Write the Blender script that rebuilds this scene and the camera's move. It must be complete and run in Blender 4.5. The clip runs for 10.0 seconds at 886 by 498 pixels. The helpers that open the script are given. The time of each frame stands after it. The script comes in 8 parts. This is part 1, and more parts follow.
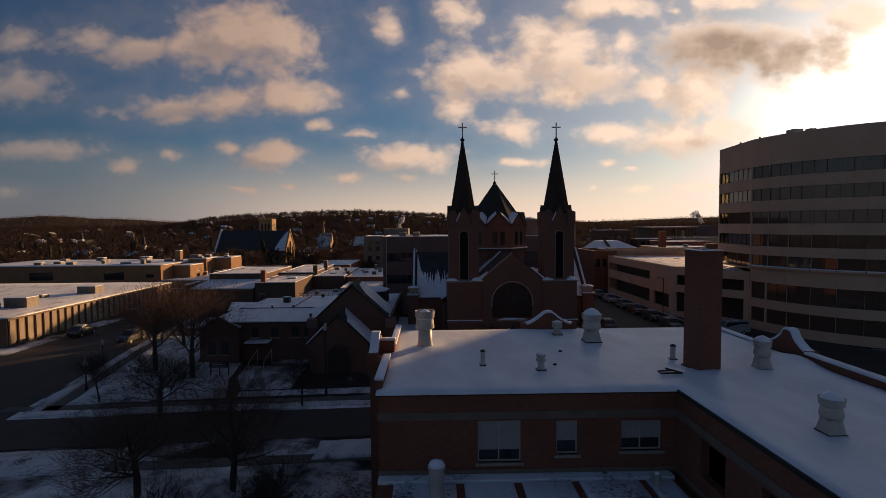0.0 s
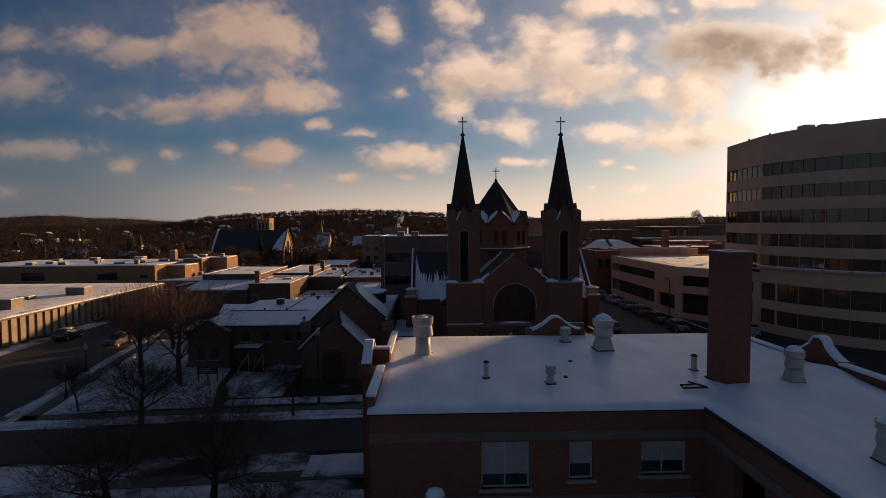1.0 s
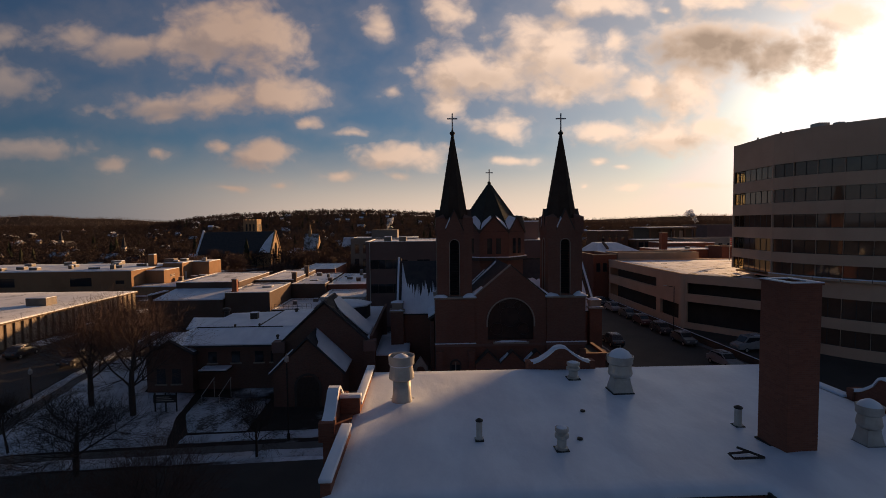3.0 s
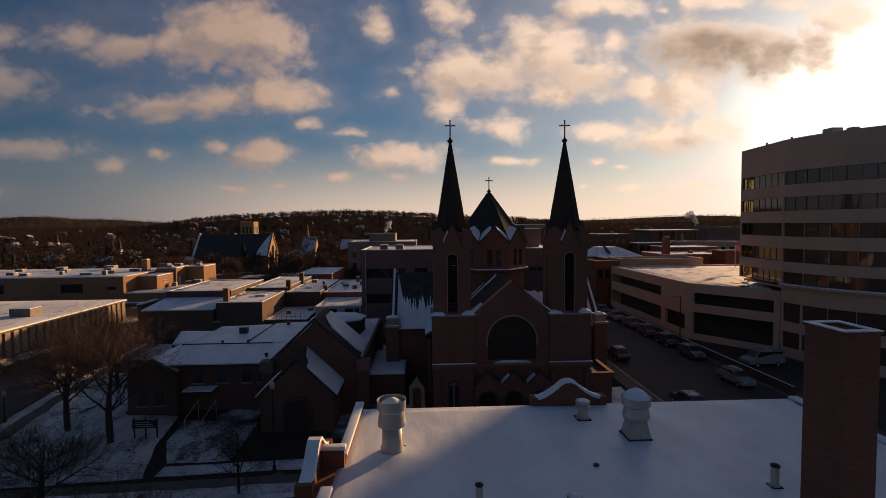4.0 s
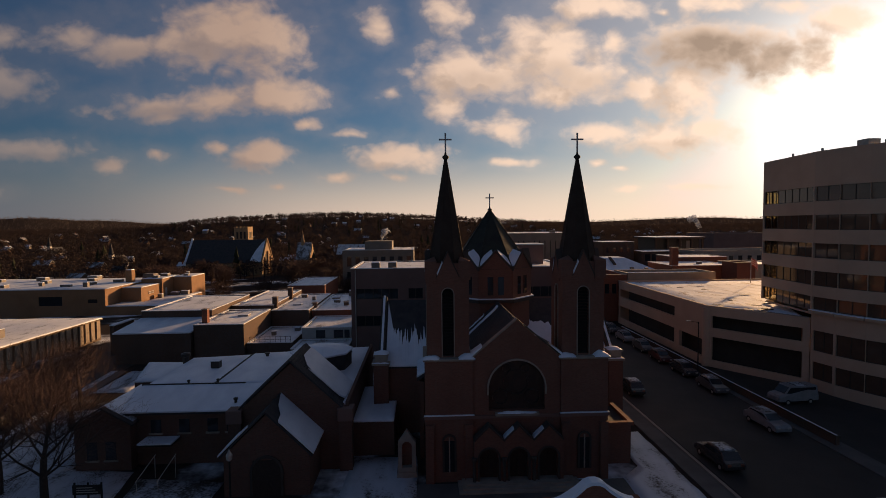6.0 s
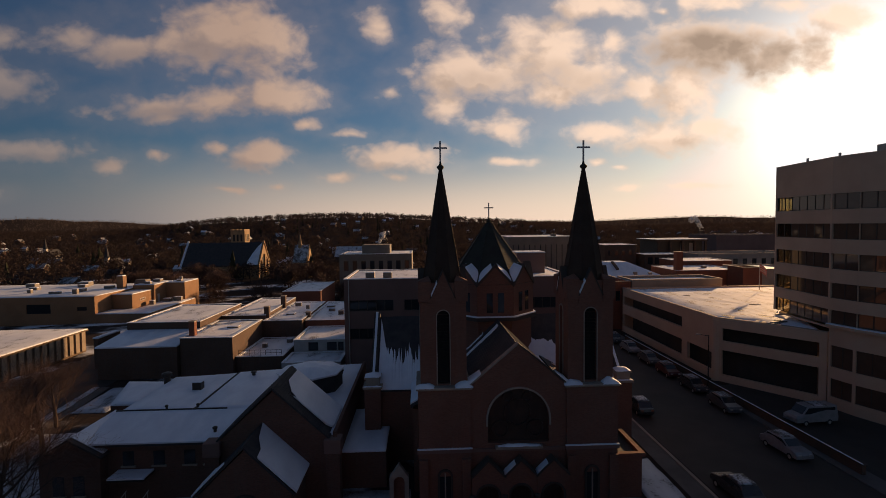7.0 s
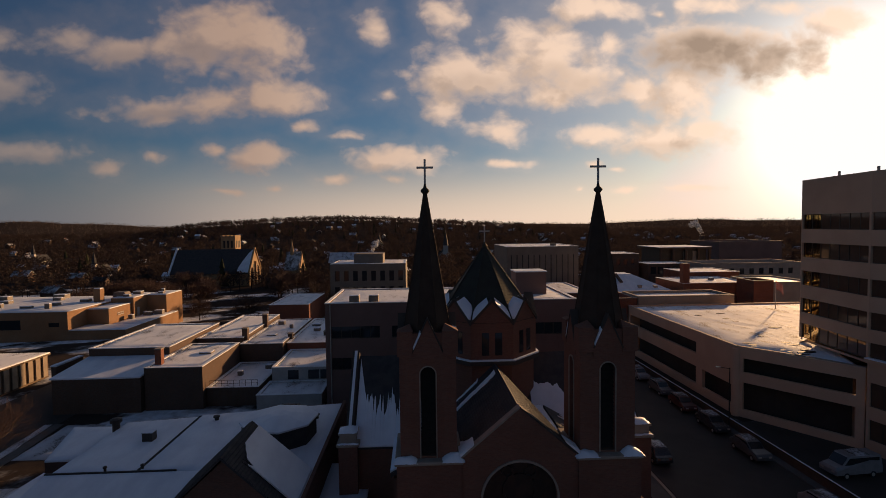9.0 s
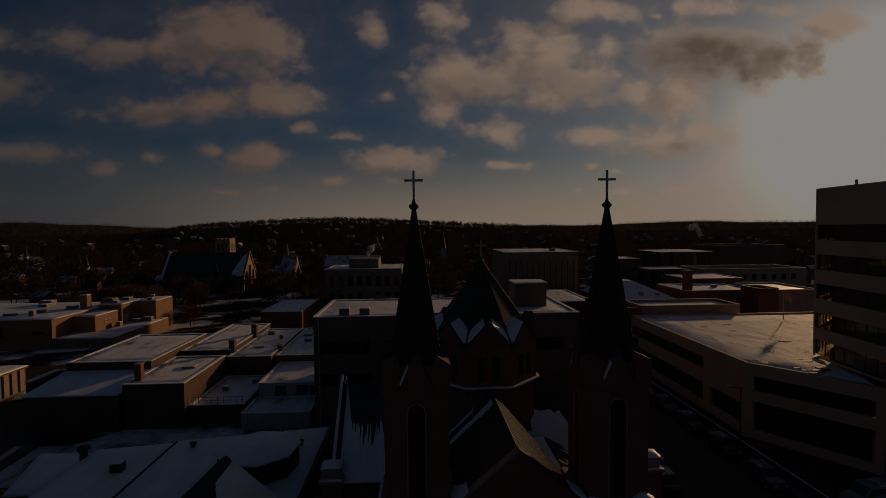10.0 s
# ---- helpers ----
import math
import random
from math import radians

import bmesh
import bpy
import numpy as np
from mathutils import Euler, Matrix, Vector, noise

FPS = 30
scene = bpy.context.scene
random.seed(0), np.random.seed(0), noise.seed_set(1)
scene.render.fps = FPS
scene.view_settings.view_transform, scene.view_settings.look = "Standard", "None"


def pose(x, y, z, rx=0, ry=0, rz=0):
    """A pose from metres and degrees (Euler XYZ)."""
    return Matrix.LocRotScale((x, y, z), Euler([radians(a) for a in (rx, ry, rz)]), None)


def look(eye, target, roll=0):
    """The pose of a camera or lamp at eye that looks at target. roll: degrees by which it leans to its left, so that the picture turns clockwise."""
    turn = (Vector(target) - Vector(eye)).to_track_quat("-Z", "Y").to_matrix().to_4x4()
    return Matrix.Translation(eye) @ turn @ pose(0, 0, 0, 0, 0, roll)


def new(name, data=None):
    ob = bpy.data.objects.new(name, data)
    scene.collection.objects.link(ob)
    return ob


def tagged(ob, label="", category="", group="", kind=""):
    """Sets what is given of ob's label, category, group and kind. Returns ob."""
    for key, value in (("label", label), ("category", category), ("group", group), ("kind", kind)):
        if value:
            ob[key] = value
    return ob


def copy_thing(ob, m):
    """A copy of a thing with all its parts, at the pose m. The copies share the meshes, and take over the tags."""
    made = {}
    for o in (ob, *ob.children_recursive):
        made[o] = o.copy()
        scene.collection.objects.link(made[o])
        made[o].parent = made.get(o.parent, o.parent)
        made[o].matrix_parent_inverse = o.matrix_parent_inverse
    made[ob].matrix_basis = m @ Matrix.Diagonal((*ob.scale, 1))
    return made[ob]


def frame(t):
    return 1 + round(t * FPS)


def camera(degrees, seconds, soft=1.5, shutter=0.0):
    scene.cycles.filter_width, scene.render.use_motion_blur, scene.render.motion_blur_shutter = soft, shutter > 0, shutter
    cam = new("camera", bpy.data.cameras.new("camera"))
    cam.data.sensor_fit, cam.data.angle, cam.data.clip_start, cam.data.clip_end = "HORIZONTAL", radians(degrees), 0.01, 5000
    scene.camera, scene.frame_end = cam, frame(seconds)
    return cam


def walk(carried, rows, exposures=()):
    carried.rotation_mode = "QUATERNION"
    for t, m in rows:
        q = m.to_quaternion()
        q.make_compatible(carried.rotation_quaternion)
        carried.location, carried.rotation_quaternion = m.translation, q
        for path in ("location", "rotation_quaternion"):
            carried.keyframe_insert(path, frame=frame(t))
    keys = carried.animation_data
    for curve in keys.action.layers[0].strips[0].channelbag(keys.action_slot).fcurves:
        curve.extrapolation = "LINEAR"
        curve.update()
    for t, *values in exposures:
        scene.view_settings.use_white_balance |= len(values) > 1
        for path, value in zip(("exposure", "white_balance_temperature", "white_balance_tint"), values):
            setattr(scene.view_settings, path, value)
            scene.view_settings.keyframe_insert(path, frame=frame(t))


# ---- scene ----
cam = camera(84.0, 10.0, soft=0.75)
PATH = [
    (0, (-0.15, -0.034, 16.901), (-0.104, 1.963, 16.803), -0.4),
    (0.5, (-0.126, 1.34, 16.864), (-0.08, 3.337, 16.763), -0.4),
    (1, (-0.098, 2.591, 16.845), (-0.049, 4.588, 16.745), -0.4),
    (1.5, (-0.056, 3.857, 16.836), (0.0, 5.854, 16.734), -0.5),
    (2, (0.047, 5.154, 16.871), (0.112, 7.15, 16.766), -0.5),
    (2.5, (0.308, 6.744, 17.223), (0.382, 8.74, 17.119), -0.5),
    (4, (0.849, 11.054, 19.02), (0.931, 13.05, 18.917), -0.6),
    (4.5, (0.986, 12.565, 19.619), (1.068, 14.561, 19.518), -0.6),
    (5, (1.158, 14.157, 20.205), (1.243, 16.153, 20.105), -0.6),
    (5.5, (1.335, 15.827, 20.74), (1.42, 17.822, 20.642), -0.5),
    (7, (2.135, 20.893, 22.618), (2.22, 22.889, 22.518), -0.7),
    (7.5, (2.361, 22.605, 23.118), (2.449, 24.601, 23.021), -0.7),
    (8, (2.658, 24.37, 23.637), (2.747, 26.366, 23.542), -0.7),
    (8.5, (2.934, 26.103, 24.184), (3.026, 28.099, 24.091), -0.7),
    (9, (3.251, 27.745, 24.771), (3.346, 29.741, 24.679), -0.7),
    (9.5, (3.531, 29.362, 25.377), (3.631, 31.357, 25.287), -0.7),
    (10, (3.848, 31.103, 25.828), (3.95, 33.098, 25.741), -0.6),
]
FADE = [(0.0, 0.42), (4.0, 0.40), (7.0, 0.36), (9.05, 0.30), (9.2, 0.05), (9.3, -0.20), (9.5, -0.66), (9.7, -1.14), (9.9, -1.64), (10.0, -1.90)]
walk(cam, [(t, look(eye, target, roll)) for t, eye, target, roll in PATH], [(t, stops, 6600, 14) for t, stops in FADE])

# ---- light ----
SUN_AZ, SUN_EL = radians(42.8), radians(9.3)   # azimuth to the right of +y
TO_SUN = Vector((math.sin(SUN_AZ) * math.cos(SUN_EL), math.cos(SUN_AZ) * math.cos(SUN_EL), math.sin(SUN_EL)))
lamp = bpy.data.lights.new("sun", "SUN")
lamp.energy, lamp.angle, lamp.color = 5.0, radians(1.8), (1.0, 0.60, 0.28)
new("sun", lamp).matrix_world = look(TO_SUN * 100, (0, 0, 0))


class Nodes:
    """Short hand for building a node tree."""

    def __init__(self, tree):
        self.t = tree

    def set(self, socket, value):
        if isinstance(value, bpy.types.NodeSocket):
            self.t.links.new(value, socket)
        elif value is not None:
            socket.default_value = value

    def math(self, op, a, b=None, c=None, clamp=False):
        n = self.t.nodes.new("ShaderNodeMath")
        n.operation, n.use_clamp = op, clamp
        for k, v in enumerate((a, b, c)):
            self.set(n.inputs[k], v)
        return n.outputs[0]

    def vmath(self, op, a, b=None):
        n = self.t.nodes.new("ShaderNodeVectorMath")
        n.operation = op
        self.set(n.inputs[0], a)
        self.set(n.inputs[1], b)
        return n.outputs["Value"] if op in ("DOT_PRODUCT", "LENGTH") else n.outputs[0]

    def mix(self, f, a, b, mode="MIX"):
        n = self.t.nodes.new("ShaderNodeMix")
        n.data_type, n.blend_type = "RGBA", mode
        self.set(n.inputs[0], f)
        self.set(n.inputs[6], (*a, 1) if isinstance(a, tuple) and len(a) == 3 else a)
        self.set(n.inputs[7], (*b, 1) if isinstance(b, tuple) and len(b) == 3 else b)
        return n.outputs[2]

    def noise(self, vec, scale, detail=4.0, rough=0.55, dist=0.0):
        n = self.t.nodes.new("ShaderNodeTexNoise")
        self.set(n.inputs["Vector"], vec)
        n.inputs["Scale"].default_value, n.inputs["Detail"].default_value = scale, detail
        n.inputs["Roughness"].default_value, n.inputs["Distortion"].default_value = rough, dist
        return n.outputs[0]

    def step(self, x, lo, hi, a=0.0, b=1.0, smooth=True):
        n = self.t.nodes.new("ShaderNodeMapRange")
        n.interpolation_type = "SMOOTHSTEP" if smooth else "LINEAR"
        for k, v in enumerate((x, lo, hi, a, b)):
            self.set(n.inputs[k], v)
        return n.outputs[0]


# cloud banks in the sky ahead: sideways and upward slope of the line of sight, half width, half height, thickness
CLOUDS_WEST = [
    (-0.372, 0.373, 0.128, 0.068, 1.0), (-0.442, 0.359, 0.085, 0.046, 0.92), (-0.566, 0.351, 0.116, 0.032, 0.83), (-0.662, 0.373, 0.066, 0.036, 0.82), (-0.798, 0.363, 0.101, 0.039, 0.68),
    (-0.276, 0.351, 0.046, 0.031, 0.77), (-0.809, 0.278, 0.101, 0.048, 0.78), (-0.287, 0.26, 0.085, 0.039, 0.9), (-0.403, 0.249, 0.085, 0.032, 0.88), (-0.527, 0.239, 0.116, 0.032, 0.81),
    (-0.504, 0.216, 0.054, 0.019, 0.72), (-0.322, 0.141, 0.073, 0.028, 0.9), (-0.395, 0.159, 0.035, 0.02, 0.72), (-0.759, 0.149, 0.147, 0.025, 0.77), (-0.616, 0.125, 0.05, 0.026, 0.75),
    (-0.518, 0.146, 0.032, 0.014, 0.69), (-0.38, 0.075, 0.048, 0.01, 0.72), (-0.291, 0.081, 0.028, 0.01, 0.68), (-0.844, 0.073, 0.046, 0.023, 0.61),
]
CLOUDS_NORTH = [
    (-0.221, 0.2, 0.035, 0.019, 0.73), (-0.14, 0.18, 0.054, 0.017, 0.72), (-0.163, 0.098, 0.046, 0.013, 0.77), (-0.055, 0.136, 0.108, 0.035, 0.9), (-0.047, 0.093, 0.032, 0.015, 0.72),
    (-0.09, 0.398, 0.039, 0.037, 0.77), (-0.063, 0.262, 0.031, 0.023, 0.69), (0.053, 0.417, 0.048, 0.046, 0.78), (0.103, 0.301, 0.108, 0.062, 0.95), (0.056, 0.239, 0.058, 0.035, 0.85),
    (0.254, 0.34, 0.085, 0.066, 1.0), (0.335, 0.301, 0.108, 0.056, 0.95), (0.258, 0.262, 0.093, 0.029, 0.85), (0.358, 0.436, 0.108, 0.028, 0.9), (0.404, 0.363, 0.04, 0.031, 0.83),
    (0.165, 0.193, 0.071, 0.032, 0.9), (0.176, 0.125, 0.073, 0.012, 0.78), (0.497, 0.425, 0.023, 0.011, 0.67),
]
CLOUDS_EAST = [
    (0.598, 0.351, 0.143, 0.056, 1.05), (0.722, 0.332, 0.108, 0.048, 0.95), (0.818, 0.34, 0.058, 0.054, 0.95), (0.861, 0.405, 0.085, 0.054, 0.87), (0.613, 0.442, 0.101, 0.026, 0.87),
    (0.745, 0.436, 0.085, 0.023, 0.82), (0.536, 0.266, 0.085, 0.062, 0.95), (0.443, 0.278, 0.07, 0.039, 0.87), (0.377, 0.18, 0.081, 0.028, 0.87), (0.497, 0.172, 0.116, 0.039, 0.91),
    (0.598, 0.193, 0.07, 0.043, 0.85), (0.362, 0.121, 0.032, 0.011, 0.72), (0.406, 0.111, 0.025, 0.009, 0.68), (0.331, 0.073, 0.014, 0.007, 0.67), (0.428, 0.071, 0.032, 0.009, 0.72),
    (0.567, 0.073, 0.07, 0.01, 0.72),
]
# their thick grey undersides
UNDERSIDES = [
    (0.594, 0.345, 0.159, 0.051, 1.0), (0.714, 0.33, 0.108, 0.045, 0.95), (0.821, 0.336, 0.058, 0.048, 0.85), (0.528, 0.355, 0.062, 0.035, 0.7), (0.258, 0.293, 0.093, 0.039, 0.4),
    (0.118, 0.278, 0.085, 0.035, 0.36), (0.35, 0.278, 0.093, 0.031, 0.34), (0.49, 0.154, 0.101, 0.017, 0.3), (-0.55, 0.332, 0.124, 0.023, 0.42), (-0.511, 0.224, 0.116, 0.017, 0.45),
    (-0.364, 0.324, 0.101, 0.022, 0.35), (-0.759, 0.131, 0.131, 0.015, 0.4), (-0.805, 0.255, 0.093, 0.025, 0.4),
]


def cloud_group():
    g = bpy.data.node_groups.new("cloud_density", "ShaderNodeTree")
    g.interface.new_socket("Slope", in_out="INPUT", socket_type="NodeSocketVector")
    g.interface.new_socket("Density", in_out="OUTPUT", socket_type="NodeSocketFloat")
    g.interface.new_socket("Underside", in_out="OUTPUT", socket_type="NodeSocketFloat")
    n = Nodes(g)
    src, out = g.nodes.new("NodeGroupInput"), g.nodes.new("NodeGroupOutput")
    p = src.outputs[0]
    warp = g.nodes.new("ShaderNodeTexNoise")
    n.set(warp.inputs["Vector"], p)
    warp.inputs["Scale"].default_value, warp.inputs["Detail"].default_value = 9.0, 3.0
    shift = n.vmath("MULTIPLY", n.vmath("SUBTRACT", warp.outputs["Color"], (0.5, 0.5, 0.5)), (0.055, 0.030, 0.0))
    q = n.vmath("ADD", p, shift)
    total = None
    for u, v, ru, rv, peak in CLOUDS_WEST + CLOUDS_NORTH + CLOUDS_EAST:
        d = n.vmath("LENGTH", n.vmath("MULTIPLY", n.vmath("SUBTRACT", q, (u, v, 0)), (0.60 / ru, 0.62 / rv, 0)))
        one = n.math("SUBTRACT", peak, d)
        total = one if total is None else n.math("SMOOTH_MAX", total, one, 0.26)
    under = None
    for u, v, ru, rv, peak in UNDERSIDES:
        d = n.vmath("LENGTH", n.vmath("MULTIPLY", n.vmath("SUBTRACT", q, (u, v, 0)), (1 / ru, 1 / rv, 0)))
        one = n.step(d, 0.45, 1.35, peak * 1.15, 0.0)
        under = one if under is None else n.math("MAXIMUM", under, one)
    # the sky beside and behind the view carries clouds of the same kind
    sep = g.nodes.new("ShaderNodeSeparateXYZ")
    n.set(sep.inputs[0], p)
    wide = n.math("SUBTRACT", n.noise(n.vmath("MULTIPLY", p, (1.0, 2.2, 1.0)), 3.1, 3.0), 0.58)
    side = n.step(n.math("ABSOLUTE", sep.outputs[0]), 0.95, 1.3)
    high = n.step(sep.outputs[1], 0.46, 0.62)
    total = n.math("MAXIMUM", total, n.math("SUBTRACT", n.math("MULTIPLY", wide, 5.0), n.math("MULTIPLY", n.math("SUBTRACT", 1.0, n.math("MAXIMUM", side, high)), 6.0)))
    fluff = n.math("SUBTRACT", n.noise(n.vmath("MULTIPLY", q, (1.0, 1.7, 1.0)), 6.5, 2.0, 0.5), 0.5)
    cell = g.nodes.new("ShaderNodeTexVoronoi")
    cell.feature = "SMOOTH_F1"
    n.set(cell.inputs["Vector"], n.vmath("MULTIPLY", q, (1.0, 1.35, 1.0)))
    cell.inputs["Scale"].default_value, cell.inputs["Detail"].default_value, cell.inputs["Roughness"].default_value = 15.0, 2.5, 0.55
    cell.inputs["Smoothness"].default_value = 0.7
    puff = n.math("SUBTRACT", 0.42, cell.outputs["Distance"])
    curl = n.math("SUBTRACT", n.noise(n.vmath("MULTIPLY", p, (1.0, 1.35, 1.0)), 20.0, 7.0, 0.58, 0.4), 0.5)
    total = n.math("ADD", total, n.math("ADD", n.math("MULTIPLY", fluff, 0.50), n.math("ADD", n.math("MULTIPLY", curl, 0.66), n.math("MULTIPLY", puff, 0.42))))
    n.set(out.inputs[0], total)
    n.set(out.inputs[1], n.math("ADD", under, n.math("MULTIPLY", n.math("ADD", n.math("MULTIPLY", curl, 0.45), n.math("MULTIPLY", puff, 0.5)), under), clamp=True))
    return g


def build_world():
    w = bpy.data.worlds.new("winter_sky")
    scene.world = w
    w.use_nodes = True
    t = w.node_tree
    t.nodes.clear()
    n = Nodes(t)
    out, bg = t.nodes.new("ShaderNodeOutputWorld"), t.nodes.new("ShaderNodeBackground")
    t.links.new(bg.outputs[0], out.inputs[0])
    sky = t.nodes.new("ShaderNodeTexSky")
    sky.sky_type, sky.sun_disc = "NISHITA", False
    sky.sun_elevation, sky.sun_rotation = SUN_EL, SUN_AZ
    sky.altitude, sky.air_density, sky.dust_density, sky.ozone_density = 400, 1.0, 1.2, 3.0
    tc = t.nodes.new("ShaderNodeTexCoord")
    way = tc.outputs["Generated"]
    sep = t.nodes.new("ShaderNodeSeparateXYZ")
    n.set(sep.inputs[0], way)
    ahead = n.math("MAXIMUM", n.math("ABSOLUTE", sep.outputs[1]), 0.12)
    comb = t.nodes.new("ShaderNodeCombineXYZ")
    n.set(comb.inputs[0], n.math("DIVIDE", sep.outputs[0], ahead))
    n.set(comb.inputs[1], n.math("DIVIDE", sep.outputs[2], ahead))
    n.set(comb.inputs[2], n.step(sep.outputs[1], 0.0, -0.01, 0.0, 7.0))
    group = cloud_group()
    a, b = t.nodes.new("ShaderNodeGroup"), t.nodes.new("ShaderNodeGroup")
    a.node_tree = b.node_tree = group
    n.set(a.inputs[0], comb.outputs[0])
    n.set(b.inputs[0], n.vmath("ADD", comb.outputs[0], (0.045, 0.030, 0)))
    cover = n.step(a.outputs[0], -0.16, 0.54)
    thick = n.step(a.outputs[0], 0.15, 0.9)
    lit = n.step(n.math("SUBTRACT", a.outputs[0], b.outputs[0]), -0.30, 0.32)
    near = n.vmath("DOT_PRODUCT", way, tuple(TO_SUN))
    halo = n.step(near, 0.50, 0.98, smooth=False)
    broad = n.step(near, 0.10, 0.88)
    rear = n.step(near, -0.30, 0.45)
    base = n.vmath("SCALE", sky.outputs[0], None)
    base.node.inputs[3].default_value = SKY_GAIN
    base = n.mix(1.0, base, SKY_TINT, "MULTIPLY")
    base = n.mix(1.0, base, (0.66, 0.62, 0.60), "DARKEN")
    # a thin milky veil over the whole sky ahead
    base = n.mix(n.math("MULTIPLY", rear, 0.10), base, (0.26, 0.255, 0.28))
    base = n.mix(n.math("MULTIPLY", n.step(near, 0.70, 0.97), 0.22), base, (0.62, 0.56, 0.52))
    sunward = n.math("MAXIMUM", near, 0.0)
    low = n.step(n.math("ABSOLUTE", sep.outputs[2]), 0.0, 0.16, 1.0, 0.0)
    base = n.mix(n.math("MULTIPLY", low, 0.80), base, n.mix(rear, HAZE_BACK, n.mix(broad, HAZE_FAR, HAZE_SUN)))
    base = n.mix(1.0, base, n.mix(n.math("POWER", sunward, GLOW_POW), (0, 0, 0), GLOW_TONE), "ADD")
    base = n.mix(1.0, base, n.mix(n.math("MULTIPLY", n.math("POWER", sunward, 12.0), 0.17), (0, 0, 0), (1.0, 0.74, 0.46)), "ADD")
    dark = n.mix(rear, CLOUD_BACK, n.mix(halo, CLOUD_DARK, CLOUD_DARK_SUN))
    light = n.mix(rear, CLOUD_BACK, n.mix(halo, CLOUD_LIT, CLOUD_LIT_SUN))
    shade = n.math("MULTIPLY", n.math("SUBTRACT", 1.0, lit), n.math("ADD", 0.35, n.math("MULTIPLY", thick, 0.55)))
    shade = n.math("MAXIMUM", shade, a.outputs[1])
    cloud = n.mix(shade, light, dark)
    veil = n.math("MULTIPLY", n.step(a.outputs[0], -0.75, 0.15), 0.11)
    tone = n.mix(n.math("MAXIMUM", n.math("MULTIPLY", cover, n.step(near, 0.0, 0.65, 0.70, 0.95)), veil), base, cloud)
    # the sky grows deeper away from the sun
    deep = n.math("MULTIPLY", n.step(near, 0.05, 0.55, 1.0, 0.0), n.step(near, -0.45, 0.0))
    tone = n.mix(deep, tone, n.mix(1.0, tone, (0.66, 0.72, 0.78), "MULTIPLY"))
    tone = n.mix(1.0, tone, n.mix(n.math("POWER", sunward, 480.0), (0, 0, 0), GLOW_TONE), "ADD")
    # thin bright cloud veils the sun: nothing in the sky is brighter than this
    tone = n.mix(1.0, tone, (1.06, 1.03, 0.97), "DARKEN")
    n.set(bg.inputs[0], tone)
    bg.inputs[1].default_value = 0.82


SKY_GAIN, SKY_TINT = 0.050, (0.68, 0.98, 1.14)
CLOUD_LIT, CLOUD_LIT_SUN = (0.47, 0.325, 0.24), (1.02, 0.77, 0.575)
CLOUD_DARK, CLOUD_DARK_SUN = (0.19, 0.155, 0.15), (0.38, 0.275, 0.195)
GLOW_POW, GLOW_TONE = 110.0, (1.6, 1.25, 0.98)
HAZE_FAR, HAZE_SUN = (0.215, 0.205, 0.215), (0.90, 0.68, 0.53)
HAZE_BACK, CLOUD_BACK = (0.235, 0.215, 0.235), (0.32, 0.28, 0.27)
build_world()


# ---- materials ----
def material(name, rough=0.7, metal=0.0, spec=0.3):
    m = bpy.data.materials.new(name)
    m.use_nodes = True
    n = Nodes(m.node_tree)
    b = m.node_tree.nodes["Principled BSDF"]
    b.inputs["Roughness"].default_value, b.inputs["Metallic"].default_value = rough, metal
    b.inputs["Specular IOR Level"].default_value = spec
    tc = m.node_tree.nodes.new("ShaderNodeTexCoord")
    geo = m.node_tree.nodes.new("ShaderNodeNewGeometry")
    return m, n, b, geo.outputs["Position"], tc


def bump(n, b, height, strength, distance=0.02):
    k = n.t.nodes.new("ShaderNodeBump")
    k.inputs["Strength"].default_value, k.inputs["Distance"].default_value = strength, distance
    n.set(k.inputs["Height"], height)
    n.set(b.inputs["Normal"], k.outputs[0])


def plain(name, a, c, scale=2.0, rough=0.7, metal=0.0, spec=0.3, relief=0.15, fine=30.0):
    """Two tones mixed by stains and by grain, with a little relief."""
    m, n, b, p, tc = material(name, rough, metal, spec)
    stain = n.step(n.noise(p, scale, 4.0), 0.3, 0.7)
    grain = n.noise(p, fine, 3.0)
    tone = n.mix(stain, a, c)
    tone = n.mix(n.math("MULTIPLY", grain, 0.35), tone, tuple(v * 0.55 for v in a))
    n.set(b.inputs["Base Color"], tone)
    n.set(b.inputs["Roughness"], n.math("ADD", rough - 0.08, n.math("MULTIPLY", grain, 0.16), clamp=True))
    bump(n, b, grain, relief)
    return m


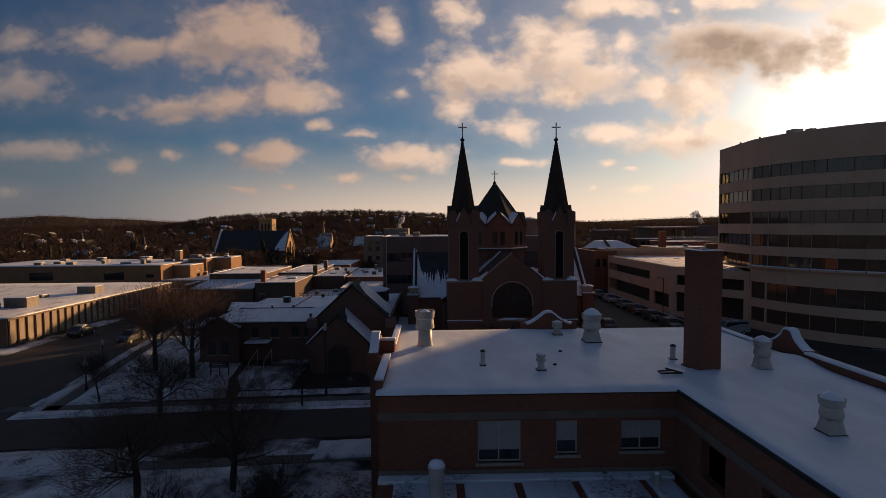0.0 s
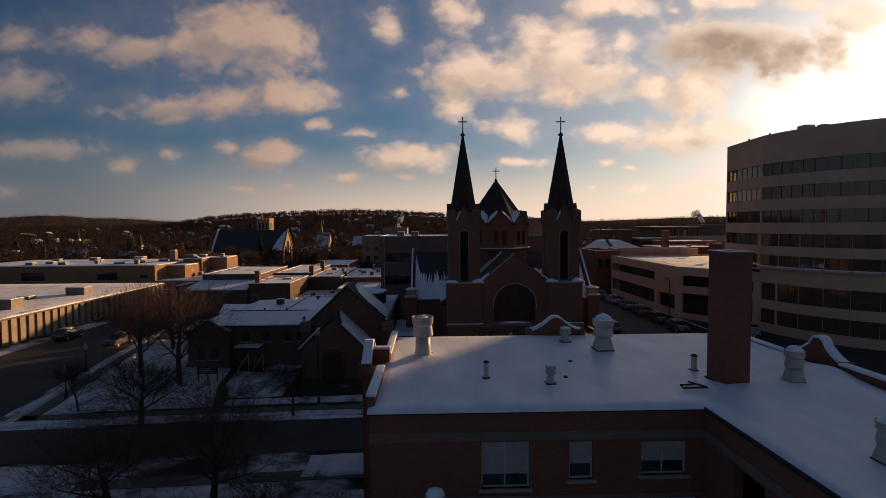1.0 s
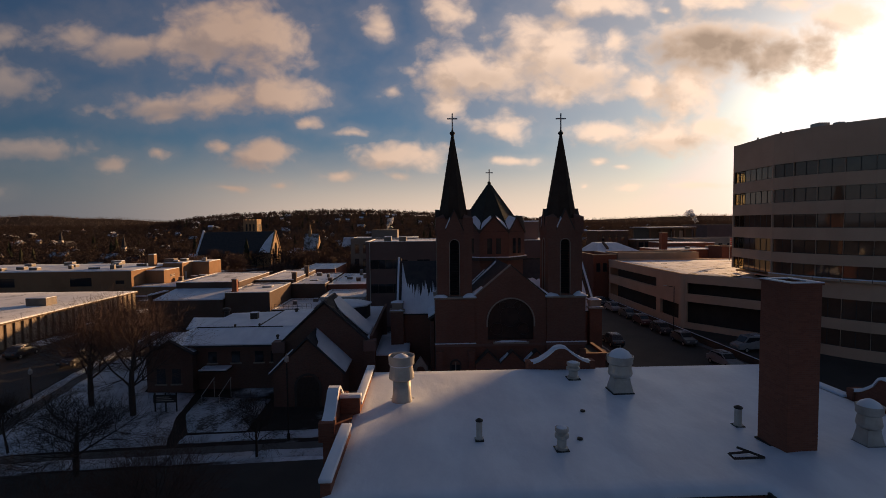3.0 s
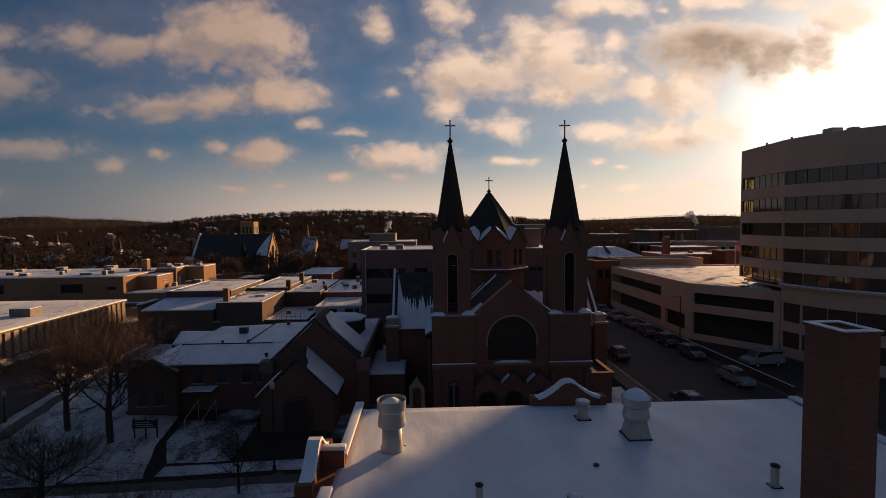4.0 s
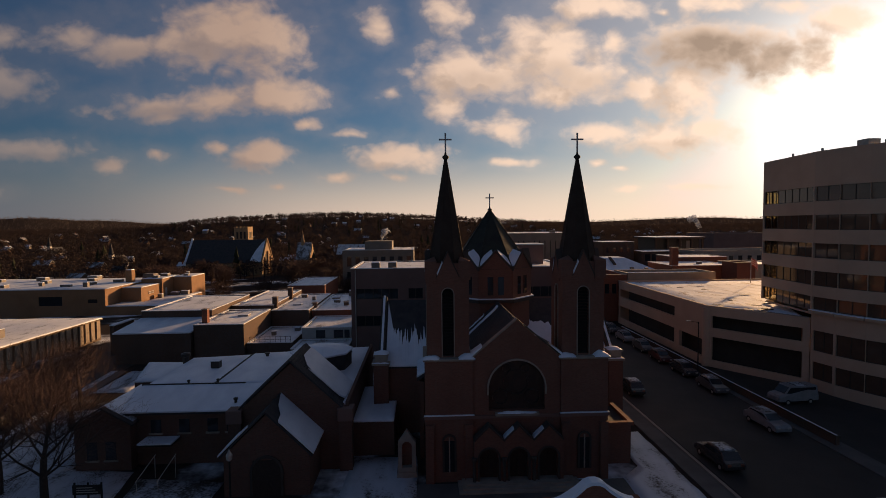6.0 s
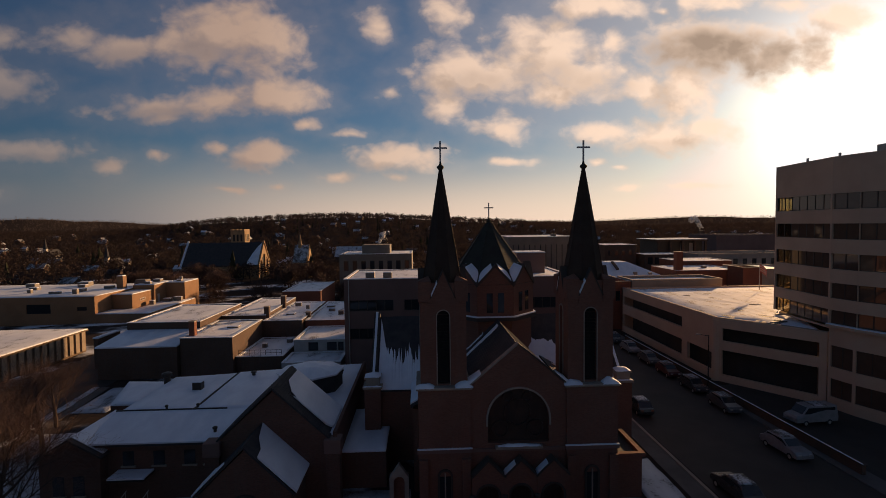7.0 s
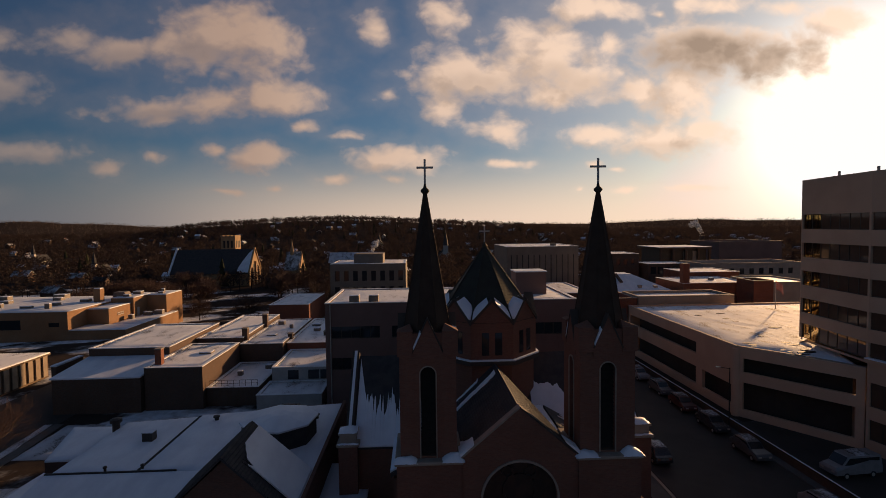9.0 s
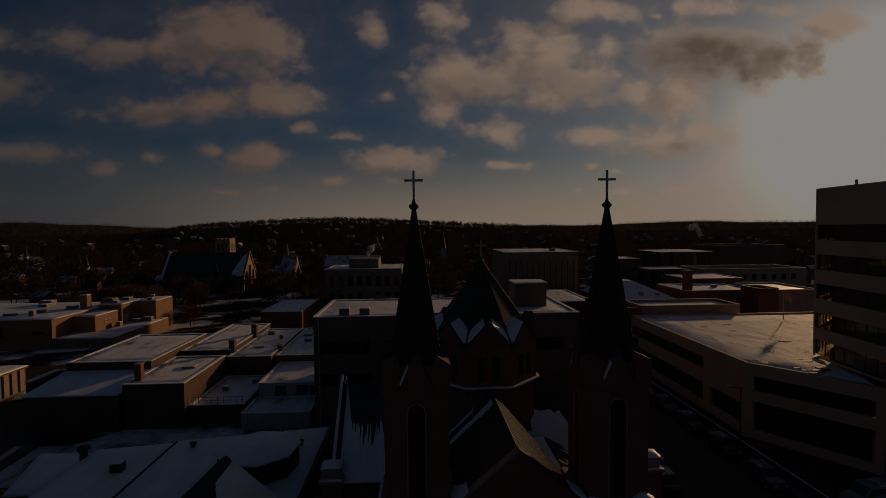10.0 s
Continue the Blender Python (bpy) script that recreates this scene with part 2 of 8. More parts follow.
def brick(name, a, c, mortar, length=0.22, height=0.075):
    m, n, b, p, tc = material(name, 0.85, spec=0.2)
    sep = n.t.nodes.new("ShaderNodeSeparateXYZ")
    n.set(sep.inputs[0], p)
    comb = n.t.nodes.new("ShaderNodeCombineXYZ")
    n.set(comb.inputs[0], n.math("ADD", sep.outputs[0], sep.outputs[1]))
    n.set(comb.inputs[1], sep.outputs[2])
    t = n.t.nodes.new("ShaderNodeTexBrick")
    n.set(t.inputs["Vector"], comb.outputs[0])
    t.inputs["Scale"].default_value = 1.0
    t.inputs["Brick Width"].default_value, t.inputs["Row Height"].default_value = length, height
    t.inputs["Mortar Size"].default_value, t.inputs["Mortar Smooth"].default_value = 0.006, 0.3
    t.inputs["Color1"].default_value, t.inputs["Color2"].default_value = (*a, 1), (*c, 1)
    t.inputs["Mortar"].default_value = (*mortar, 1)
    stain = n.step(n.noise(p, 0.35, 5.0), 0.35, 0.75)
    streak = n.noise(n.vmath("MULTIPLY", p, (1.6, 1.6, 0.12)), 1.5, 4.0)
    tone = n.mix(n.math("MULTIPLY", stain, 0.45), t.outputs[0], tuple(v * 0.6 for v in a))
    tone = n.mix(n.math("MULTIPLY", n.step(streak, 0.52, 0.8), 0.35), tone, mortar)
    n.set(b.inputs["Base Color"], tone)
    bump(n, b, n.math("SUBTRACT", 1.0, t.outputs[1]), 0.35, 0.012)
    return m


def snow(name, thin=0.0, ground=(0.075, 0.064, 0.055), gloss=0.45, spec=0.25, tones=((0.74, 0.78, 0.85), (0.62, 0.66, 0.74))):
    """Wind-worn snow; thin: how much of what lies beneath shows through."""
    m, n, b, p, tc = material(name, gloss, spec=spec)
    drift = n.noise(n.vmath("MULTIPLY", p, (1.0, 0.45, 1.0)), 0.55, 5.0)
    crust = n.noise(p, 5.0, 5.0)
    tone = n.mix(n.step(drift, 0.3, 0.7), *tones)
    if thin:
        hole = n.step(n.math("ADD", n.math("MULTIPLY", drift, 0.7), n.math("MULTIPLY", crust, 0.5)), 0.68 - 0.30 * thin, 0.86 - 0.30 * thin)
        tone = n.mix(hole, tone, ground)
    n.set(b.inputs["Base Color"], tone)
    n.set(b.inputs["Roughness"], n.step(crust, 0.3, 0.7, gloss - 0.12, gloss + 0.2))
    bump(n, b, n.math("ADD", n.math("MULTIPLY", drift, 2.0), n.math("MULTIPLY", crust, 0.12)), 0.40, 0.09)
    return m


def glass(name, tone=(0.015, 0.018, 0.022), clear=0.0):
    """Window glass: a sharp reflection over a dim room; clear: how much daylight passes."""
    m, n, b, p, tc = material(name, 0.04, spec=0.6)
    dirt = n.noise(p, 1.3, 4.0)
    n.set(b.inputs["Base Color"], n.mix(n.math("MULTIPLY", dirt, 0.5), tone, tuple(v * 2.2 for v in tone)))
    if clear:
        t = n.t.nodes.new("ShaderNodeBsdfTransparent")
        t.inputs[0].default_value = (0.80, 0.72, 0.55, 1)
        mixer = n.t.nodes.new("ShaderNodeMixShader")
        mixer.inputs[0].default_value = clear
        n.set(mixer.inputs[1], b.outputs[0])
        n.set(mixer.inputs[2], t.outputs[0])
        n.set(n.t.nodes["Material Output"].inputs[0], mixer.outputs[0])
    return m


M_SNOW = snow("snow")
M_SNOW_THIN = snow("thin_snow", 0.55, tones=((0.50, 0.52, 0.56), (0.38, 0.40, 0.43)))
M_SNOW_PATCHY = snow("patchy_roof_snow", 0.20)
# windblown bare spots, and paler than M_SNOW with sunlight put into the tones
M_SNOW_SHOP = snow("windblown_sunlit_snow", 0.12, (0.10, 0.08, 0.07), tones=((0.86, 0.86, 0.88), (0.74, 0.75, 0.78)))
M_SNOW_ICE = snow("wind_crusted_snow", 0.22, (0.16, 0.12, 0.09), gloss=0.72, spec=0.08)
M_BRICK = brick("dark_red_brick", (0.225, 0.084, 0.052), (0.165, 0.062, 0.041), (0.185, 0.092, 0.066))
M_CHURCH = brick("old_church_brick", (0.195, 0.090, 0.064), (0.150, 0.072, 0.053), (0.150, 0.100, 0.078))
M_PARISH = brick("sooty_parish_brick", (0.150, 0.076, 0.056), (0.112, 0.060, 0.046), (0.118, 0.092, 0.076))
M_BROWN = brick("brown_brick", (0.12, 0.070, 0.048), (0.09, 0.055, 0.040), (0.10, 0.09, 0.08))
M_TAN = brick("tan_brick", (0.29, 0.158, 0.082), (0.25, 0.135, 0.070), (0.24, 0.165, 0.105))
M_STONE = plain("weathered_limestone", (0.34, 0.29, 0.24), (0.24, 0.20, 0.17), 0.8, 0.85)
M_CONCRETE = plain("pinkish_precast_concrete", (0.58, 0.40, 0.28), (0.50, 0.345, 0.24), 0.25, 0.8)
M_BANK = plain("rosy_stone_panels", (0.20, 0.118, 0.100), (0.165, 0.098, 0.084), 0.3, 0.8)
M_CIVIC = plain("grey_civic_stone", (0.20, 0.165, 0.135), (0.16, 0.135, 0.11), 0.4, 0.8)
M_PALE = plain("pale_stone", (0.34, 0.29, 0.245), (0.27, 0.23, 0.195), 0.4, 0.8)
M_ASPHALT = plain("asphalt", (0.046, 0.040, 0.035), (0.062, 0.053, 0.046), 0.3, 0.8, relief=0.3)
M_WALK = plain("pavement_concrete", (0.13, 0.12, 0.115), (0.09, 0.085, 0.08), 0.5, 0.85)
M_SLATE = plain("dark_slate", (0.045, 0.045, 0.050), (0.07, 0.066, 0.066), 1.2, 0.75, spec=0.15, relief=0.3)
M_COPPER = plain("green_copper", (0.050, 0.052, 0.042), (0.040, 0.038, 0.034), 1.0, 0.7, 0.1, 0.15)
M_SPIRE = plain("spire_slate", (0.048, 0.033, 0.026), (0.062, 0.045, 0.035), 1.0, 0.8, spec=0.12, relief=0.35)
M_METAL = plain("galvanised_metal", (0.50, 0.47, 0.43), (0.38, 0.35, 0.31), 1.5, 0.5, 0.35)
M_IRON = plain("black_iron", (0.025, 0.024, 0.024), (0.04, 0.036, 0.034), 3.0, 0.55, 0.4)
M_TAR = plain("tarred_flashing", (0.022, 0.021, 0.020), (0.035, 0.032, 0.030), 3.0, 0.7)
M_FRAME = plain("painted_window_frame", (0.42, 0.39, 0.36), (0.34, 0.31, 0.28), 3.0, 0.55)
M_DARKFRAME = plain("bronze_window_frame", (0.06, 0.045, 0.035), (0.045, 0.035, 0.028), 3.0, 0.45)
# annex wall with its shade put into the colour, also dark between panels
M_ANNEX = plain("shade_darkened_aggregate", (0.145, 0.095, 0.062), (0.115, 0.078, 0.052), 0.4, 0.85)
M_BLIND = plain("window_blind", (0.34, 0.32, 0.30), (0.28, 0.26, 0.25), 4.0, 0.8)
# interior concrete with the shade of decks and rooms put into its colour
M_GLOOM = plain("shade_darkened_concrete", (0.060, 0.052, 0.046), (0.045, 0.040, 0.036), 0.5, 0.9)
M_GLASS = glass("dark_window_glass")
M_CLEAR = glass("clear_window_glass", clear=0.75)
M_BRONZE = glass("bronze_tinted_glass", (0.075, 0.046, 0.032))
M_BARK = plain("bark", (0.042, 0.031, 0.026), (0.060, 0.044, 0.036), 4.0, 0.9, relief=0.5)
M_TWIG = plain("reddish_twigs", (0.105, 0.062, 0.048), (0.078, 0.047, 0.038), 2.0, 0.9)
M_LEADED = plain("leaded_stained_glass", (0.060, 0.040, 0.034), (0.036, 0.028, 0.027), 1.6, 0.35)
M_TRODDEN = snow("trodden_grey_snow", 0.22, tones=((0.56, 0.58, 0.63), (0.42, 0.44, 0.48)))
M_BAND = plain("weathered_brownstone", (0.20, 0.145, 0.115), (0.15, 0.11, 0.088), 0.9, 0.85)
M_PANEL = plain("cast_concrete_panels", (0.33, 0.26, 0.195), (0.24, 0.185, 0.14), 0.7, 0.85)
M_DARKSTONE = plain("sooty_stone", (0.075, 0.062, 0.052), (0.055, 0.045, 0.040), 0.8, 0.85)


def leafy(name, a, c, scale):
    """Twig masses: light passes through them as well as off them."""
    m = plain(name, a, c, scale, 0.95, spec=0.0, relief=0.0)
    n = Nodes(m.node_tree)
    b = m.node_tree.nodes["Principled BSDF"]
    t = m.node_tree.nodes.new("ShaderNodeBsdfTranslucent")
    t.inputs[0].default_value = (*c, 1)
    mixer = m.node_tree.nodes.new("ShaderNodeMixShader")
    mixer.inputs[0].default_value = 0.22
    n.set(mixer.inputs[1], b.outputs[0])
    n.set(mixer.inputs[2], t.outputs[0])
    n.set(m.node_tree.nodes["Material Output"].inputs[0], mixer.outputs[0])
    return m


M_WOOD = leafy("bare_woods", (0.044, 0.037, 0.036), (0.062, 0.045, 0.041), 0.03)
M_UNIT = plain("dull_rooftop_metal", (0.20, 0.165, 0.135), (0.13, 0.11, 0.095), 1.2, 0.6, 0.2)
# greyer and paler than M_WOOD: distance haze put into the base colour
M_RIDGE = leafy("haze_tinted_woods", (0.125, 0.102, 0.090), (0.150, 0.120, 0.104), 0.02)
M_PINE = plain("dark_conifers", (0.030, 0.034, 0.022), (0.045, 0.045, 0.030), 0.05, 0.95, spec=0.0)
M_WHITE = plain("white_siding", (0.46, 0.43, 0.40), (0.38, 0.355, 0.33), 1.0, 0.7)
M_RUBBER = plain("tyre_rubber", (0.02, 0.02, 0.02), (0.03, 0.03, 0.03), 5.0, 0.8)


# ---- building blocks ----
BASE = {}


def thing(name, label="", category="", group="", kind="", at=(0, 0, 0)):
    ob = new(name)
    ob.empty_display_size = 0.3
    ob.location = at
    BASE[ob.name] = Vector(at)
    return tagged(ob, label, category, group, kind)


def weld(bm):
    """Joins touching cells of a wall into one shell."""
    bmesh.ops.remove_doubles(bm, verts=bm.verts, dist=0.0006)
    seen = {}
    for f in bm.faces:
        seen.setdefault(frozenset(v.index for v in f.verts), []).append(f)
    inner = [f for group in seen.values() if len(group) > 1 for f in group]
    bmesh.ops.delete(bm, geom=inner, context="FACES")


def part(name, bm, mat, parent=None, label="", smooth=False, joined=False):
    """Links a bmesh, in world coordinates, as one mesh object under a thing or a part."""
    if joined:
        bmesh.ops.remove_doubles(bm, verts=bm.verts, dist=0.0006)
        bm.verts.index_update()
        weld(bm)
    base = BASE[parent.name] if parent else Vector((0, 0, 0))
    if base.length:
        bmesh.ops.translate(bm, verts=bm.verts, vec=-base)
    bmesh.ops.recalc_face_normals(bm, faces=bm.faces)
    me = bpy.data.meshes.new(name)
    bm.to_mesh(me)
    bm.free()
    me.materials.append(mat)
    if smooth:
        me.shade_smooth()
    ob = new(name, me)
    ob.parent = parent
    BASE[ob.name] = base
    if label:
        ob["label"] = label
    return ob


def box(bm, x0, x1, y0, y1, z0, z1):
    v = [bm.verts.new((x, y, z)) for z in (z0, z1) for x, y in ((x0, y0), (x1, y0), (x1, y1), (x0, y1))]
    for f in ((3, 2, 1, 0), (4, 5, 6, 7), (0, 1, 5, 4), (1, 2, 6, 5), (2, 3, 7, 6), (3, 0, 4, 7)):
        bm.faces.new([v[i] for i in f])
    return v


def prism(bm, pts, z0, z1):
    """A flat-topped solid over a plan."""
    lo = [bm.verts.new((*p, z0)) for p in pts]
    hi = [bm.verts.new((*p, z1)) for p in pts]
    k = len(pts)
    bm.faces.new(hi)
    bm.faces.new(lo[::-1])
    for i in range(k):
        bm.faces.new((lo[i], lo[(i + 1) % k], hi[(i + 1) % k], hi[i]))


def sweep(bm, section, path):
    """Joins copies of a closed section (lists of points) into a solid."""
    rings = [[bm.verts.new(p) for p in ring] for ring in section]
    k = len(rings[0])
    for a, b in zip(rings, rings[1:]):
        for i in range(k):
            bm.faces.new((a[i], a[(i + 1) % k], b[(i + 1) % k], b[i]))
    bm.faces.new(rings[0][::-1])
    bm.faces.new(rings[-1])


def tube(bm, a, b, ra, rb, sides=8):
    a, b = Vector(a), Vector(b)
    d = (b - a).normalized()
    s = d.cross(Vector((0, 0, 1)) if abs(d.z) < 0.9 else Vector((1, 0, 0))).normalized()
    t = d.cross(s)
    ring = lambda c, r: [c + r * (math.cos(q) * s + math.sin(q) * t) for q in (math.tau * i / sides for i in range(sides))]
    sweep(bm, [ring(a, ra), ring(b, rb)], None)


def lathe(bm, profile, centre, sides=20):
    """Turns a profile of (radius, height) round an upright axis."""
    cx, cy, cz = centre
    rings = [[(cx + r * math.cos(q), cy + r * math.sin(q), cz + z) for q in (math.tau * i / sides for i in range(sides))] for r, z in profile]
    sweep(bm, rings, None)


def ngon(cx, cy, r, k, turn=0.0):
    return [(cx + r * math.cos(turn + math.tau * i / k), cy + r * math.sin(turn + math.tau * i / k)) for i in range(k)]


def pyramid(bm, pts, z0, apex):
    lo = [bm.verts.new((*p, z0)) for p in pts]
    top = bm.verts.new(apex)
    bm.faces.new(lo[::-1])
    for i in range(len(pts)):
        bm.faces.new((lo[i], lo[(i + 1) % len(pts)], top))


def bevel(bm, width, segments=2):
    bmesh.ops.bevel(bm, geom=bm.edges[:], offset=width, segments=segments, affect="EDGES", profile=0.6)


def wall(bm, a, b, z0, z1, thick, holes=()):
    """An upright wall from a to b, its thickness to the left of that way, with openings (u0, u1, z0, z1) cut through."""
    a, b = Vector(a), Vector(b)
    length = (b - a).length
    d = (b - a) / length
    side = Vector((-d.y, d.x))
    us = sorted({0.0, length, *(h[0] for h in holes), *(h[1] for h in holes)})
    zs = sorted({z0, z1, *(h[2] for h in holes), *(h[3] for h in holes)})
    for u0, u1 in zip(us, us[1:]):
        for w0, w1 in zip(zs, zs[1:]):
            mid = ((u0 + u1) / 2, (w0 + w1) / 2)
            if not any(h[0] < mid[0] < h[1] and h[2] < mid[1] < h[3] for h in holes):
                slab(bm, a, d, side, u0, u1, w0, w1, thick)


def slab(bm, a, d, side, u0, u1, z0, z1, thick, back=0.0):
    p = [a + d * u0 + side * back, a + d * u1 + side * back, a + d * u1 + side * (back + thick), a + d * u0 + side * (back + thick)]
    prism(bm, [tuple(q) for q in p], z0, z1)


def facing(a, b):
    a, b = Vector(a), Vector(b)
    d = (b - a).normalized()
    return a, d, Vector((-d.y, d.x))


def gable_roof(bm, x0, x1, y0, y1, z0, z1, along="y", thick=0.25):
    """Two pitched slabs over a rectangle; the ridge runs along x or y."""
    if along == "y":
        xm = (x0 + x1) / 2
        for xa in (x0, x1):
            sweep(bm, [[(xa, y, z0), (xm, y, z1), (xm, y, z1 + thick * 1.3), (xa, y, z0 + thick)] for y in (y0, y1)], None)
    else:
        ym = (y0 + y1) / 2
        for ya in (y0, y1):
            sweep(bm, [[(x, ya, z0), (x, ym, z1), (x, ym, z1 + thick * 1.3), (x, ya, z0 + thick)] for x in (x0, x1)], None)


def gable_wall(bm, x0, x1, y0, y1, z0, ze, zp, along="y"):
    """A house-shaped solid: walls to the eaves and gables to the peak."""
    if along == "y":
        pts = [(x0, z0), (x1, z0), (x1, ze), ((x0 + x1) / 2, zp), (x0, ze)]
        sweep(bm, [[(x, y, z) for x, z in pts] for y in (y0, y1)], None)
    else:
        pts = [(y0, z0), (y1, z0), (y1, ze), ((y0 + y1) / 2, zp), (y0, ze)]
        sweep(bm, [[(x, y, z) for y, z in pts] for x in (x0, x1)], None)


def snow_bed(bm, pts, z, depth=0.12, edge=0.10, cells=10, rough=0.05, seed=0):
    """A blanket of snow over a convex plan, thinning to rounded edges, gently drifted."""
    c = Vector((sum(p[0] for p in pts) / len(pts), sum(p[1] for p in pts) / len(pts)))
    rings = []
    for f, h in ((1.0, 0.0), (1.0, depth * 0.6), (0.985, depth), (0.7, depth), (0.35, depth)):
        ring = []
        for i, p in enumerate(pts):
            q = Vector(pts[(i + 1) % len(pts)])
            for k in range(cells):
                s = Vector(p).lerp(q, k / cells)
                s = c + (s - c) * f
                lift = rough * noise.noise(Vector((s.x * 0.35, s.y * 0.35, seed))) if h >= depth else 0
                ring.append(bm.verts.new((s.x, s.y, z + h + lift)))
        rings.append(ring)
    m = len(rings[0])
    for a, b in zip(rings, rings[1:]):
        for i in range(m):
            bm.faces.new((a[i], a[(i + 1) % m], b[(i + 1) % m], b[i]))
    top = bm.verts.new((c.x, c.y, z + depth))
    for i in range(m):
        bm.faces.new((rings[-1][i], rings[-1][(i + 1) % m], top))


# ---- ground ----
def smooth(x, a, b):
    f = min(1.0, max(0.0, (x - a) / (b - a)))
    return f * f * (3 - 2 * f)


# height of the near wooded hill and of the far ridge, by bearing in degrees
HILL_AT = [-60, -33, -28, -26.5, -22.9, -19.7, -14.6, -9, -4, 1.2, 5.9, 10.8, 13.7, 19, 60]
HILL_UP = [10, 11, 14, 19, 29.5, 32.5, 37, 39, 37, 32.5, 27, 22, 17, 9, 9]
RIDGE_AT = [-60, -43, -40.6, -38.4, -36, -33.7, -30.9, -29, -26, -15, 8, 13.7, 17.9, 22.7, 26.8, 31.2, 34, 60]
RIDGE_UP = [40, 46, 51, 62, 62, 52.5, 51, 40, 34, 22, 22, 33, 28, 34, 40.5, 42, 34, 34]


def terrain(x, y):
    """The town lies flat, dips a little, and rises to wooded hills."""
    r = math.hypot(x, y)
    z = -4.0 * smooth(y, 100, 190) * smooth(r, 110, 200)
    bearing = math.degrees(math.atan2(x, max(y, 1.0)))
    hill = float(np.interp(bearing, HILL_AT, HILL_UP))
    ridge = float(np.interp(bearing, RIDGE_AT, RIDGE_UP))
    z += (hill + 4.0) * smooth(r, 420, 1050) * (1 - smooth(r, 1100, 1500))
    z += (ridge + 4.0) * smooth(r, 1150, 2600)
    z += 2.5 * noise.noise(Vector((x * 0.004, y * 0.004, 2))) * smooth(r, 300, 900)
    return z


def build_ground():
    bm = bmesh.new()
    radii = [0, 20, 40, 60, 80, 100, 120, 145, 170, 200, 240, 290, 350, 420, 500, 600, 720, 860, 1000, 1200, 1450, 1750, 2100, 2500, 3000, 3600, 4400]
    steps = 180
    centre = bm.verts.new((0, 0, 0))
    last = None
    for r in radii[1:]:
        ring = []
        for i in range(steps):
            q = math.tau * i / steps
            x, y = r * math.sin(q), r * math.cos(q)
            ring.append(bm.verts.new((x, y, terrain(x, y) if y > -200 else 0)))
        for i in range(steps):
            j = (i + 1) % steps
            if last:
                bm.faces.new((last[i], last[j], ring[j], ring[i]))
            else:
                bm.faces.new((centre, ring[j], ring[i]))
        last = ring
    m, n, b, p, tc = material("snowy_ground", 0.95, spec=0.0)
    patch = n.noise(p, 0.05, 6.0, 0.6)
    fine = n.noise(p, 0.9, 5.0)
    sep = n.t.nodes.new("ShaderNodeSeparateXYZ")
    n.set(sep.inputs[0], p)
    far = n.step(sep.outputs[1], 230.0, 420.0)
    tone = n.mix(n.step(fine, 0.35, 0.7), (0.72, 0.75, 0.80), (0.52, 0.54, 0.58))
    bare = n.step(n.math("ADD", patch, n.math("MULTIPLY", far, 0.24)), 0.40, 0.50)
    tone = n.mix(bare, tone, n.mix(fine, (0.038, 0.031, 0.028), (0.058, 0.046, 0.040)))
    n.set(b.inputs["Base Color"], tone)
    bump(n, b, fine, 0.6, 0.12)
    ob = part("ground", bm, m, None, smooth=True)
    tagged(ob, "snowy town ground rising to brown wooded hills", "ground", kind="structure")


def sheet(name, quads, z, mat, label, category, thick=0.02, kind="structure"):
    bm = bmesh.new()
    for q in quads:
        prism(bm, q, z - thick, z)
    return tagged(part(name, bm, mat), label, category, kind=kind)


build_ground()


def cross_y(x):
    """South edge of the cross street, which runs a little askew."""
    return 39.2 + 0.055 * x


def band(x0, x1, s0, s1, cells=1):
    return [(x0, cross_y(x0) + s0), (x1, cross_y(x1) + s0), (x1, cross_y(x1) + s1), (x0, cross_y(x0) + s1)]


sheet("road_cross", [band(-130, 26.2, 0, 6.2), band(39.6, 130, 0, 6.2)], 0.03, M_ASPHALT, "dark asphalt cross street beside the snowy verges", "road", 0.2)
sheet("road_church", [[(26.2, -60), (39.6, -60), (39.6, 150), (26.2, 150)]], 0.03, M_ASPHALT, "dark asphalt street running past the church", "road", 0.2)
sheet("road_west", [[(-56.5, cross_y(-56) + 6.2), (-37.8, cross_y(-38) + 6.2), (-42.2, 68), (-46, 150), (-57.0, 150)], [(-56, -60), (-44, -60), (-44, cross_y(-44)), (-56, cross_y(-56))]], 0.03, M_ASPHALT, "dark asphalt side street below the low annex", "road", 0.2)
sheet("pavement_south", [band(-43, -3.6, -4.2, -2.9), band(-3.2, 26.2, -1.2, -0.2)], 0.05, M_WALK, "cleared grey concrete footpath through snow", "pavement", 0.2)
sheet("pavement_north", [band(-40.0, 20.0, 8.2, 9.4), [(-36.2, cross_y(-36) + 8.3), (-34.9, cross_y(-35) + 8.3), (-39.4, 68), (-42.6, 92), (-43.8, 92), (-40.7, 68)]], 0.05, M_WALK, "cleared grey concrete footpath beside the lot", "pavement", 0.2)
sheet("pavement_church", [[(23.8, 47.0), (25.6, 47.0), (25.9, 150), (24.1, 150)]], 0.10, M_WALK, "concrete pavement with a kerb along the church street", "pavement", 0.25)
sheet("kerb_church", [[(25.6, 46.9), (25.9, 46.9), (26.2, 150), (25.9, 150)]], 0.16, M_PALE, "pale stone kerb edging the church street", "kerb", 0.3)
sheet("pavement_east", [[(39.6, -60), (41.6, -60), (41.6, 150), (39.6, 150)]], 0.14, M_WALK, "concrete pavement with a kerb below the garage", "pavement", 0.3)


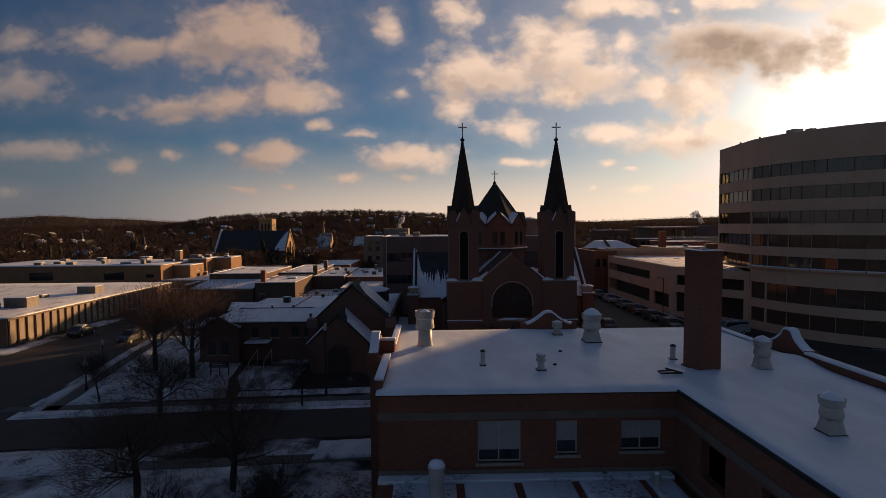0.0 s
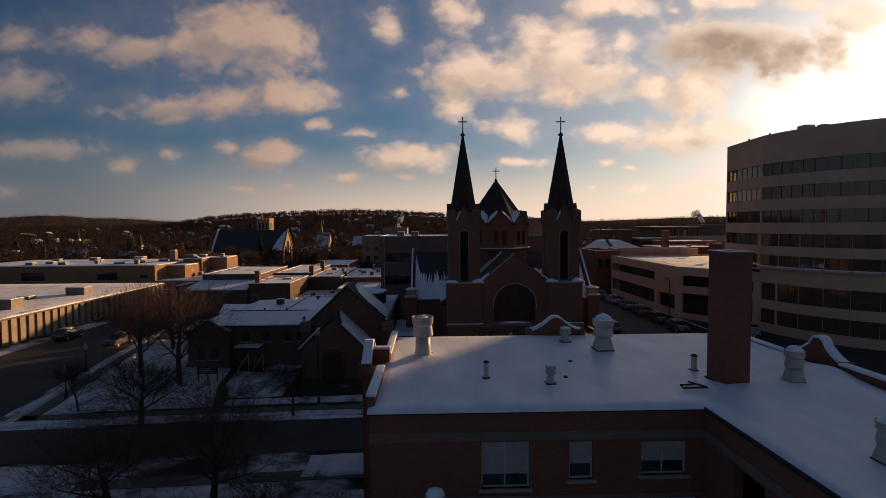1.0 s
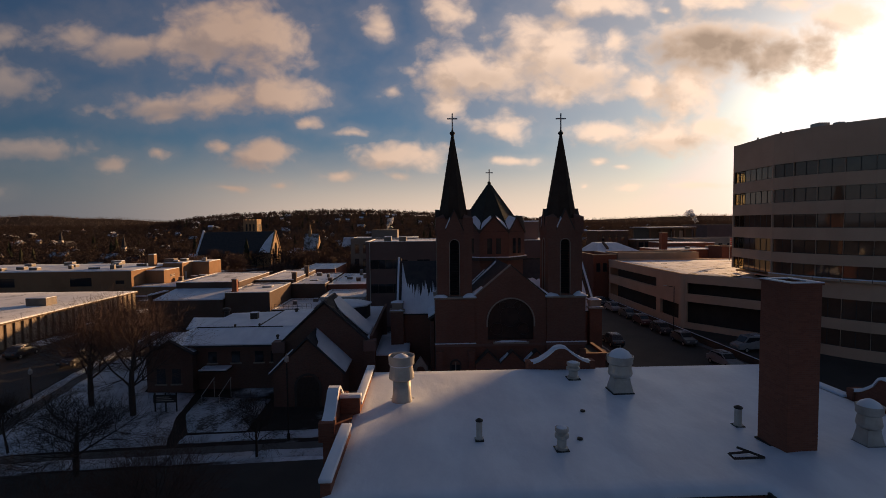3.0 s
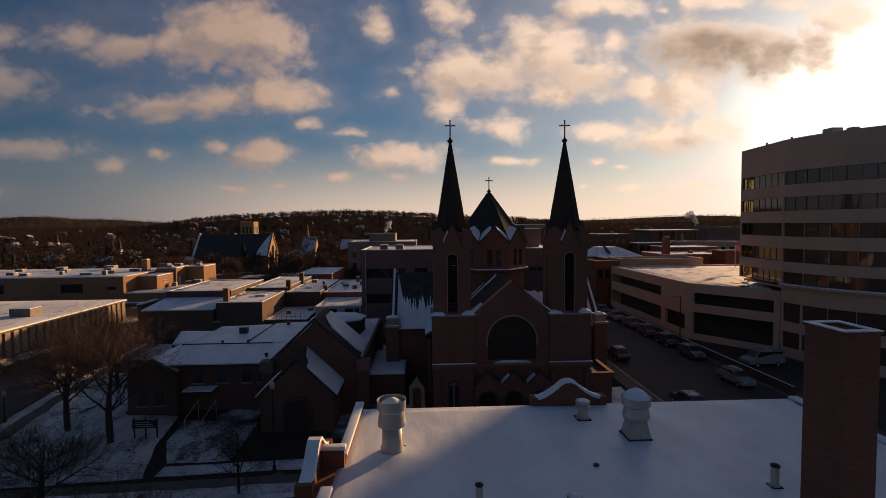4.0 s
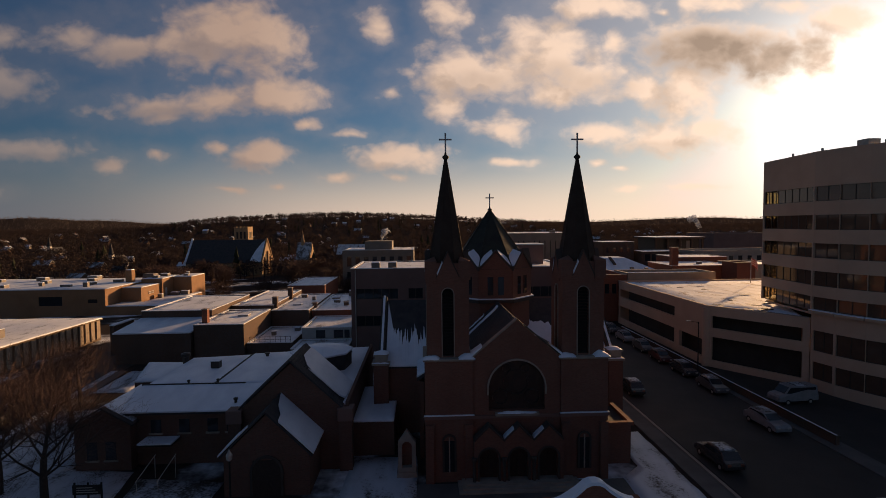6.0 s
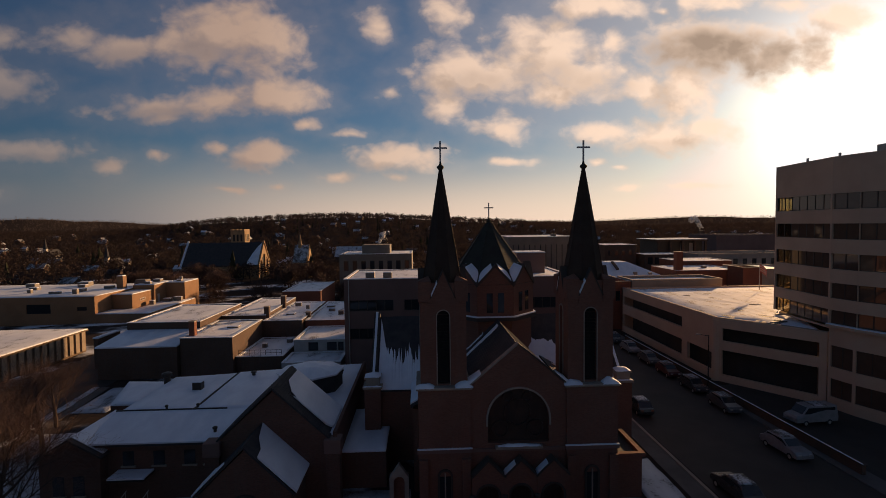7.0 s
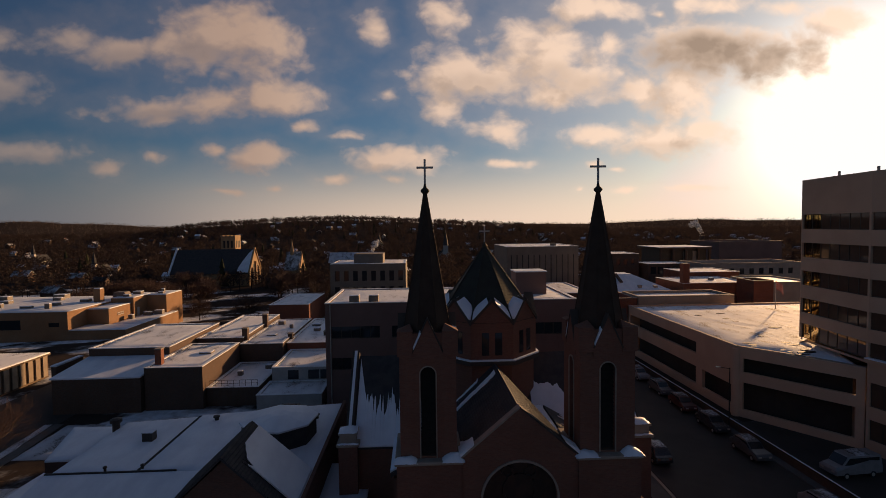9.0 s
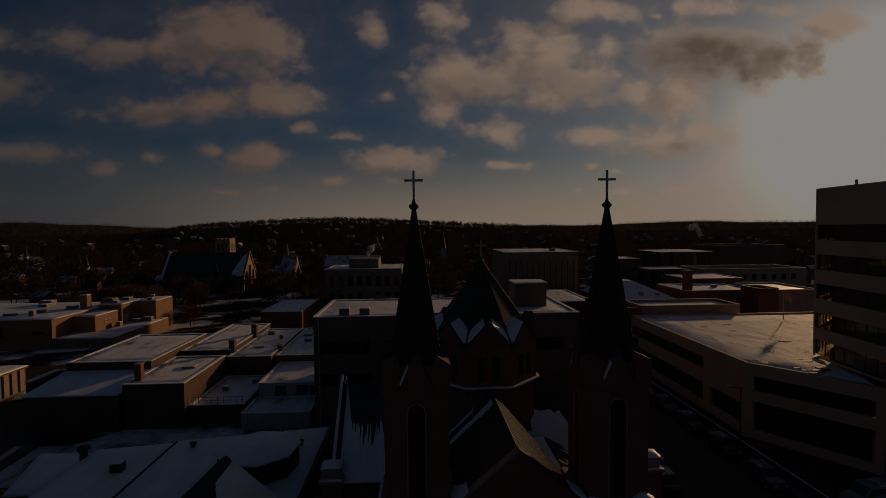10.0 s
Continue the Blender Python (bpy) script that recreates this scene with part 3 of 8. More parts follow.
def snow_field(name, pts, label, z=0.06, mat=None, seed=0):
    """A lying sheet of snow with an uneven melted edge."""
    rng = random.Random(seed)
    ring = []
    for i, p in enumerate(pts):
        a, b = Vector(p), Vector(pts[(i + 1) % len(pts)])
        k = max(2, int((b - a).length / 0.9))
        side = Vector((a.y - b.y, b.x - a.x)).normalized()
        for j in range(k):
            q = a.lerp(b, j / k) + side * (0.18 * noise.noise(Vector((a.x + j * 0.4, a.y, seed))) + rng.uniform(-0.05, 0.05)) * (0 if j == 0 else 1)
            ring.append(tuple(q))
    bm = bmesh.new()
    c = Vector((sum(p[0] for p in ring) / len(ring), sum(p[1] for p in ring) / len(ring)))
    rows = [[bm.verts.new((*(c + (Vector(p) - c) * f), zz + (0.05 * noise.noise(Vector((p[0] * f, p[1] * f, 1))) if f < 1 else 0))) for p in ring] for f, zz in ((1.0, -0.05), (0.995, z), (0.66, z + 0.04), (0.33, z + 0.04))]
    for ra, rb in zip(rows, rows[1:]):
        for i in range(len(ring)):
            bm.faces.new((ra[i], ra[(i + 1) % len(ring)], rb[(i + 1) % len(ring)], rb[i]))
    bm.faces.new(rows[-1])
    return tagged(part(name, bm, mat or M_TRODDEN, smooth=True), label, "snow", kind="structure")


snow_field("snow_lot", [(-35.0, 46.9), (-20.5, 48.2), (-22.6, 54.0), (-23.8, 60.6), (-29.6, 61.4), (-33.0, 76.0), (-40.6, 76.0), (-39.0, 66.0)], "smooth blue-shadowed snow over the corner lot", seed=1)
snow_field("snow_verge", [(-37.3, 43.7), (-13.0, 45.2), (-13.0, 46.6), (-26.0, 46.0), (-36.0, 45.2)], "snowy verge between street and footpath", seed=2)
snow_field("snow_verge", [(-37.4, 44.6), (-36.3, 45.4), (-40.8, 68.0), (-44.0, 92.0), (-44.9, 92.0), (-42.0, 68.0)], "snowy kerb strip along the side street", seed=13)
snow_field("snow_verge", [(-70.0, 31.2), (-23.0, 33.6), (-23.0, 37.4), (-70.0, 35.0)], "snowy verge between street and footpath", seed=3)
snow_field("snow_verge", [(-9.0, 34.9), (-3.3, 35.2), (-3.3, 38.3), (-9.0, 38.0)], "snowy verge between street and footpath", seed=4)
snow_field("snow_lawn", [(-75.0, 8.0), (-21.0, 8.0), (-22.0, 29.5), (-75.0, 28.0)], "thin trodden snow on the lawn below bare trees", mat=M_SNOW_THIN, seed=5)
snow_field("snow_lawn", [(-9.5, 8.0), (-3.2, 8.0), (-3.2, 33.4), (-7.5, 33.0)], "thin trodden snow on the lawn beside the school", mat=M_SNOW_THIN, seed=6)
snow_field("snow_verge", [(-12.5, 45.4), (-2.0, 45.9), (-2.0, 47.2), (-12.5, 46.7)], "snowy verge between street and footpath", seed=7)
snow_field("snow_lawn", [(-19.8, 48.4), (-1.8, 49.4), (-1.8, 51.0), (-19.8, 49.9)], "snowy strip before the parish house", seed=8)
# added patch: lifts the dark ground to the mid tone of blurred twigs
snow_field("snow_lawn", [(-19.9, 50.5), (-15.0, 50.7), (-15.2, 58.4), (-22.6, 59.4), (-22.0, 54.6)], "added thin snow standing in for a blur of twigs", mat=M_SNOW_THIN, seed=14)
snow_field("snow_court", [(-5.6, 52.4), (1.0, 52.6), (0.9, 62.0), (-4.8, 62.0)], "blue-shadowed snow in the church court", seed=9)
snow_field("snow_court", [(18.0, 47.5), (23.4, 47.5), (23.4, 66.0), (20.4, 65.5), (20.3, 59.0), (18.2, 57.0)], "trodden snow beside the church", seed=10)
snow_field("snow_lot", [(-100.0, 46.0), (-60.0, 47.0), (-60.0, 68.0), (-100.0, 68.0)], "thin snow round the annex", mat=M_SNOW_THIN, seed=11)
snow_field("snow_verge", [(-41.2, 82.0), (-37.0, 82.0), (-37.0, 91.5), (-41.8, 91.5)], "snow behind the parish house", seed=12)
sheet("parking_east", [[(41.6, -60), (130, -60), (130, 60), (41.6, 60)], [(41.6, 60), (60, 60), (54, 70), (48, 86), (41.6, 86)]], 0.02, M_ASPHALT, "dark asphalt forecourt below the offices", "parking lot", 0.2)
sheet("plaza", [[(-1.5, 46.2), (20.5, 47.4), (20.5, 57.0), (-1.5, 57.0)]], 0.05, M_WALK, "grey paved forecourt before the church doors", "pavement", 0.2)


# ---- school building in the foreground ----
ROOF = 8.45


def build_school():
    t = thing("school_building", "two-storey dark red brick school with a snow-covered flat roof", "building", at=(5, 30, 0))
    x0, x1, y0, y1, xi = -2.9, 22.3, 24.3, 38.3, 12.25
    top = 8.46
    bm = bmesh.new()
    holes = [(2.1 - x0, 4.3 - x0, 4.85, 7.0), (6.1 - x0, 7.2 - x0, 5.2, 6.95), (9.4 - x0, 11.5 - x0, 5.35, 6.9)]
    wall(bm, (x0, y0), (xi, y0), 0, top, 0.4, holes)
    part("front_wall", bm, M_BRICK, t, joined=True)
    bm = bmesh.new()
    side_holes = [(u, u + 1.9, 5.2, 6.95) for u in (2.0, 6.2, 10.4, 14.6, 18.8, 23.0)]
    wall(bm, (xi, -14.0), (xi, y0), 0, top, 0.4, [(38.0 - h[1], 38.0 - h[0], h[2], h[3]) for h in side_holes])
    for f in bm.verts:
        f.co.x += 0.4
    part("court_wall", bm, M_BRICK, t, joined=True)
    bm = bmesh.new()
    wall(bm, (x1, -14.0), (x1, y1), 0, top, 0.4)
    part("east_wall", bm, M_BRICK, t)
    bm = bmesh.new()
    wall(bm, (x1 - 0.4, y1), (x0 + 0.4, y1), 0, top, 0.4)
    part("north_wall", bm, M_BRICK, t)
    bm = bmesh.new()
    wall(bm, (x0, y1), (x0, y0 + 0.4), 0, top, 0.4)
    part("west_wall", bm, M_BRICK, t)
    bm = bmesh.new()
    wall(bm, (xi + 0.4, -14.0), (x1 - 0.4, -14.0), 0, top, 0.4)
    part("south_wall", bm, M_BRICK, t)
    # string courses
    for name, za, zb, out in (("stone_band", 7.08, 7.48, 0.05), ("sill_band", 4.30, 4.52, 0.06)):
        bm = bmesh.new()
        box(bm, x0 - out, xi, y0 - out, y0, za, zb)
        box(bm, xi - out, xi, -14.0, y0 - out, za, zb)
        part(name, bm, M_BAND, t, "weathered stone band")
    bm = bmesh.new()
    box(bm, x0 - 0.07, xi, y0 - 0.09, y0, 8.34, 8.52)
    box(bm, xi - 0.09, xi, -14.0, y0 - 0.09, 8.34, 8.52)
    part("cornice", bm, M_TAR, t, "dark metal roof edge")
    # roof deck and snow
    bm = bmesh.new()
    box(bm, x0 + 0.4, x1 - 0.4, y0 + 0.4, y1 - 0.4, ROOF - 0.4, ROOF)
    box(bm, xi + 0.4, x1 - 0.4, -13.6, y0 + 0.4, ROOF - 0.4, ROOF)
    part("roof_deck", bm, M_TAR, t)
    bm = bmesh.new()
    plan = lambda f: (math.sin(f) * 0.5 + 0.5)
    nx, ny = 76, 150
    verts = {}
    for i in range(nx + 1):
        for j in range(ny + 1):
            x = x0 - 0.10 + (x1 - x0 + 0.0) * i / nx
            y = -13.6 + (y1 + 13.6) * j / ny
            if y < y0 - 0.25 and x < xi - 0.12:
                continue
            z = ROOF + 0.20 + 0.05 * noise.noise(Vector((x * 0.3, y * 0.3, 0))) + 0.02 * noise.noise(Vector((x * 1.1, y * 0.8, 4)))
            rim = min(x - (x0 - 0.1), x1 - x, y1 - y, (y - (y0 - 0.25)) if x < xi else 9)
            if y < y0:
                rim = min(rim, x - (xi - 0.15))
            z -= 0.10 * (1 - smooth(rim, 0, 0.35))
            for px, py, h, w in ((14.9, 26.0, 0.18, 1.2), (-0.6, 32.6, 0.16, 0.9), (21.2, 28.6, 0.35, 1.3), (7.0, 37.6, 0.10, 1.5), (16.5, 26.4, 0.14, 1.4)):
                z += h * math.exp(-((x - px) ** 2 + (y - py) ** 2) / (w * w))
            verts[i, j] = bm.verts.new((x, y, z))
    for i in range(nx):
        for j in range(ny):
            k = [(i, j), (i + 1, j), (i + 1, j + 1), (i, j + 1)]
            if all(q in verts for q in k):
                bm.faces.new([verts[q] for q in k])
    rim = [e for e in bm.edges if e.is_boundary]
    ext = bmesh.ops.extrude_edge_only(bm, edges=rim)
    for v in ext["geom"]:
        if isinstance(v, bmesh.types.BMVert):
            v.co.z = ROOF - 0.02
    part("roof_snow", bm, M_SNOW, t, "deep drifted snow", smooth=True)
    # parapets with snowy copings
    def parapet(px0, px1, py0, py1, z):
        bm = bmesh.new()
        box(bm, px0, px1, py0, py1, ROOF - 0.3, z)
        p = part("parapet", bm, M_BRICK, t)
        bm = bmesh.new()
        box(bm, px0 - 0.06, px1 + 0.06, py0 - 0.06, py1 + 0.06, z, z + 0.16)
        bevel(bm, 0.06)
        part("coping_snow", bm, M_SNOW, p, "snow on the coping", smooth=True)
    parapet(-3.05, -2.7, 24.6, 29.2, 9.05)
    parapet(-2.95, -2.6, 32.1, 38.3, 8.95)
    parapet(-3.55, -2.62, 31.75, 32.05, 9.40)
    parapet(-2.9, 6.9, 38.05, 38.45, 8.44)
    parapet(11.0, 22.3, 38.05, 38.45, 8.44)
    parapet(22.1, 22.5, 32.4, 38.4, 8.62)
    parapet(22.1, 22.5, -14.0, 28.5, 9.0)
    bm = bmesh.new()
    box(bm, -3.95, -2.95, 29.45, 33.4, 0, 8.62)
    part("stair_bay", bm, M_BRICK, t)
    # shaped gables on the parapets
    def shaped(cx, cy, along, w, h):
        half = [(1.0, 0.0), (1.0, 0.50), (0.84, 0.54), (0.68, 0.66), (0.50, 0.88), (0.34, 1.10), (0.20, h - 0.10), (0.08, h)]
        prof = [(-w * u, z) for u, z in half] + [(w * u, z) for u, z in reversed(half)]
        def place(u, d, z):
            return (cx + u, cy + d, z) if along == "x" else (cx + d, cy + u, z)
        bm = bmesh.new()
        sweep(bm, [[place(u, d, 8.5 + z) for u, z in prof] for d in (-0.2, 0.2)], None)
        g = part("shaped_gable", bm, M_BRICK, t)
        bm = bmesh.new()
        cap = prof[1:-1]
        outer = [(u * 1.03, z + 0.14) for u, z in cap]
        sweep(bm, [[place(u, -0.28, 8.502 + z), place(v, -0.26, 8.502 + w), place(v, 0.26, 8.502 + w), place(u, 0.28, 8.502 + z)] for (u, z), (v, w) in zip(cap, outer)], None)
        part("coping_snow", bm, M_SNOW, g, "snow on the stepped coping", smooth=False)
        for s in (-1, 1):
            bm = bmesh.new()
            a = place(s * w - 0.18, -0.34, 8.3)
            b = place(s * w + 0.18, 0.34, 9.16)
            box(bm, min(a[0], b[0]), max(a[0], b[0]), min(a[1], b[1]), max(a[1], b[1]), 8.3, 9.16)
            part("pier", bm, M_BRICK, g)
    shaped(9.0, 38.35, "x", 1.95, 1.45)
    shaped(22.6, 30.4, "y", 1.8, 1.6)
    shaped(-3.78, 31.45, "y", 1.9, 1.45)
    # chimney
    c = thing("brick_chimney", "tall plain red brick chimney rising from the school roof", "chimney", at=(15.0, 27.0, ROOF))
    ca, cb, cc, cd = 14.4, 15.62, 26.2, 27.85
    bm = bmesh.new()
    box(bm, ca, cb, cc, cd, ROOF, 15.31)
    part("shaft", bm, M_BRICK, c)
    bm = bmesh.new()
    rim = ((ca - 0.05, cb + 0.05, cc - 0.05, cc + 0.2), (ca - 0.05, cb + 0.05, cd - 0.2, cd + 0.05), (ca - 0.05, ca + 0.2, cc + 0.2, cd - 0.2), (cb - 0.2, cb + 0.05, cc + 0.2, cd - 0.2))
    for q in rim:
        box(bm, *q, 15.31, 15.39)
    part("cap", bm, M_BRICK, c, "brick rim dusted with snow", joined=True)
    bm = bmesh.new()
    for q in rim:
        box(bm, *q, 15.39, 15.43)
    part("cap_snow", bm, M_SNOW, c, joined=True)
    bm = bmesh.new()
    box(bm, ca - 0.08, cb + 0.08, cc - 0.08, cd + 0.08, ROOF, ROOF + 0.30)
    part("flashing", bm, M_TAR, c)
    return t


def window_unit(name, x0, x1, y, z0, z1, blind, halves=2):
    """A sash window in a wall that faces the camera's start, with a half-drawn blind and a stone sill."""
    w = thing(name, "sash window with a half-drawn pale blind in red brick", "window", "school windows", "structure", at=((x0 + x1) / 2, y, z0))
    bm = bmesh.new()
    f = 0.08
    box(bm, x0, x0 + f, y + 0.14, y + 0.26, z0, z1)
    box(bm, x1 - f, x1, y + 0.14, y + 0.26, z0, z1)
    box(bm, x0 + f, x1 - f, y + 0.14, y + 0.26, z1 - f, z1)
    box(bm, x0 + f, x1 - f, y + 0.14, y + 0.26, z0, z0 + f)
    part("frame", bm, M_FRAME, w)
    for k in range(halves):
        a = x0 + f + (x1 - x0 - 2 * f) * k / halves
        b = x0 + f + (x1 - x0 - 2 * f) * (k + 1) / halves
        bm = bmesh.new()
        box(bm, a, b - (0.05 if k < halves - 1 else 0), y + 0.19, y + 0.205, z0 + f, z1 - f)
        part("pane", bm, M_GLASS, w)
        if k < halves - 1:
            bm = bmesh.new()
            box(bm, b - 0.05, b + 0.01, y + 0.15, y + 0.24, z0 + f, z1 - f)
            part("mullion", bm, M_FRAME, w)
    bm = bmesh.new()
    zb = z1 - (z1 - z0) * blind
    box(bm, x0 + f, x1 - f, y + 0.155, y + 0.17, zb, z1 - f)
    part("blind", bm, M_BLIND, w)
    bm = bmesh.new()
    box(bm, x0 - 0.12, x1 + 0.12, y - 0.12, y + 0.14, z0 - 0.14, z0)
    part("sill", bm, M_STONE, w)


SCHOOL = build_school()
window_unit("window_1", 2.1, 4.3, 24.3, 4.85, 7.0, 0.72)
window_unit("window_2", 6.1, 7.2, 24.3, 5.2, 6.95, 0.62, 1)
window_unit("window_3", 9.4, 11.5, 24.3, 5.35, 6.9, 0.62)


# ---- twin-spired church ----
CX = 9.3


def arched_wall(bm, cx, y0, y1, zb, z_sill, z_spring, r, outline):
    """An upright wall facing -y with one round-arched opening; outline: its upper boundary as points from right foot to left foot."""
    def reach(c, d):
        best = None
        for (ax, az), (bx, bz) in zip(outline, outline[1:]):
            ex, ez = bx - ax, bz - az
            det = d[0] * -ez + ex * d[1]
            if abs(det) < 1e-9:
                continue
            wx, wz = ax - c[0], az - c[1]
            s = (wx * -ez + ex * wz) / det
            k = (d[0] * wz - d[1] * wx) / det
            if s > 0 and -1e-6 <= k <= 1 + 1e-6 and (best is None or s < best):
                best = s
        return (c[0] + d[0] * best, c[1] + d[1] * best)
    c = (cx, z_spring)
    steps = 24
    corners = [math.atan2(z - z_spring, x - cx) for x, z in outline]
    angles = sorted({*[math.pi * i / steps for i in range(steps + 1)], *[a for a in corners if 0 < a < math.pi]})
    inner = [(cx + r * math.cos(q), z_spring + r * math.sin(q)) for q in angles]
    outer = [reach(c, (math.cos(q), math.sin(q))) for q in angles]
    for i in range(len(angles) - 1):
        quad = [inner[i], outer[i], outer[i + 1], inner[i + 1]]
        sweep(bm, [[(x, y, z) for x, z in quad] for y in (y0, y1)], None)
    right, left = outline[0][0], outline[-1][0]
    box(bm, cx + r, right, y0, y1, z_sill, z_spring)
    box(bm, left, cx - r, y0, y1, z_sill, z_spring)
    box(bm, left, right, y0, y1, zb, z_sill)


def arch_ring(bm, cx, y, z_spring, r, wide, deep, legs=0.0, steps=20, axis="x"):
    """A round-arched moulding, with straight legs below the spring."""
    def at(u, d, z):
        return (cx + u, y + d, z) if axis == "x" else (y + d, cx + u, z)
    path = [(1, -legs)] if legs else []
    path += [(math.cos(math.pi * i / steps), math.sin(math.pi * i / steps) * 1.0) for i in range(steps + 1)]
    path += [(-1, -legs)] if legs else []
    rings = []
    for k, (u, v) in enumerate(path):
        if legs and k in (0, len(path) - 1):
            rings.append([at(u * r, 0, z_spring + v), at(u * (r + wide), 0, z_spring + v), at(u * (r + wide), -deep, z_spring + v), at(u * r, -deep, z_spring + v)])
        else:
            rings.append([at(u * r, 0, z_spring + v * r), at(u * (r + wide), 0, z_spring + v * (r + wide)), at(u * (r + wide), -deep, z_spring + v * (r + wide)), at(u * r, -deep, z_spring + v * r)])
    sweep(bm, rings, None)


def cross(parent, x, y, z0, size):
    bm = bmesh.new()
    lathe(bm, [(0.10 * size, 0), (0.16 * size, 0.10 * size), (0.30 * size, 0.26 * size), (0.30 * size, 0.36 * size), (0.12 * size, 0.52 * size), (0.07 * size, 0.75 * size)], (x, y, z0), 12)
    part("finial", bm, M_COPPER, parent, "turned copper finial", smooth=True)
    bm = bmesh.new()
    w = 0.07 * size
    box(bm, x - w, x + w, y - w * 0.7, y + w * 0.7, z0 + 0.70 * size, z0 + 2.45 * size)
    box(bm, x - 0.56 * size, x - w, y - w * 0.7, y + w * 0.7, z0 + 1.80 * size, z0 + 1.80 * size + 2 * w)
    box(bm, x + w, x + 0.56 * size, y - w * 0.7, y + w * 0.7, z0 + 1.80 * size, z0 + 1.80 * size + 2 * w)
    bevel(bm, 0.015, 1)
    part("cross", bm, M_WHITE, parent, "plain pale metal cross")


def snow_lump(parent, x0, x1, y0, y1, z, h, seed):
    """A rounded pillow of snow left on a ledge."""
    rng = random.Random(seed)
    bm = bmesh.new()
    nx, ny = 8, 6
    grid = {}
    for i in range(nx + 1):
        for j in range(ny + 1):
            u, v = i / nx, j / ny
            lift = (1 - abs(2 * u - 1) ** 3) * (1 - abs(2 * v - 1) ** 3)
            x, y = x0 + (x1 - x0) * u, y0 + (y1 - y0) * v
            grid[i, j] = bm.verts.new((x + rng.uniform(-0.03, 0.03), y + rng.uniform(-0.03, 0.03), z + h * lift * (0.75 + 0.5 * noise.noise(Vector((x * 2, y * 2, seed))))))
    for i in range(nx):
        for j in range(ny):
            bm.faces.new((grid[i, j], grid[i + 1, j], grid[i + 1, j + 1], grid[i, j + 1]))
    part("snow_cap", bm, M_SNOW, parent, "lump of old snow", smooth=True)


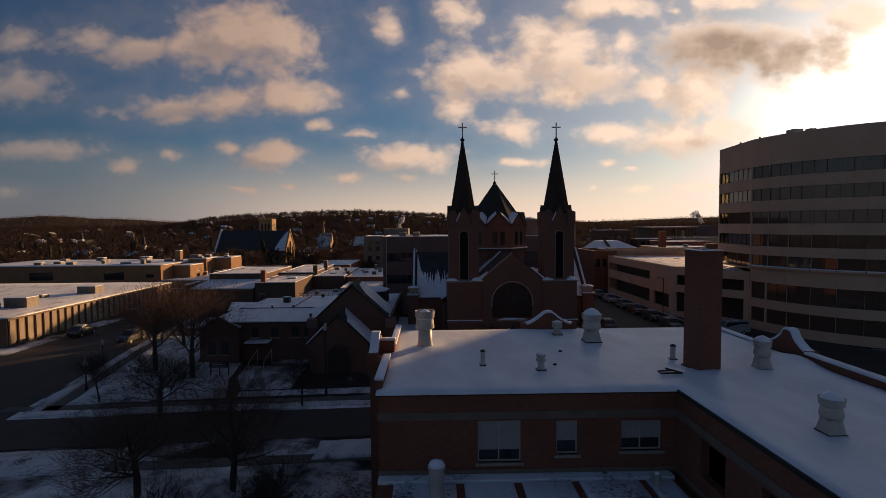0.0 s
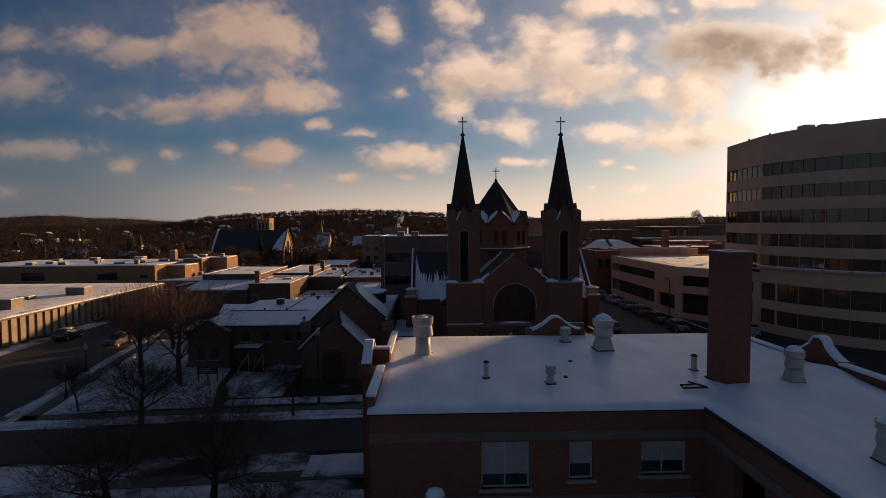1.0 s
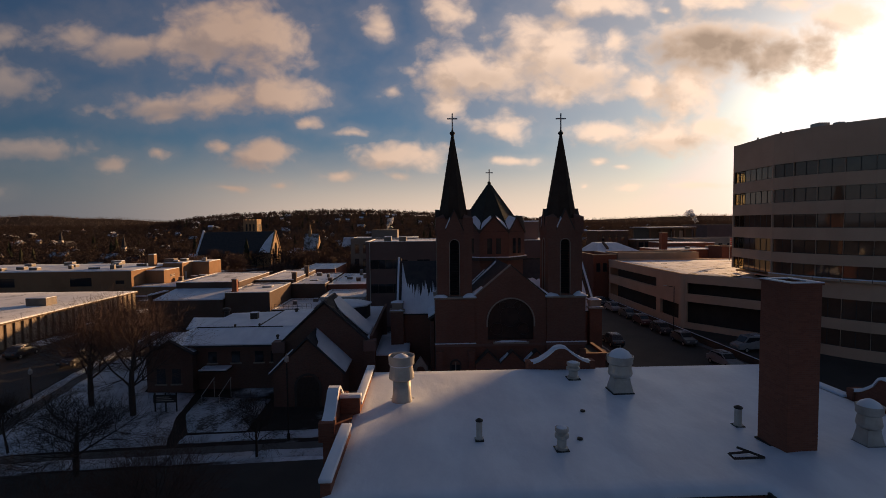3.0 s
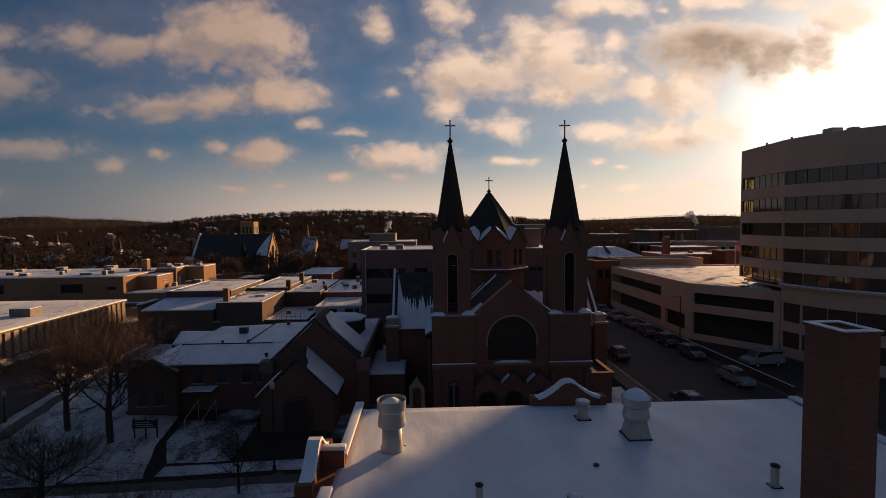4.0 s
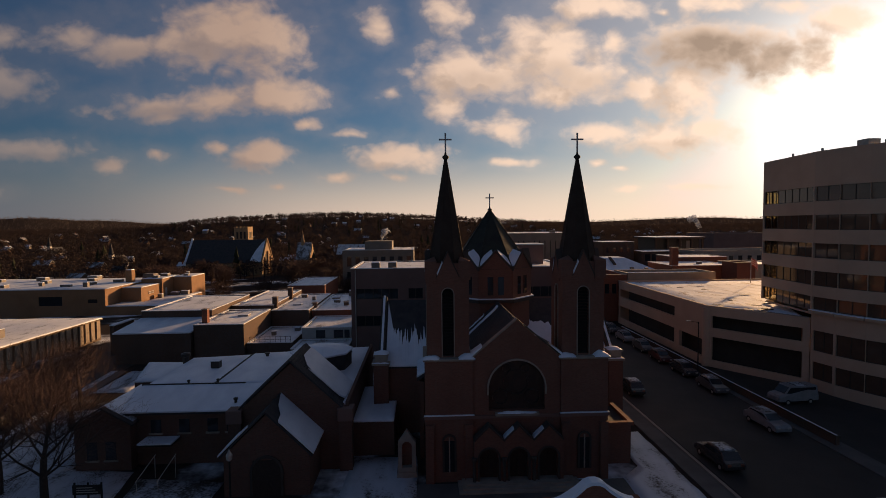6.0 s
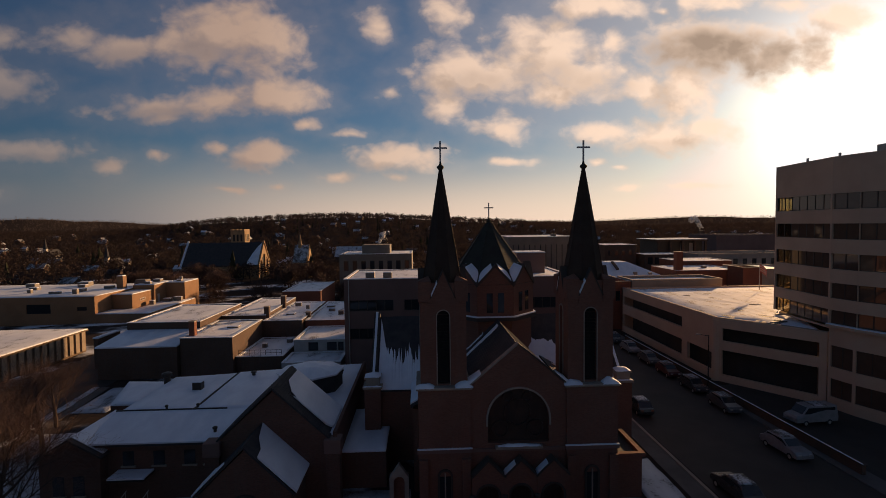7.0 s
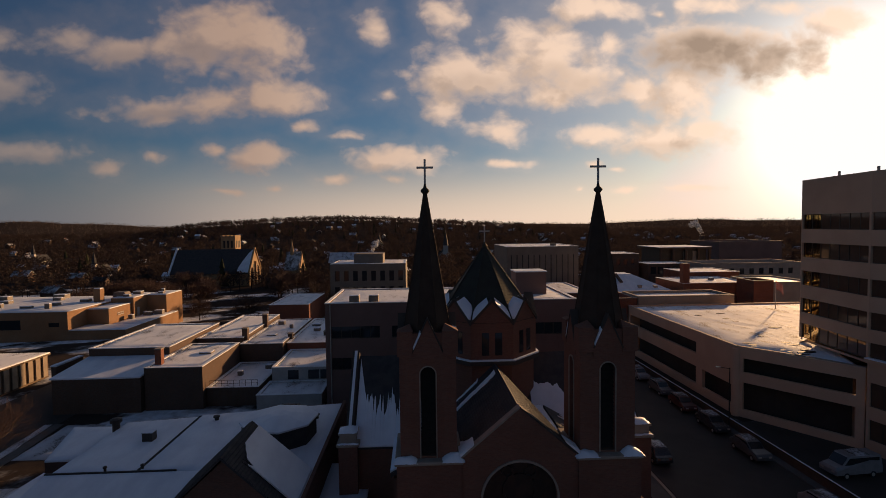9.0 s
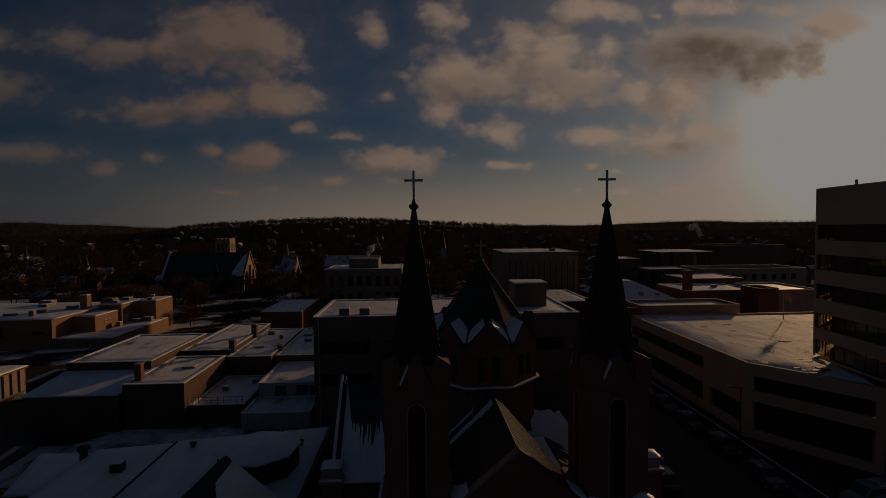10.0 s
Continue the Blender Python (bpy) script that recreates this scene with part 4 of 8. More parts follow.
def build_tower(church, cx):
    y0, y1, h = 57.75, 61.25, 1.75
    z0, z1 = 10.15, 18.2
    # base stage
    bm = bmesh.new()
    b0, b1, f0, f1 = cx - 1.98, cx + 1.98, 57.3, 61.6
    box(bm, b0, b1, f0, f1, 0, z0)
    base = part("tower_base", bm, M_CHURCH, church)
    bm = bmesh.new()
    box(bm, b0 - 0.14, b1 + 0.14, f0 - 0.14, f1 + 0.1, z0, z0 + 0.22)
    bevel(bm, 0.05, 1)
    part("cornice", bm, M_STONE, base, "weathered stone cornice")
    bm = bmesh.new()
    box(bm, b0 - 0.10, b1 + 0.10, f0 - 0.16, f0, 5.35, 5.62)
    part("string_course", bm, M_BANK, base)
    bm = bmesh.new()
    box(bm, b0 - 0.10, b1 + 0.10, f0 - 0.15, f0 - 0.005, 5.62, 5.70)
    part("snow_line", bm, M_SNOW, base)
    snow_lump(base, b0 - 0.2, b0 + 1.3, f0 - 0.2, f0 + 0.7, z0 + 0.18, 0.38, int(cx))
    snow_lump(base, b1 - 1.2, b1 + 0.2, f0 - 0.2, f0 + 0.8, z0 + 0.18, 0.42, int(cx) + 3)
    for zs, zt in ((0.9, 3.5),):
        bm = bmesh.new()
        box(bm, cx - 0.42, cx + 0.42, f0 - 0.03, f0 - 0.005, zs, zt)
        lancet = part("lancet", bm, M_GLASS, base, "narrow dark leaded window")
        bm = bmesh.new()
        box(bm, cx - 0.05, cx + 0.05, f0 - 0.10, f0 - 0.03, zs, zt + 0.3)
        part("mullion", bm, M_STONE, lancet)
        bm = bmesh.new()
        arch_ring(bm, cx, f0 - 0.005, zt, 0.42, 0.16, 0.10, zt - zs)
        part("surround", bm, M_DARKSTONE, lancet)
    for s in (-1, 1):
        bm = bmesh.new()
        box(bm, cx + s * 1.62 - 0.33, cx + s * 1.62 + 0.33, f0 - 0.30, f0, 0, 4.9)
        part("buttress", bm, M_CHURCH, base)
    # belfry: four walls with lancets
    belfry = None
    for face in range(4):
        bm = bmesh.new()
        outline = [(h, z0), (h, z1), (-h, z1), (-h, z0)]
        arched_wall(bm, 0, -h, -h + 0.45, z0 + 0.05, z0 + 0.35, 15.65, 0.47, [(h, z0 + 0.35), (h, z1), (-h, z1), (-h, z0 + 0.35)])
        m = Matrix.Translation((cx, 59.5, 0)) @ Matrix.Rotation(face * math.pi / 2, 4, "Z")
        if face % 2:
            for v in bm.verts:
                v.co.x *= (h - 0.452) / h
        bm.transform(m)
        w = part("belfry_wall", bm, M_CHURCH, church, joined=True)
        bm = bmesh.new()
        arch_ring(bm, 0, -h, 15.65, 0.47, 0.07, 0.06, 5.25)
        bm.transform(m)
        part("lancet_surround", bm, M_STONE, w, "worn stone moulding")
        bm = bmesh.new()
        for k in range(22):
            z = z0 + 0.45 + k * 0.26
            half = 0.45 if z < 15.6 else math.sqrt(max(0.02, 0.45 ** 2 - (z - 15.65) ** 2))
            sweep(bm, [[(u, -h + 0.15, z), (u, -h + 0.18, z), (u, -h + 0.40, z + 0.20), (u, -h + 0.37, z + 0.20)] for u in (-half, half)], None)
        bm.transform(m)
        part("louvre_set", bm, M_IRON, w, "dark louvre boards")["kind"] = "stuff"
        # steep gablet between the corner piers
        gh, gz, ga = 0.92, 17.0, 19.05
        bm = bmesh.new()
        sweep(bm, [[(-gh, d, gz - 0.5), (gh, d, gz - 0.5), (gh, d, gz), (0, d, ga), (-gh, d, gz)] for d in (-h - 0.07, -h + 0.45)], None)
        bm.transform(m)
        g = part("gablet", bm, M_CHURCH, church)
        for s in (-1, 1):
            bm = bmesh.new()
            sweep(bm, [[(s * gh, d, gz), (0, d, ga), (0, d, ga + 0.16), (s * (gh + 0.06), d, gz + 0.10)] for d in (-h - 0.12, -h + 0.5)], None)
            bm.transform(m)
            part("coping", bm, M_DARKSTONE, g)
        bm = bmesh.new()
        sweep(bm, [[(-0.86 + 0.04 * k, d, gz + 0.20 + up), (-0.86 + 0.46, d, gz + 1.22 + up), (-0.86 + 0.40, d, gz + 1.32 + up * 2), (-0.90, d, gz + 0.36 + up)] for k, (d, up) in enumerate(((-h - 0.13, 0.0), (-h + 0.1, 0.05)))], None)
        bm.transform(m)
        part("valley_snow", bm, M_SNOW, g, "thin snow on the gable edge")
    bm = bmesh.new()
    box(bm, cx - h + 0.05, cx + h - 0.05, 59.5 - h + 0.05, 59.5 + h - 0.05, z1 - 0.46, z1 - 0.36)
    part("belfry_top", bm, M_DARKSTONE, church)
    for sx in (-1, 1):
        for sy in (-1, 1):
            bm = bmesh.new()
            x, y = cx + sx * (h - 0.36), 59.5 + sy * (h - 0.36)
            box(bm, x - 0.48, x + 0.48, y - 0.48, y + 0.48, z1 - 1.4, z1 + 0.14)
            pyramid(bm, [(x - 0.50, y - 0.50), (x + 0.50, y - 0.50), (x + 0.50, y + 0.50), (x - 0.50, y + 0.50)], z1 + 0.14, (x - sx * 0.3, y - sy * 0.3, z1 + 0.5))
            part("pinnacle", bm, M_CHURCH, church)
    # spire with courses of slate
    bm = bmesh.new()
    apex, foot, courses = 26.87, z1 - 0.35, 36
    rings = []
    for k in range(courses):
        f0, f1 = k / courses, (k + 1) / courses
        ra, rb = 1.64 * (1 - f0) + 0.10 * f0, 1.64 * (1 - f1) + 0.10 * f1
        rings += [(ra + 0.022, foot + (apex - foot) * f0), (rb, foot + (apex - foot) * f1)]
    sweep(bm, [[(*p, z) for p in ngon(cx, 59.5, r, 8, math.pi / 8)] for r, z in rings], None)
    sp = part("spire", bm, M_SPIRE, church, "tall octagonal slate spire")
    bm = bmesh.new()
    for k in range(8):
        q = math.pi / 8 + k * math.tau / 8
        tube(bm, (cx + 1.67 * math.cos(q), 59.5 + 1.67 * math.sin(q), foot), (cx + 0.11 * math.cos(q), 59.5 + 0.11 * math.sin(q), apex), 0.035, 0.03, 5)
    part("hip_roll", bm, M_SPIRE, sp)["kind"] = "stuff"
    bm = bmesh.new()
    lathe(bm, [(0.30, -1.75), (0.36, -1.65), (0.30, -1.55)], (cx, 59.5, apex), 8)
    part("collar", bm, M_COPPER, sp)
    cross(church, cx, 59.5, apex - 0.1, 0.95)


def build_church():
    t = thing("church", "dark brick church with twin slate spires and metal crosses", "church", at=(CX, 62, 0))
    for x in (3.65, 14.95):
        build_tower(t, x)
    # gabled front with the great round-arched window
    bm = bmesh.new()
    half = 3.66
    arched_wall(bm, CX, 57.45, 58.0, 0, 5.9, 7.75, 2.35, [(CX + half, 5.9), (CX + half, 10.35), (CX, 13.45), (CX - half, 10.35), (CX - half, 5.9)])
    front = part("front_gable", bm, M_CHURCH, t, joined=True)
    bm = bmesh.new()
    arch_ring(bm, CX, 57.45, 7.75, 2.35, 0.13, 0.12, 0.5)
    part("arch_moulding", bm, M_STONE, front, "worn stone arch")
    bm = bmesh.new()
    box(bm, CX - 2.34, CX + 2.34, 57.80, 57.83, 5.95, 10.05)
    part("glazing", bm, M_LEADED, front, "dark leaded glass")
    for k, (u, v, r) in enumerate(((0, 8.15, 0.95), (-1.35, 6.9, 0.55), (1.35, 6.9, 0.55), (-0.75, 9.35, 0.28), (0.75, 9.35, 0.28))):
        bm = bmesh.new()
        rings = []
        for i in range(25):
            q = math.tau * i / 24
            c, s = math.cos(q), math.sin(q)
            rings.append([(CX + u + rr * c, d, v + rr * s) for rr, d in ((r, 57.62), (r + 0.12, 57.62), (r + 0.12, 57.79), (r, 57.79))])
        sweep(bm, rings, None)
        part("tracery_ring", bm, M_LEADED, front)
    bm = bmesh.new()
    box(bm, CX - 1.8, CX + 1.8, 57.05, 57.45, 5.55, 5.75)
    sill = part("great_sill", bm, M_STONE, front)
    snow_lump(sill, CX - 1.7, CX + 1.7, 57.05, 57.45, 5.74, 0.20, 5)
    bm = bmesh.new()
    box(bm, CX - half, CX + half, 57.30, 57.45, 5.30, 5.54)
    part("string_course", bm, M_BANK, front)
    for s in (-1, 1):
        bm = bmesh.new()
        sweep(bm, [[(CX + s * (half + 0.12), y, 10.30), (CX, y, 13.47), (CX, y, 13.59), (CX + s * (half + 0.15), y, 10.42)] for y in (57.40, 57.95)], None)
        # left side in paler stone: the bright line along it is painted
        part("rake_coping", bm, M_DARKSTONE if s > 0 else M_STONE, front, "stone coping with caught light put into its colour")
        bm = bmesh.new()
        sweep(bm, [[(CX + s * (half + 0.1), y, 10.45), (CX + s * 2.9, y, 11.22), (CX + s * 2.85, y, 11.32), (CX + s * (half + 0.12), y, 10.70)] for y in (57.4, 58.5)], None)
        part("coping_snow", bm, M_SNOW, front)
    # nave roof behind the gable, and the lower aisle roofs
    bm = bmesh.new()
    sweep(bm, [[(CX - 3.8, y, 9.75), (CX, y, 13.2), (CX, y, 13.43), (CX - 3.8, y, 9.93)] for y in (58.1, 67.6)], None)
    # the sunward slope ends in a valley against the roofs behind
    sweep(bm, [[(CX + 3.8, ye, 9.75), (CX, yr, 13.2), (CX, yr, 13.43), (CX + 3.8, ye, 9.93)] for ye, yr in ((58.1, 58.1), (61.2, 67.6))], None)
    roof = part("nave_roof", bm, M_SLATE, t, "dark slate roof")
    bm = bmesh.new()
    for k in range(26):
        for s in (-1, 1):
            f0 = k / 26
            x0, z0 = CX + s * 3.8 * (1 - f0), 9.94 + 3.47 * f0
            box(bm, min(x0, x0 - s * 0.05), max(x0, x0 - s * 0.05), 58.1, 67.5 if s < 0 else 61.0 + 6.4 * f0, z0 + 0.02, z0 + 0.06)
    part("slating", bm, M_SLATE, roof)["kind"] = "stuff"
    west = lambda f, lift: (CX - 3.8 * (1 - f), 9.96 + 3.47 * f + lift)
    for ya, width, fa, fb, seed in ((65.3, 1.0, 0.12, 0.93, 41), (67.0, 0.45, 0.10, 0.62, 42)):
        rng = random.Random(seed)
        bm = bmesh.new()
        rings = []
        for k in range(15):
            f = fa + (fb - fa) * k / 14
            y = ya + rng.uniform(-0.06, 0.06) + (0.25 if k == 14 else 0)
            w = width * rng.uniform(0.85, 1.05) * (0.6 + 0.4 * k / 14)
            (x, z), (_, zt) = west(f, 0.02), west(f, 0.10)
            rings.append([(x, y, z), (x, y + w, z), (x, y + w * 0.9, zt), (x, y + 0.05, zt)])
        sweep(bm, rings, None)
        part("slipped_snow", bm, M_SNOW, roof, "narrow strip of snow left on the slates")
    rng = random.Random(43)
    bm = bmesh.new()
    rings = []
    for k in range(11):
        y, top = 58.3 + k * 0.24, max(0.03, 0.26 - 0.022 * k + rng.uniform(-0.05, 0.05))
        rings.append([(west(f, 0)[0], y, west(f, up)[1]) for f, up in ((0.0, 0.02), (top, 0.02), (top, 0.08), (0.0, 0.18))])
    sweep(bm, rings, None)
    part("eave_snow", bm, M_SNOW, roof, "old snow heaped at the eave")
    bm = bmesh.new()
    box(bm, CX - 3.9, CX + 3.9, 58.0, 68.0, 0, 9.7)
    nave = part("nave_wall", bm, M_CHURCH, t)
    rng = random.Random(77)
    bm = bmesh.new()
    rings = []
    for k in range(15):
        y = 61.4 + k * 0.44
        reach = 3.2 + rng.uniform(-0.5, 0.6) - k * 0.12
        rings.append([(CX + 3.9 - reach, y, 9.72), (CX + 3.85, y, 9.72), (CX + 3.85, y, 9.86), (CX + 3.9 - reach, y, 9.80)])
    sweep(bm, rings, None)
    part("valley_snow", bm, M_SNOW, nave, "ragged snow in the roof valley")
    for s in (-1, 1):
        bm = bmesh.new()
        sweep(bm, [[(CX + s * 3.95, y, 9.7), (CX + s * 8.3, y, 7.2), (CX + s * 8.3, y, 7.45), (CX + s * 3.95, y, 9.95)] for y in (61.6, 67.3)], None)
        a = part("aisle_roof", bm, M_SLATE, t)
        bm = bmesh.new()
        rng = random.Random(4 + s)
        rings = []
        for k in range(15):
            y, top = 61.8 + k * 0.38, rng.uniform(0.12, 0.75)
            rings.append([(CX + s * (3.95 + 4.35 * top), y, 9.96 - 2.5 * top), (CX + s * 8.34, y, 7.46), (CX + s * 8.34, y, 7.60), (CX + s * (3.95 + 4.35 * top), y, 10.04 - 2.5 * top)])
        sweep(bm, rings, None)
        part("slipped_snow", bm, M_SNOW, a, "ragged slipped snow")
        bm = bmesh.new()
        x = CX + s * 8.1
        box(bm, min(x, x - s * 0.4), max(x, x - s * 0.4), 61.6, 67.3, 0, 7.15)
        part("aisle_wall", bm, M_CHURCH, t)
    # transept across the crossing
    x0, x1, y0, y1, ze, zr = -2.7, 21.3, 67.3, 78.7, 6.9, 12.6
    bm = bmesh.new()
    gable_wall(bm, x0, x1, y0, y1, 0, ze, zr, "x")
    part("transept_wall", bm, M_CHURCH, t)
    bm = bmesh.new()
    gable_roof(bm, x0 + 0.3, x1 - 0.3, y0 - 0.25, y1 + 0.25, ze - 0.1, zr + 0.1, "x", 0.15)
    tr = part("transept_roof", bm, M_SLATE, t, "steep dark slate roof streaked with melting snow")
    slope = lambda f, lift: (y0 - 0.25 + (y1 - y0 + 0.5) / 2 * f, ze + 0.05 + (zr - ze + 0.2) * f + lift)
    rng = random.Random(11)
    for side in (0, 1):
        bm = bmesh.new()
        xa, xb = (x0 + 0.45, 6.2) if side == 0 else (12.4, x1 - 0.45)
        rings, count, run, amp = [], 130, 0, 0.0
        for k in range(count + 1):
            u = xa + (xb - xa) * k / count
            hi = 0.40 + 0.05 * noise.noise(Vector((u * 1.1, side, 0)))
            if side == 1:
                hi += 0.10 * noise.noise(Vector((u * 1.3, 3.0, 0))) + 0.035 * noise.noise(Vector((u * 5.0, 7.0, 0)))
            elif run <= 0 and rng.random() < 0.45:
                run, amp = rng.randint(1, 2), rng.uniform(0.05, 0.22)
            if run > 0:
                hi += amp * rng.uniform(0.7, 1.0)
                run -= 1
            elif side == 0 and rng.random() < 0.5:
                hi -= rng.uniform(0.02, 0.14)
            if side == 1 and 12.8 < u < 16.4:
                hi += 0.22 * smooth(16.4 - u, 0, 1.2) * (1 + 0.5 * noise.noise(Vector((u * 1.7, 5.0, 0))))
            edge = k if side == 0 else count - k
            hi = max(hi, 0.97 - 0.045 * edge) if edge < 14 else hi
            rings.append([(u, *slope(0, 0.02)), (u, *slope(hi, 0.02)), (u, *slope(hi, 0.05)), (u, *slope(0, 0.14))])
        sweep(bm, rings, None)
        part("roof_snow", bm, M_SNOW, tr, "snow sliding down in streaks")
    for s, x in ((-1, x0), (1, x1)):
        bm = bmesh.new()
        for ya, yb in ((y0 - 0.4, 73.0), (y1 + 0.4, 73.0)):
            sweep(bm, [[(x + d, ya, ze + 0.1), (x + d, yb, zr + 0.45), (x + d, yb, zr + 0.75), (x + d, ya, ze + 0.4)] for d in (-0.3, 0.3)], None)
        part("transept_coping", bm, M_DARKSTONE, t)
        bm = bmesh.new()
        sweep(bm, [[(x + d, y0 - 0.35, ze + 0.41), (x + d, 72.9, zr + 0.73), (x + d, 72.9, zr + 0.84), (x + d, y0 - 0.35, ze + 0.52)] for d in (-0.12, 0.12)], None)
        part("coping_snow", bm, M_SNOW, t)
        bm = bmesh.new()
        box(bm, x - 0.75, x + 0.75, y0 - 0.75, y0 + 0.75, 0, 7.3)
        p = part("corner_pier", bm, M_CHURCH, t)
        bm = bmesh.new()
        box(bm, x - 0.9, x + 0.9, y0 - 0.9, y0 + 0.9, 7.3, 7.5)
        box(bm, x - 0.62, x + 0.62, y0 - 0.62, y0 + 0.62, 7.5, 8.2)
        box(bm, x - 0.75, x + 0.75, y0 - 0.75, y0 + 0.75, 8.2, 8.36)
        part("pier_cap", bm, M_STONE, p, "pale stone cap")
        snow_lump(p, x - 0.75, x + 0.75, y0 - 0.75, y0 + 0.75, 8.35, 0.28, 8 + s)
        snow_lump(p, x - 0.9, x + 0.9, y0 - 0.9, y0 - 0.62, 7.49, 0.14, 9 + s)
    # nave beyond the crossing
    bm = bmesh.new()
    gable_wall(bm, 3.3, 15.3, 78.7, 92.0, 0, 7.0, 12.4, "y")
    part("choir_wall", bm, M_CHURCH, t)
    bm = bmesh.new()
    gable_roof(bm, 2.9, 15.7, 78.7, 92.2, 6.8, 12.5, "y", 0.15)
    part("choir_roof", bm, M_SLATE, t)
    # eight-sided crossing tower with a gable on every face
    ox, oy, R = 9.15, 72.2, 4.55
    ap = R * math.cos(math.pi / 8)
    face = R * math.sin(math.pi / 8)
    bm = bmesh.new()
    prism(bm, ngon(ox, oy, R - 0.15, 8, math.pi / 8), 8.0, 16.7)
    drum = part("crossing_drum", bm, M_CHURCH, t, "eight-sided brick crossing tower")
    bm = bmesh.new()
    prism(bm, ngon(ox, oy, R + 0.35, 8, math.pi / 8), 13.2, 13.55)
    part("cornice", bm, M_DARKSTONE, drum)
    bm = bmesh.new()
    prism(bm, ngon(ox, oy, R + 0.33, 8, math.pi / 8), 13.55, 13.66)
    part("cornice_snow", bm, M_SNOW, drum)
    for k in range(8):
        m = Matrix.Translation((ox, oy, 0)) @ Matrix.Rotation(k * math.tau / 8, 4, "Z")
        bm = bmesh.new()
        sweep(bm, [[(-face, d, 13.6), (face, d, 13.6), (face, d, 16.55), (0, d, 18.45), (-face, d, 16.55)] for d in (-ap - 0.05, -ap + 0.35)], None)
        bm.transform(m)
        g = part("crossing_gable", bm, M_CHURCH, drum)
        for s in (-1, 1):
            bm = bmesh.new()
            sweep(bm, [[(s * face * 1.02, d, 16.5), (0, d, 18.42), (0, d, 18.68), (s * face * 1.08, d, 16.72)] for d in (-ap - 0.16, -ap + 0.6)], None)
            bm.transform(m)
            part("coping", bm, M_DARKSTONE, g)
        for u in (-0.55, 0.55):
            bm = bmesh.new()
            box(bm, u - 0.30, u + 0.30, -ap - 0.075, -ap - 0.052, 14.0, 15.9)
            bm.transform(m)
            part("lancet", bm, M_GLASS, g)
        if k in (0, 1, 7, 6):
            for s in (-1, 1):
                bm = bmesh.new()
                sweep(bm, [[(s * face * 1.0, d, 16.72 + lift), (s * face * 0.22, d, 18.30 + lift), (s * face * 0.18, d, 18.42 + lift), (s * face * 0.9, d, 17.05 + lift * 2.2)] for d, lift in ((-ap - 0.12, 0.0), (-ap + 0.9, 0.30))], None)
                bm.transform(m)
                part("valley_snow", bm, M_SNOW, g, "snow lying in the roof valleys")
    bm = bmesh.new()
    courses, foot, apex = 26, 16.7, 22.8
    rings = []
    for k in range(courses):
        f0, f1 = k / courses, (k + 1) / courses
        rings += [((R + 0.05) * (1 - f0) + 0.18 * f0 + 0.03, foot + (apex - foot) * f0), ((R + 0.05) * (1 - f1) + 0.18 * f1, foot + (apex - foot) * f1)]
    sweep(bm, [[(*p, z) for p in ngon(ox, oy, r, 8, math.pi / 8)] for r, z in rings], None)
    cr = part("crossing_roof", bm, M_COPPER, t, "greenish eight-sided pointed roof")
    bm = bmesh.new()
    for k in range(8):
        q = math.pi / 8 + k * math.tau / 8
        tube(bm, (ox + (R + 0.1) * math.cos(q), oy + (R + 0.1) * math.sin(q), foot), (ox + 0.2 * math.cos(q), oy + 0.2 * math.sin(q), apex), 0.06, 0.05, 6)
    part("hip_roll", bm, M_COPPER, cr)["kind"] = "stuff"
    cross(t, ox, oy, apex - 0.1, 0.85)
    # three gabled doorways
    for k in range(3):
        x = 6.85 + 2.45 * k
        bm = bmesh.new()
        arched_wall(bm, x, 56.5, 57.44, 0.42, 0.43, 2.3, 0.78, [(x + 1.22, 0.43), (x + 1.22, 3.7), (x, 4.9), (x - 1.22, 3.7), (x - 1.22, 0.43)])
        d = part("doorway", bm, M_CHURCH, t, "gabled brick doorway", joined=True)
        bm = bmesh.new()
        arch_ring(bm, x, 56.5, 2.3, 0.78, 0.16, 0.08, 1.85)
        part("arch_moulding", bm, M_DARKSTONE, d)
        bm = bmesh.new()
        box(bm, x - 0.77, x - 0.01, 57.1, 57.18, 0.43, 3.0)
        part("door", bm, M_BARK, d, "dark wooden door leaf")
        bm = bmesh.new()
        box(bm, x + 0.01, x + 0.77, 57.1, 57.18, 0.43, 3.0)
        part("door", bm, M_BARK, d, "dark wooden door leaf")
        for s in (-1, 1):
            bm = bmesh.new()
            sweep(bm, [[(x + s * 1.23, y, 3.68), (x, y, 4.9), (x, y, 5.06), (x + s * 1.26, y, 3.82)] for y in (56.42, 57.3)], None)
            part("coping", bm, M_DARKSTONE, d)
        if k:
            bm = bmesh.new()
            sweep(bm, [[(x - 1.24, y, 3.84), (x - 0.42, y, 4.62), (x - 0.40, y, 4.72), (x - 1.15, y, 4.02)] for y in (56.5, 57.2)], None)
            part("coping_snow", bm, M_SNOW, d)
        bm = bmesh.new()
        lathe(bm, [(0.16, 0.42), (0.13, 0.6), (0.13, 1.9), (0.24, 2.25), (0.24, 2.4)], (x - 1.22, 56.44, 0), 10)
        part("column", bm, M_DARKSTONE, d, smooth=True)
    bm = bmesh.new()
    for k in range(3):
        box(bm, 5.0 - 0.35 * (2 - k), 13.6 + 0.35 * (2 - k), 55.2 + 0.4 * k, 57.28, 0.14 * k + 0.02, 0.14 * (k + 1) + 0.02)
    part("steps", bm, M_STONE, t, "worn stone entrance steps")
    # side porch
    bm = bmesh.new()
    box(bm, 17.0, 19.9, 59.6, 64.0, 0, 3.5)
    sp = part("side_porch", bm, M_CHURCH, t)
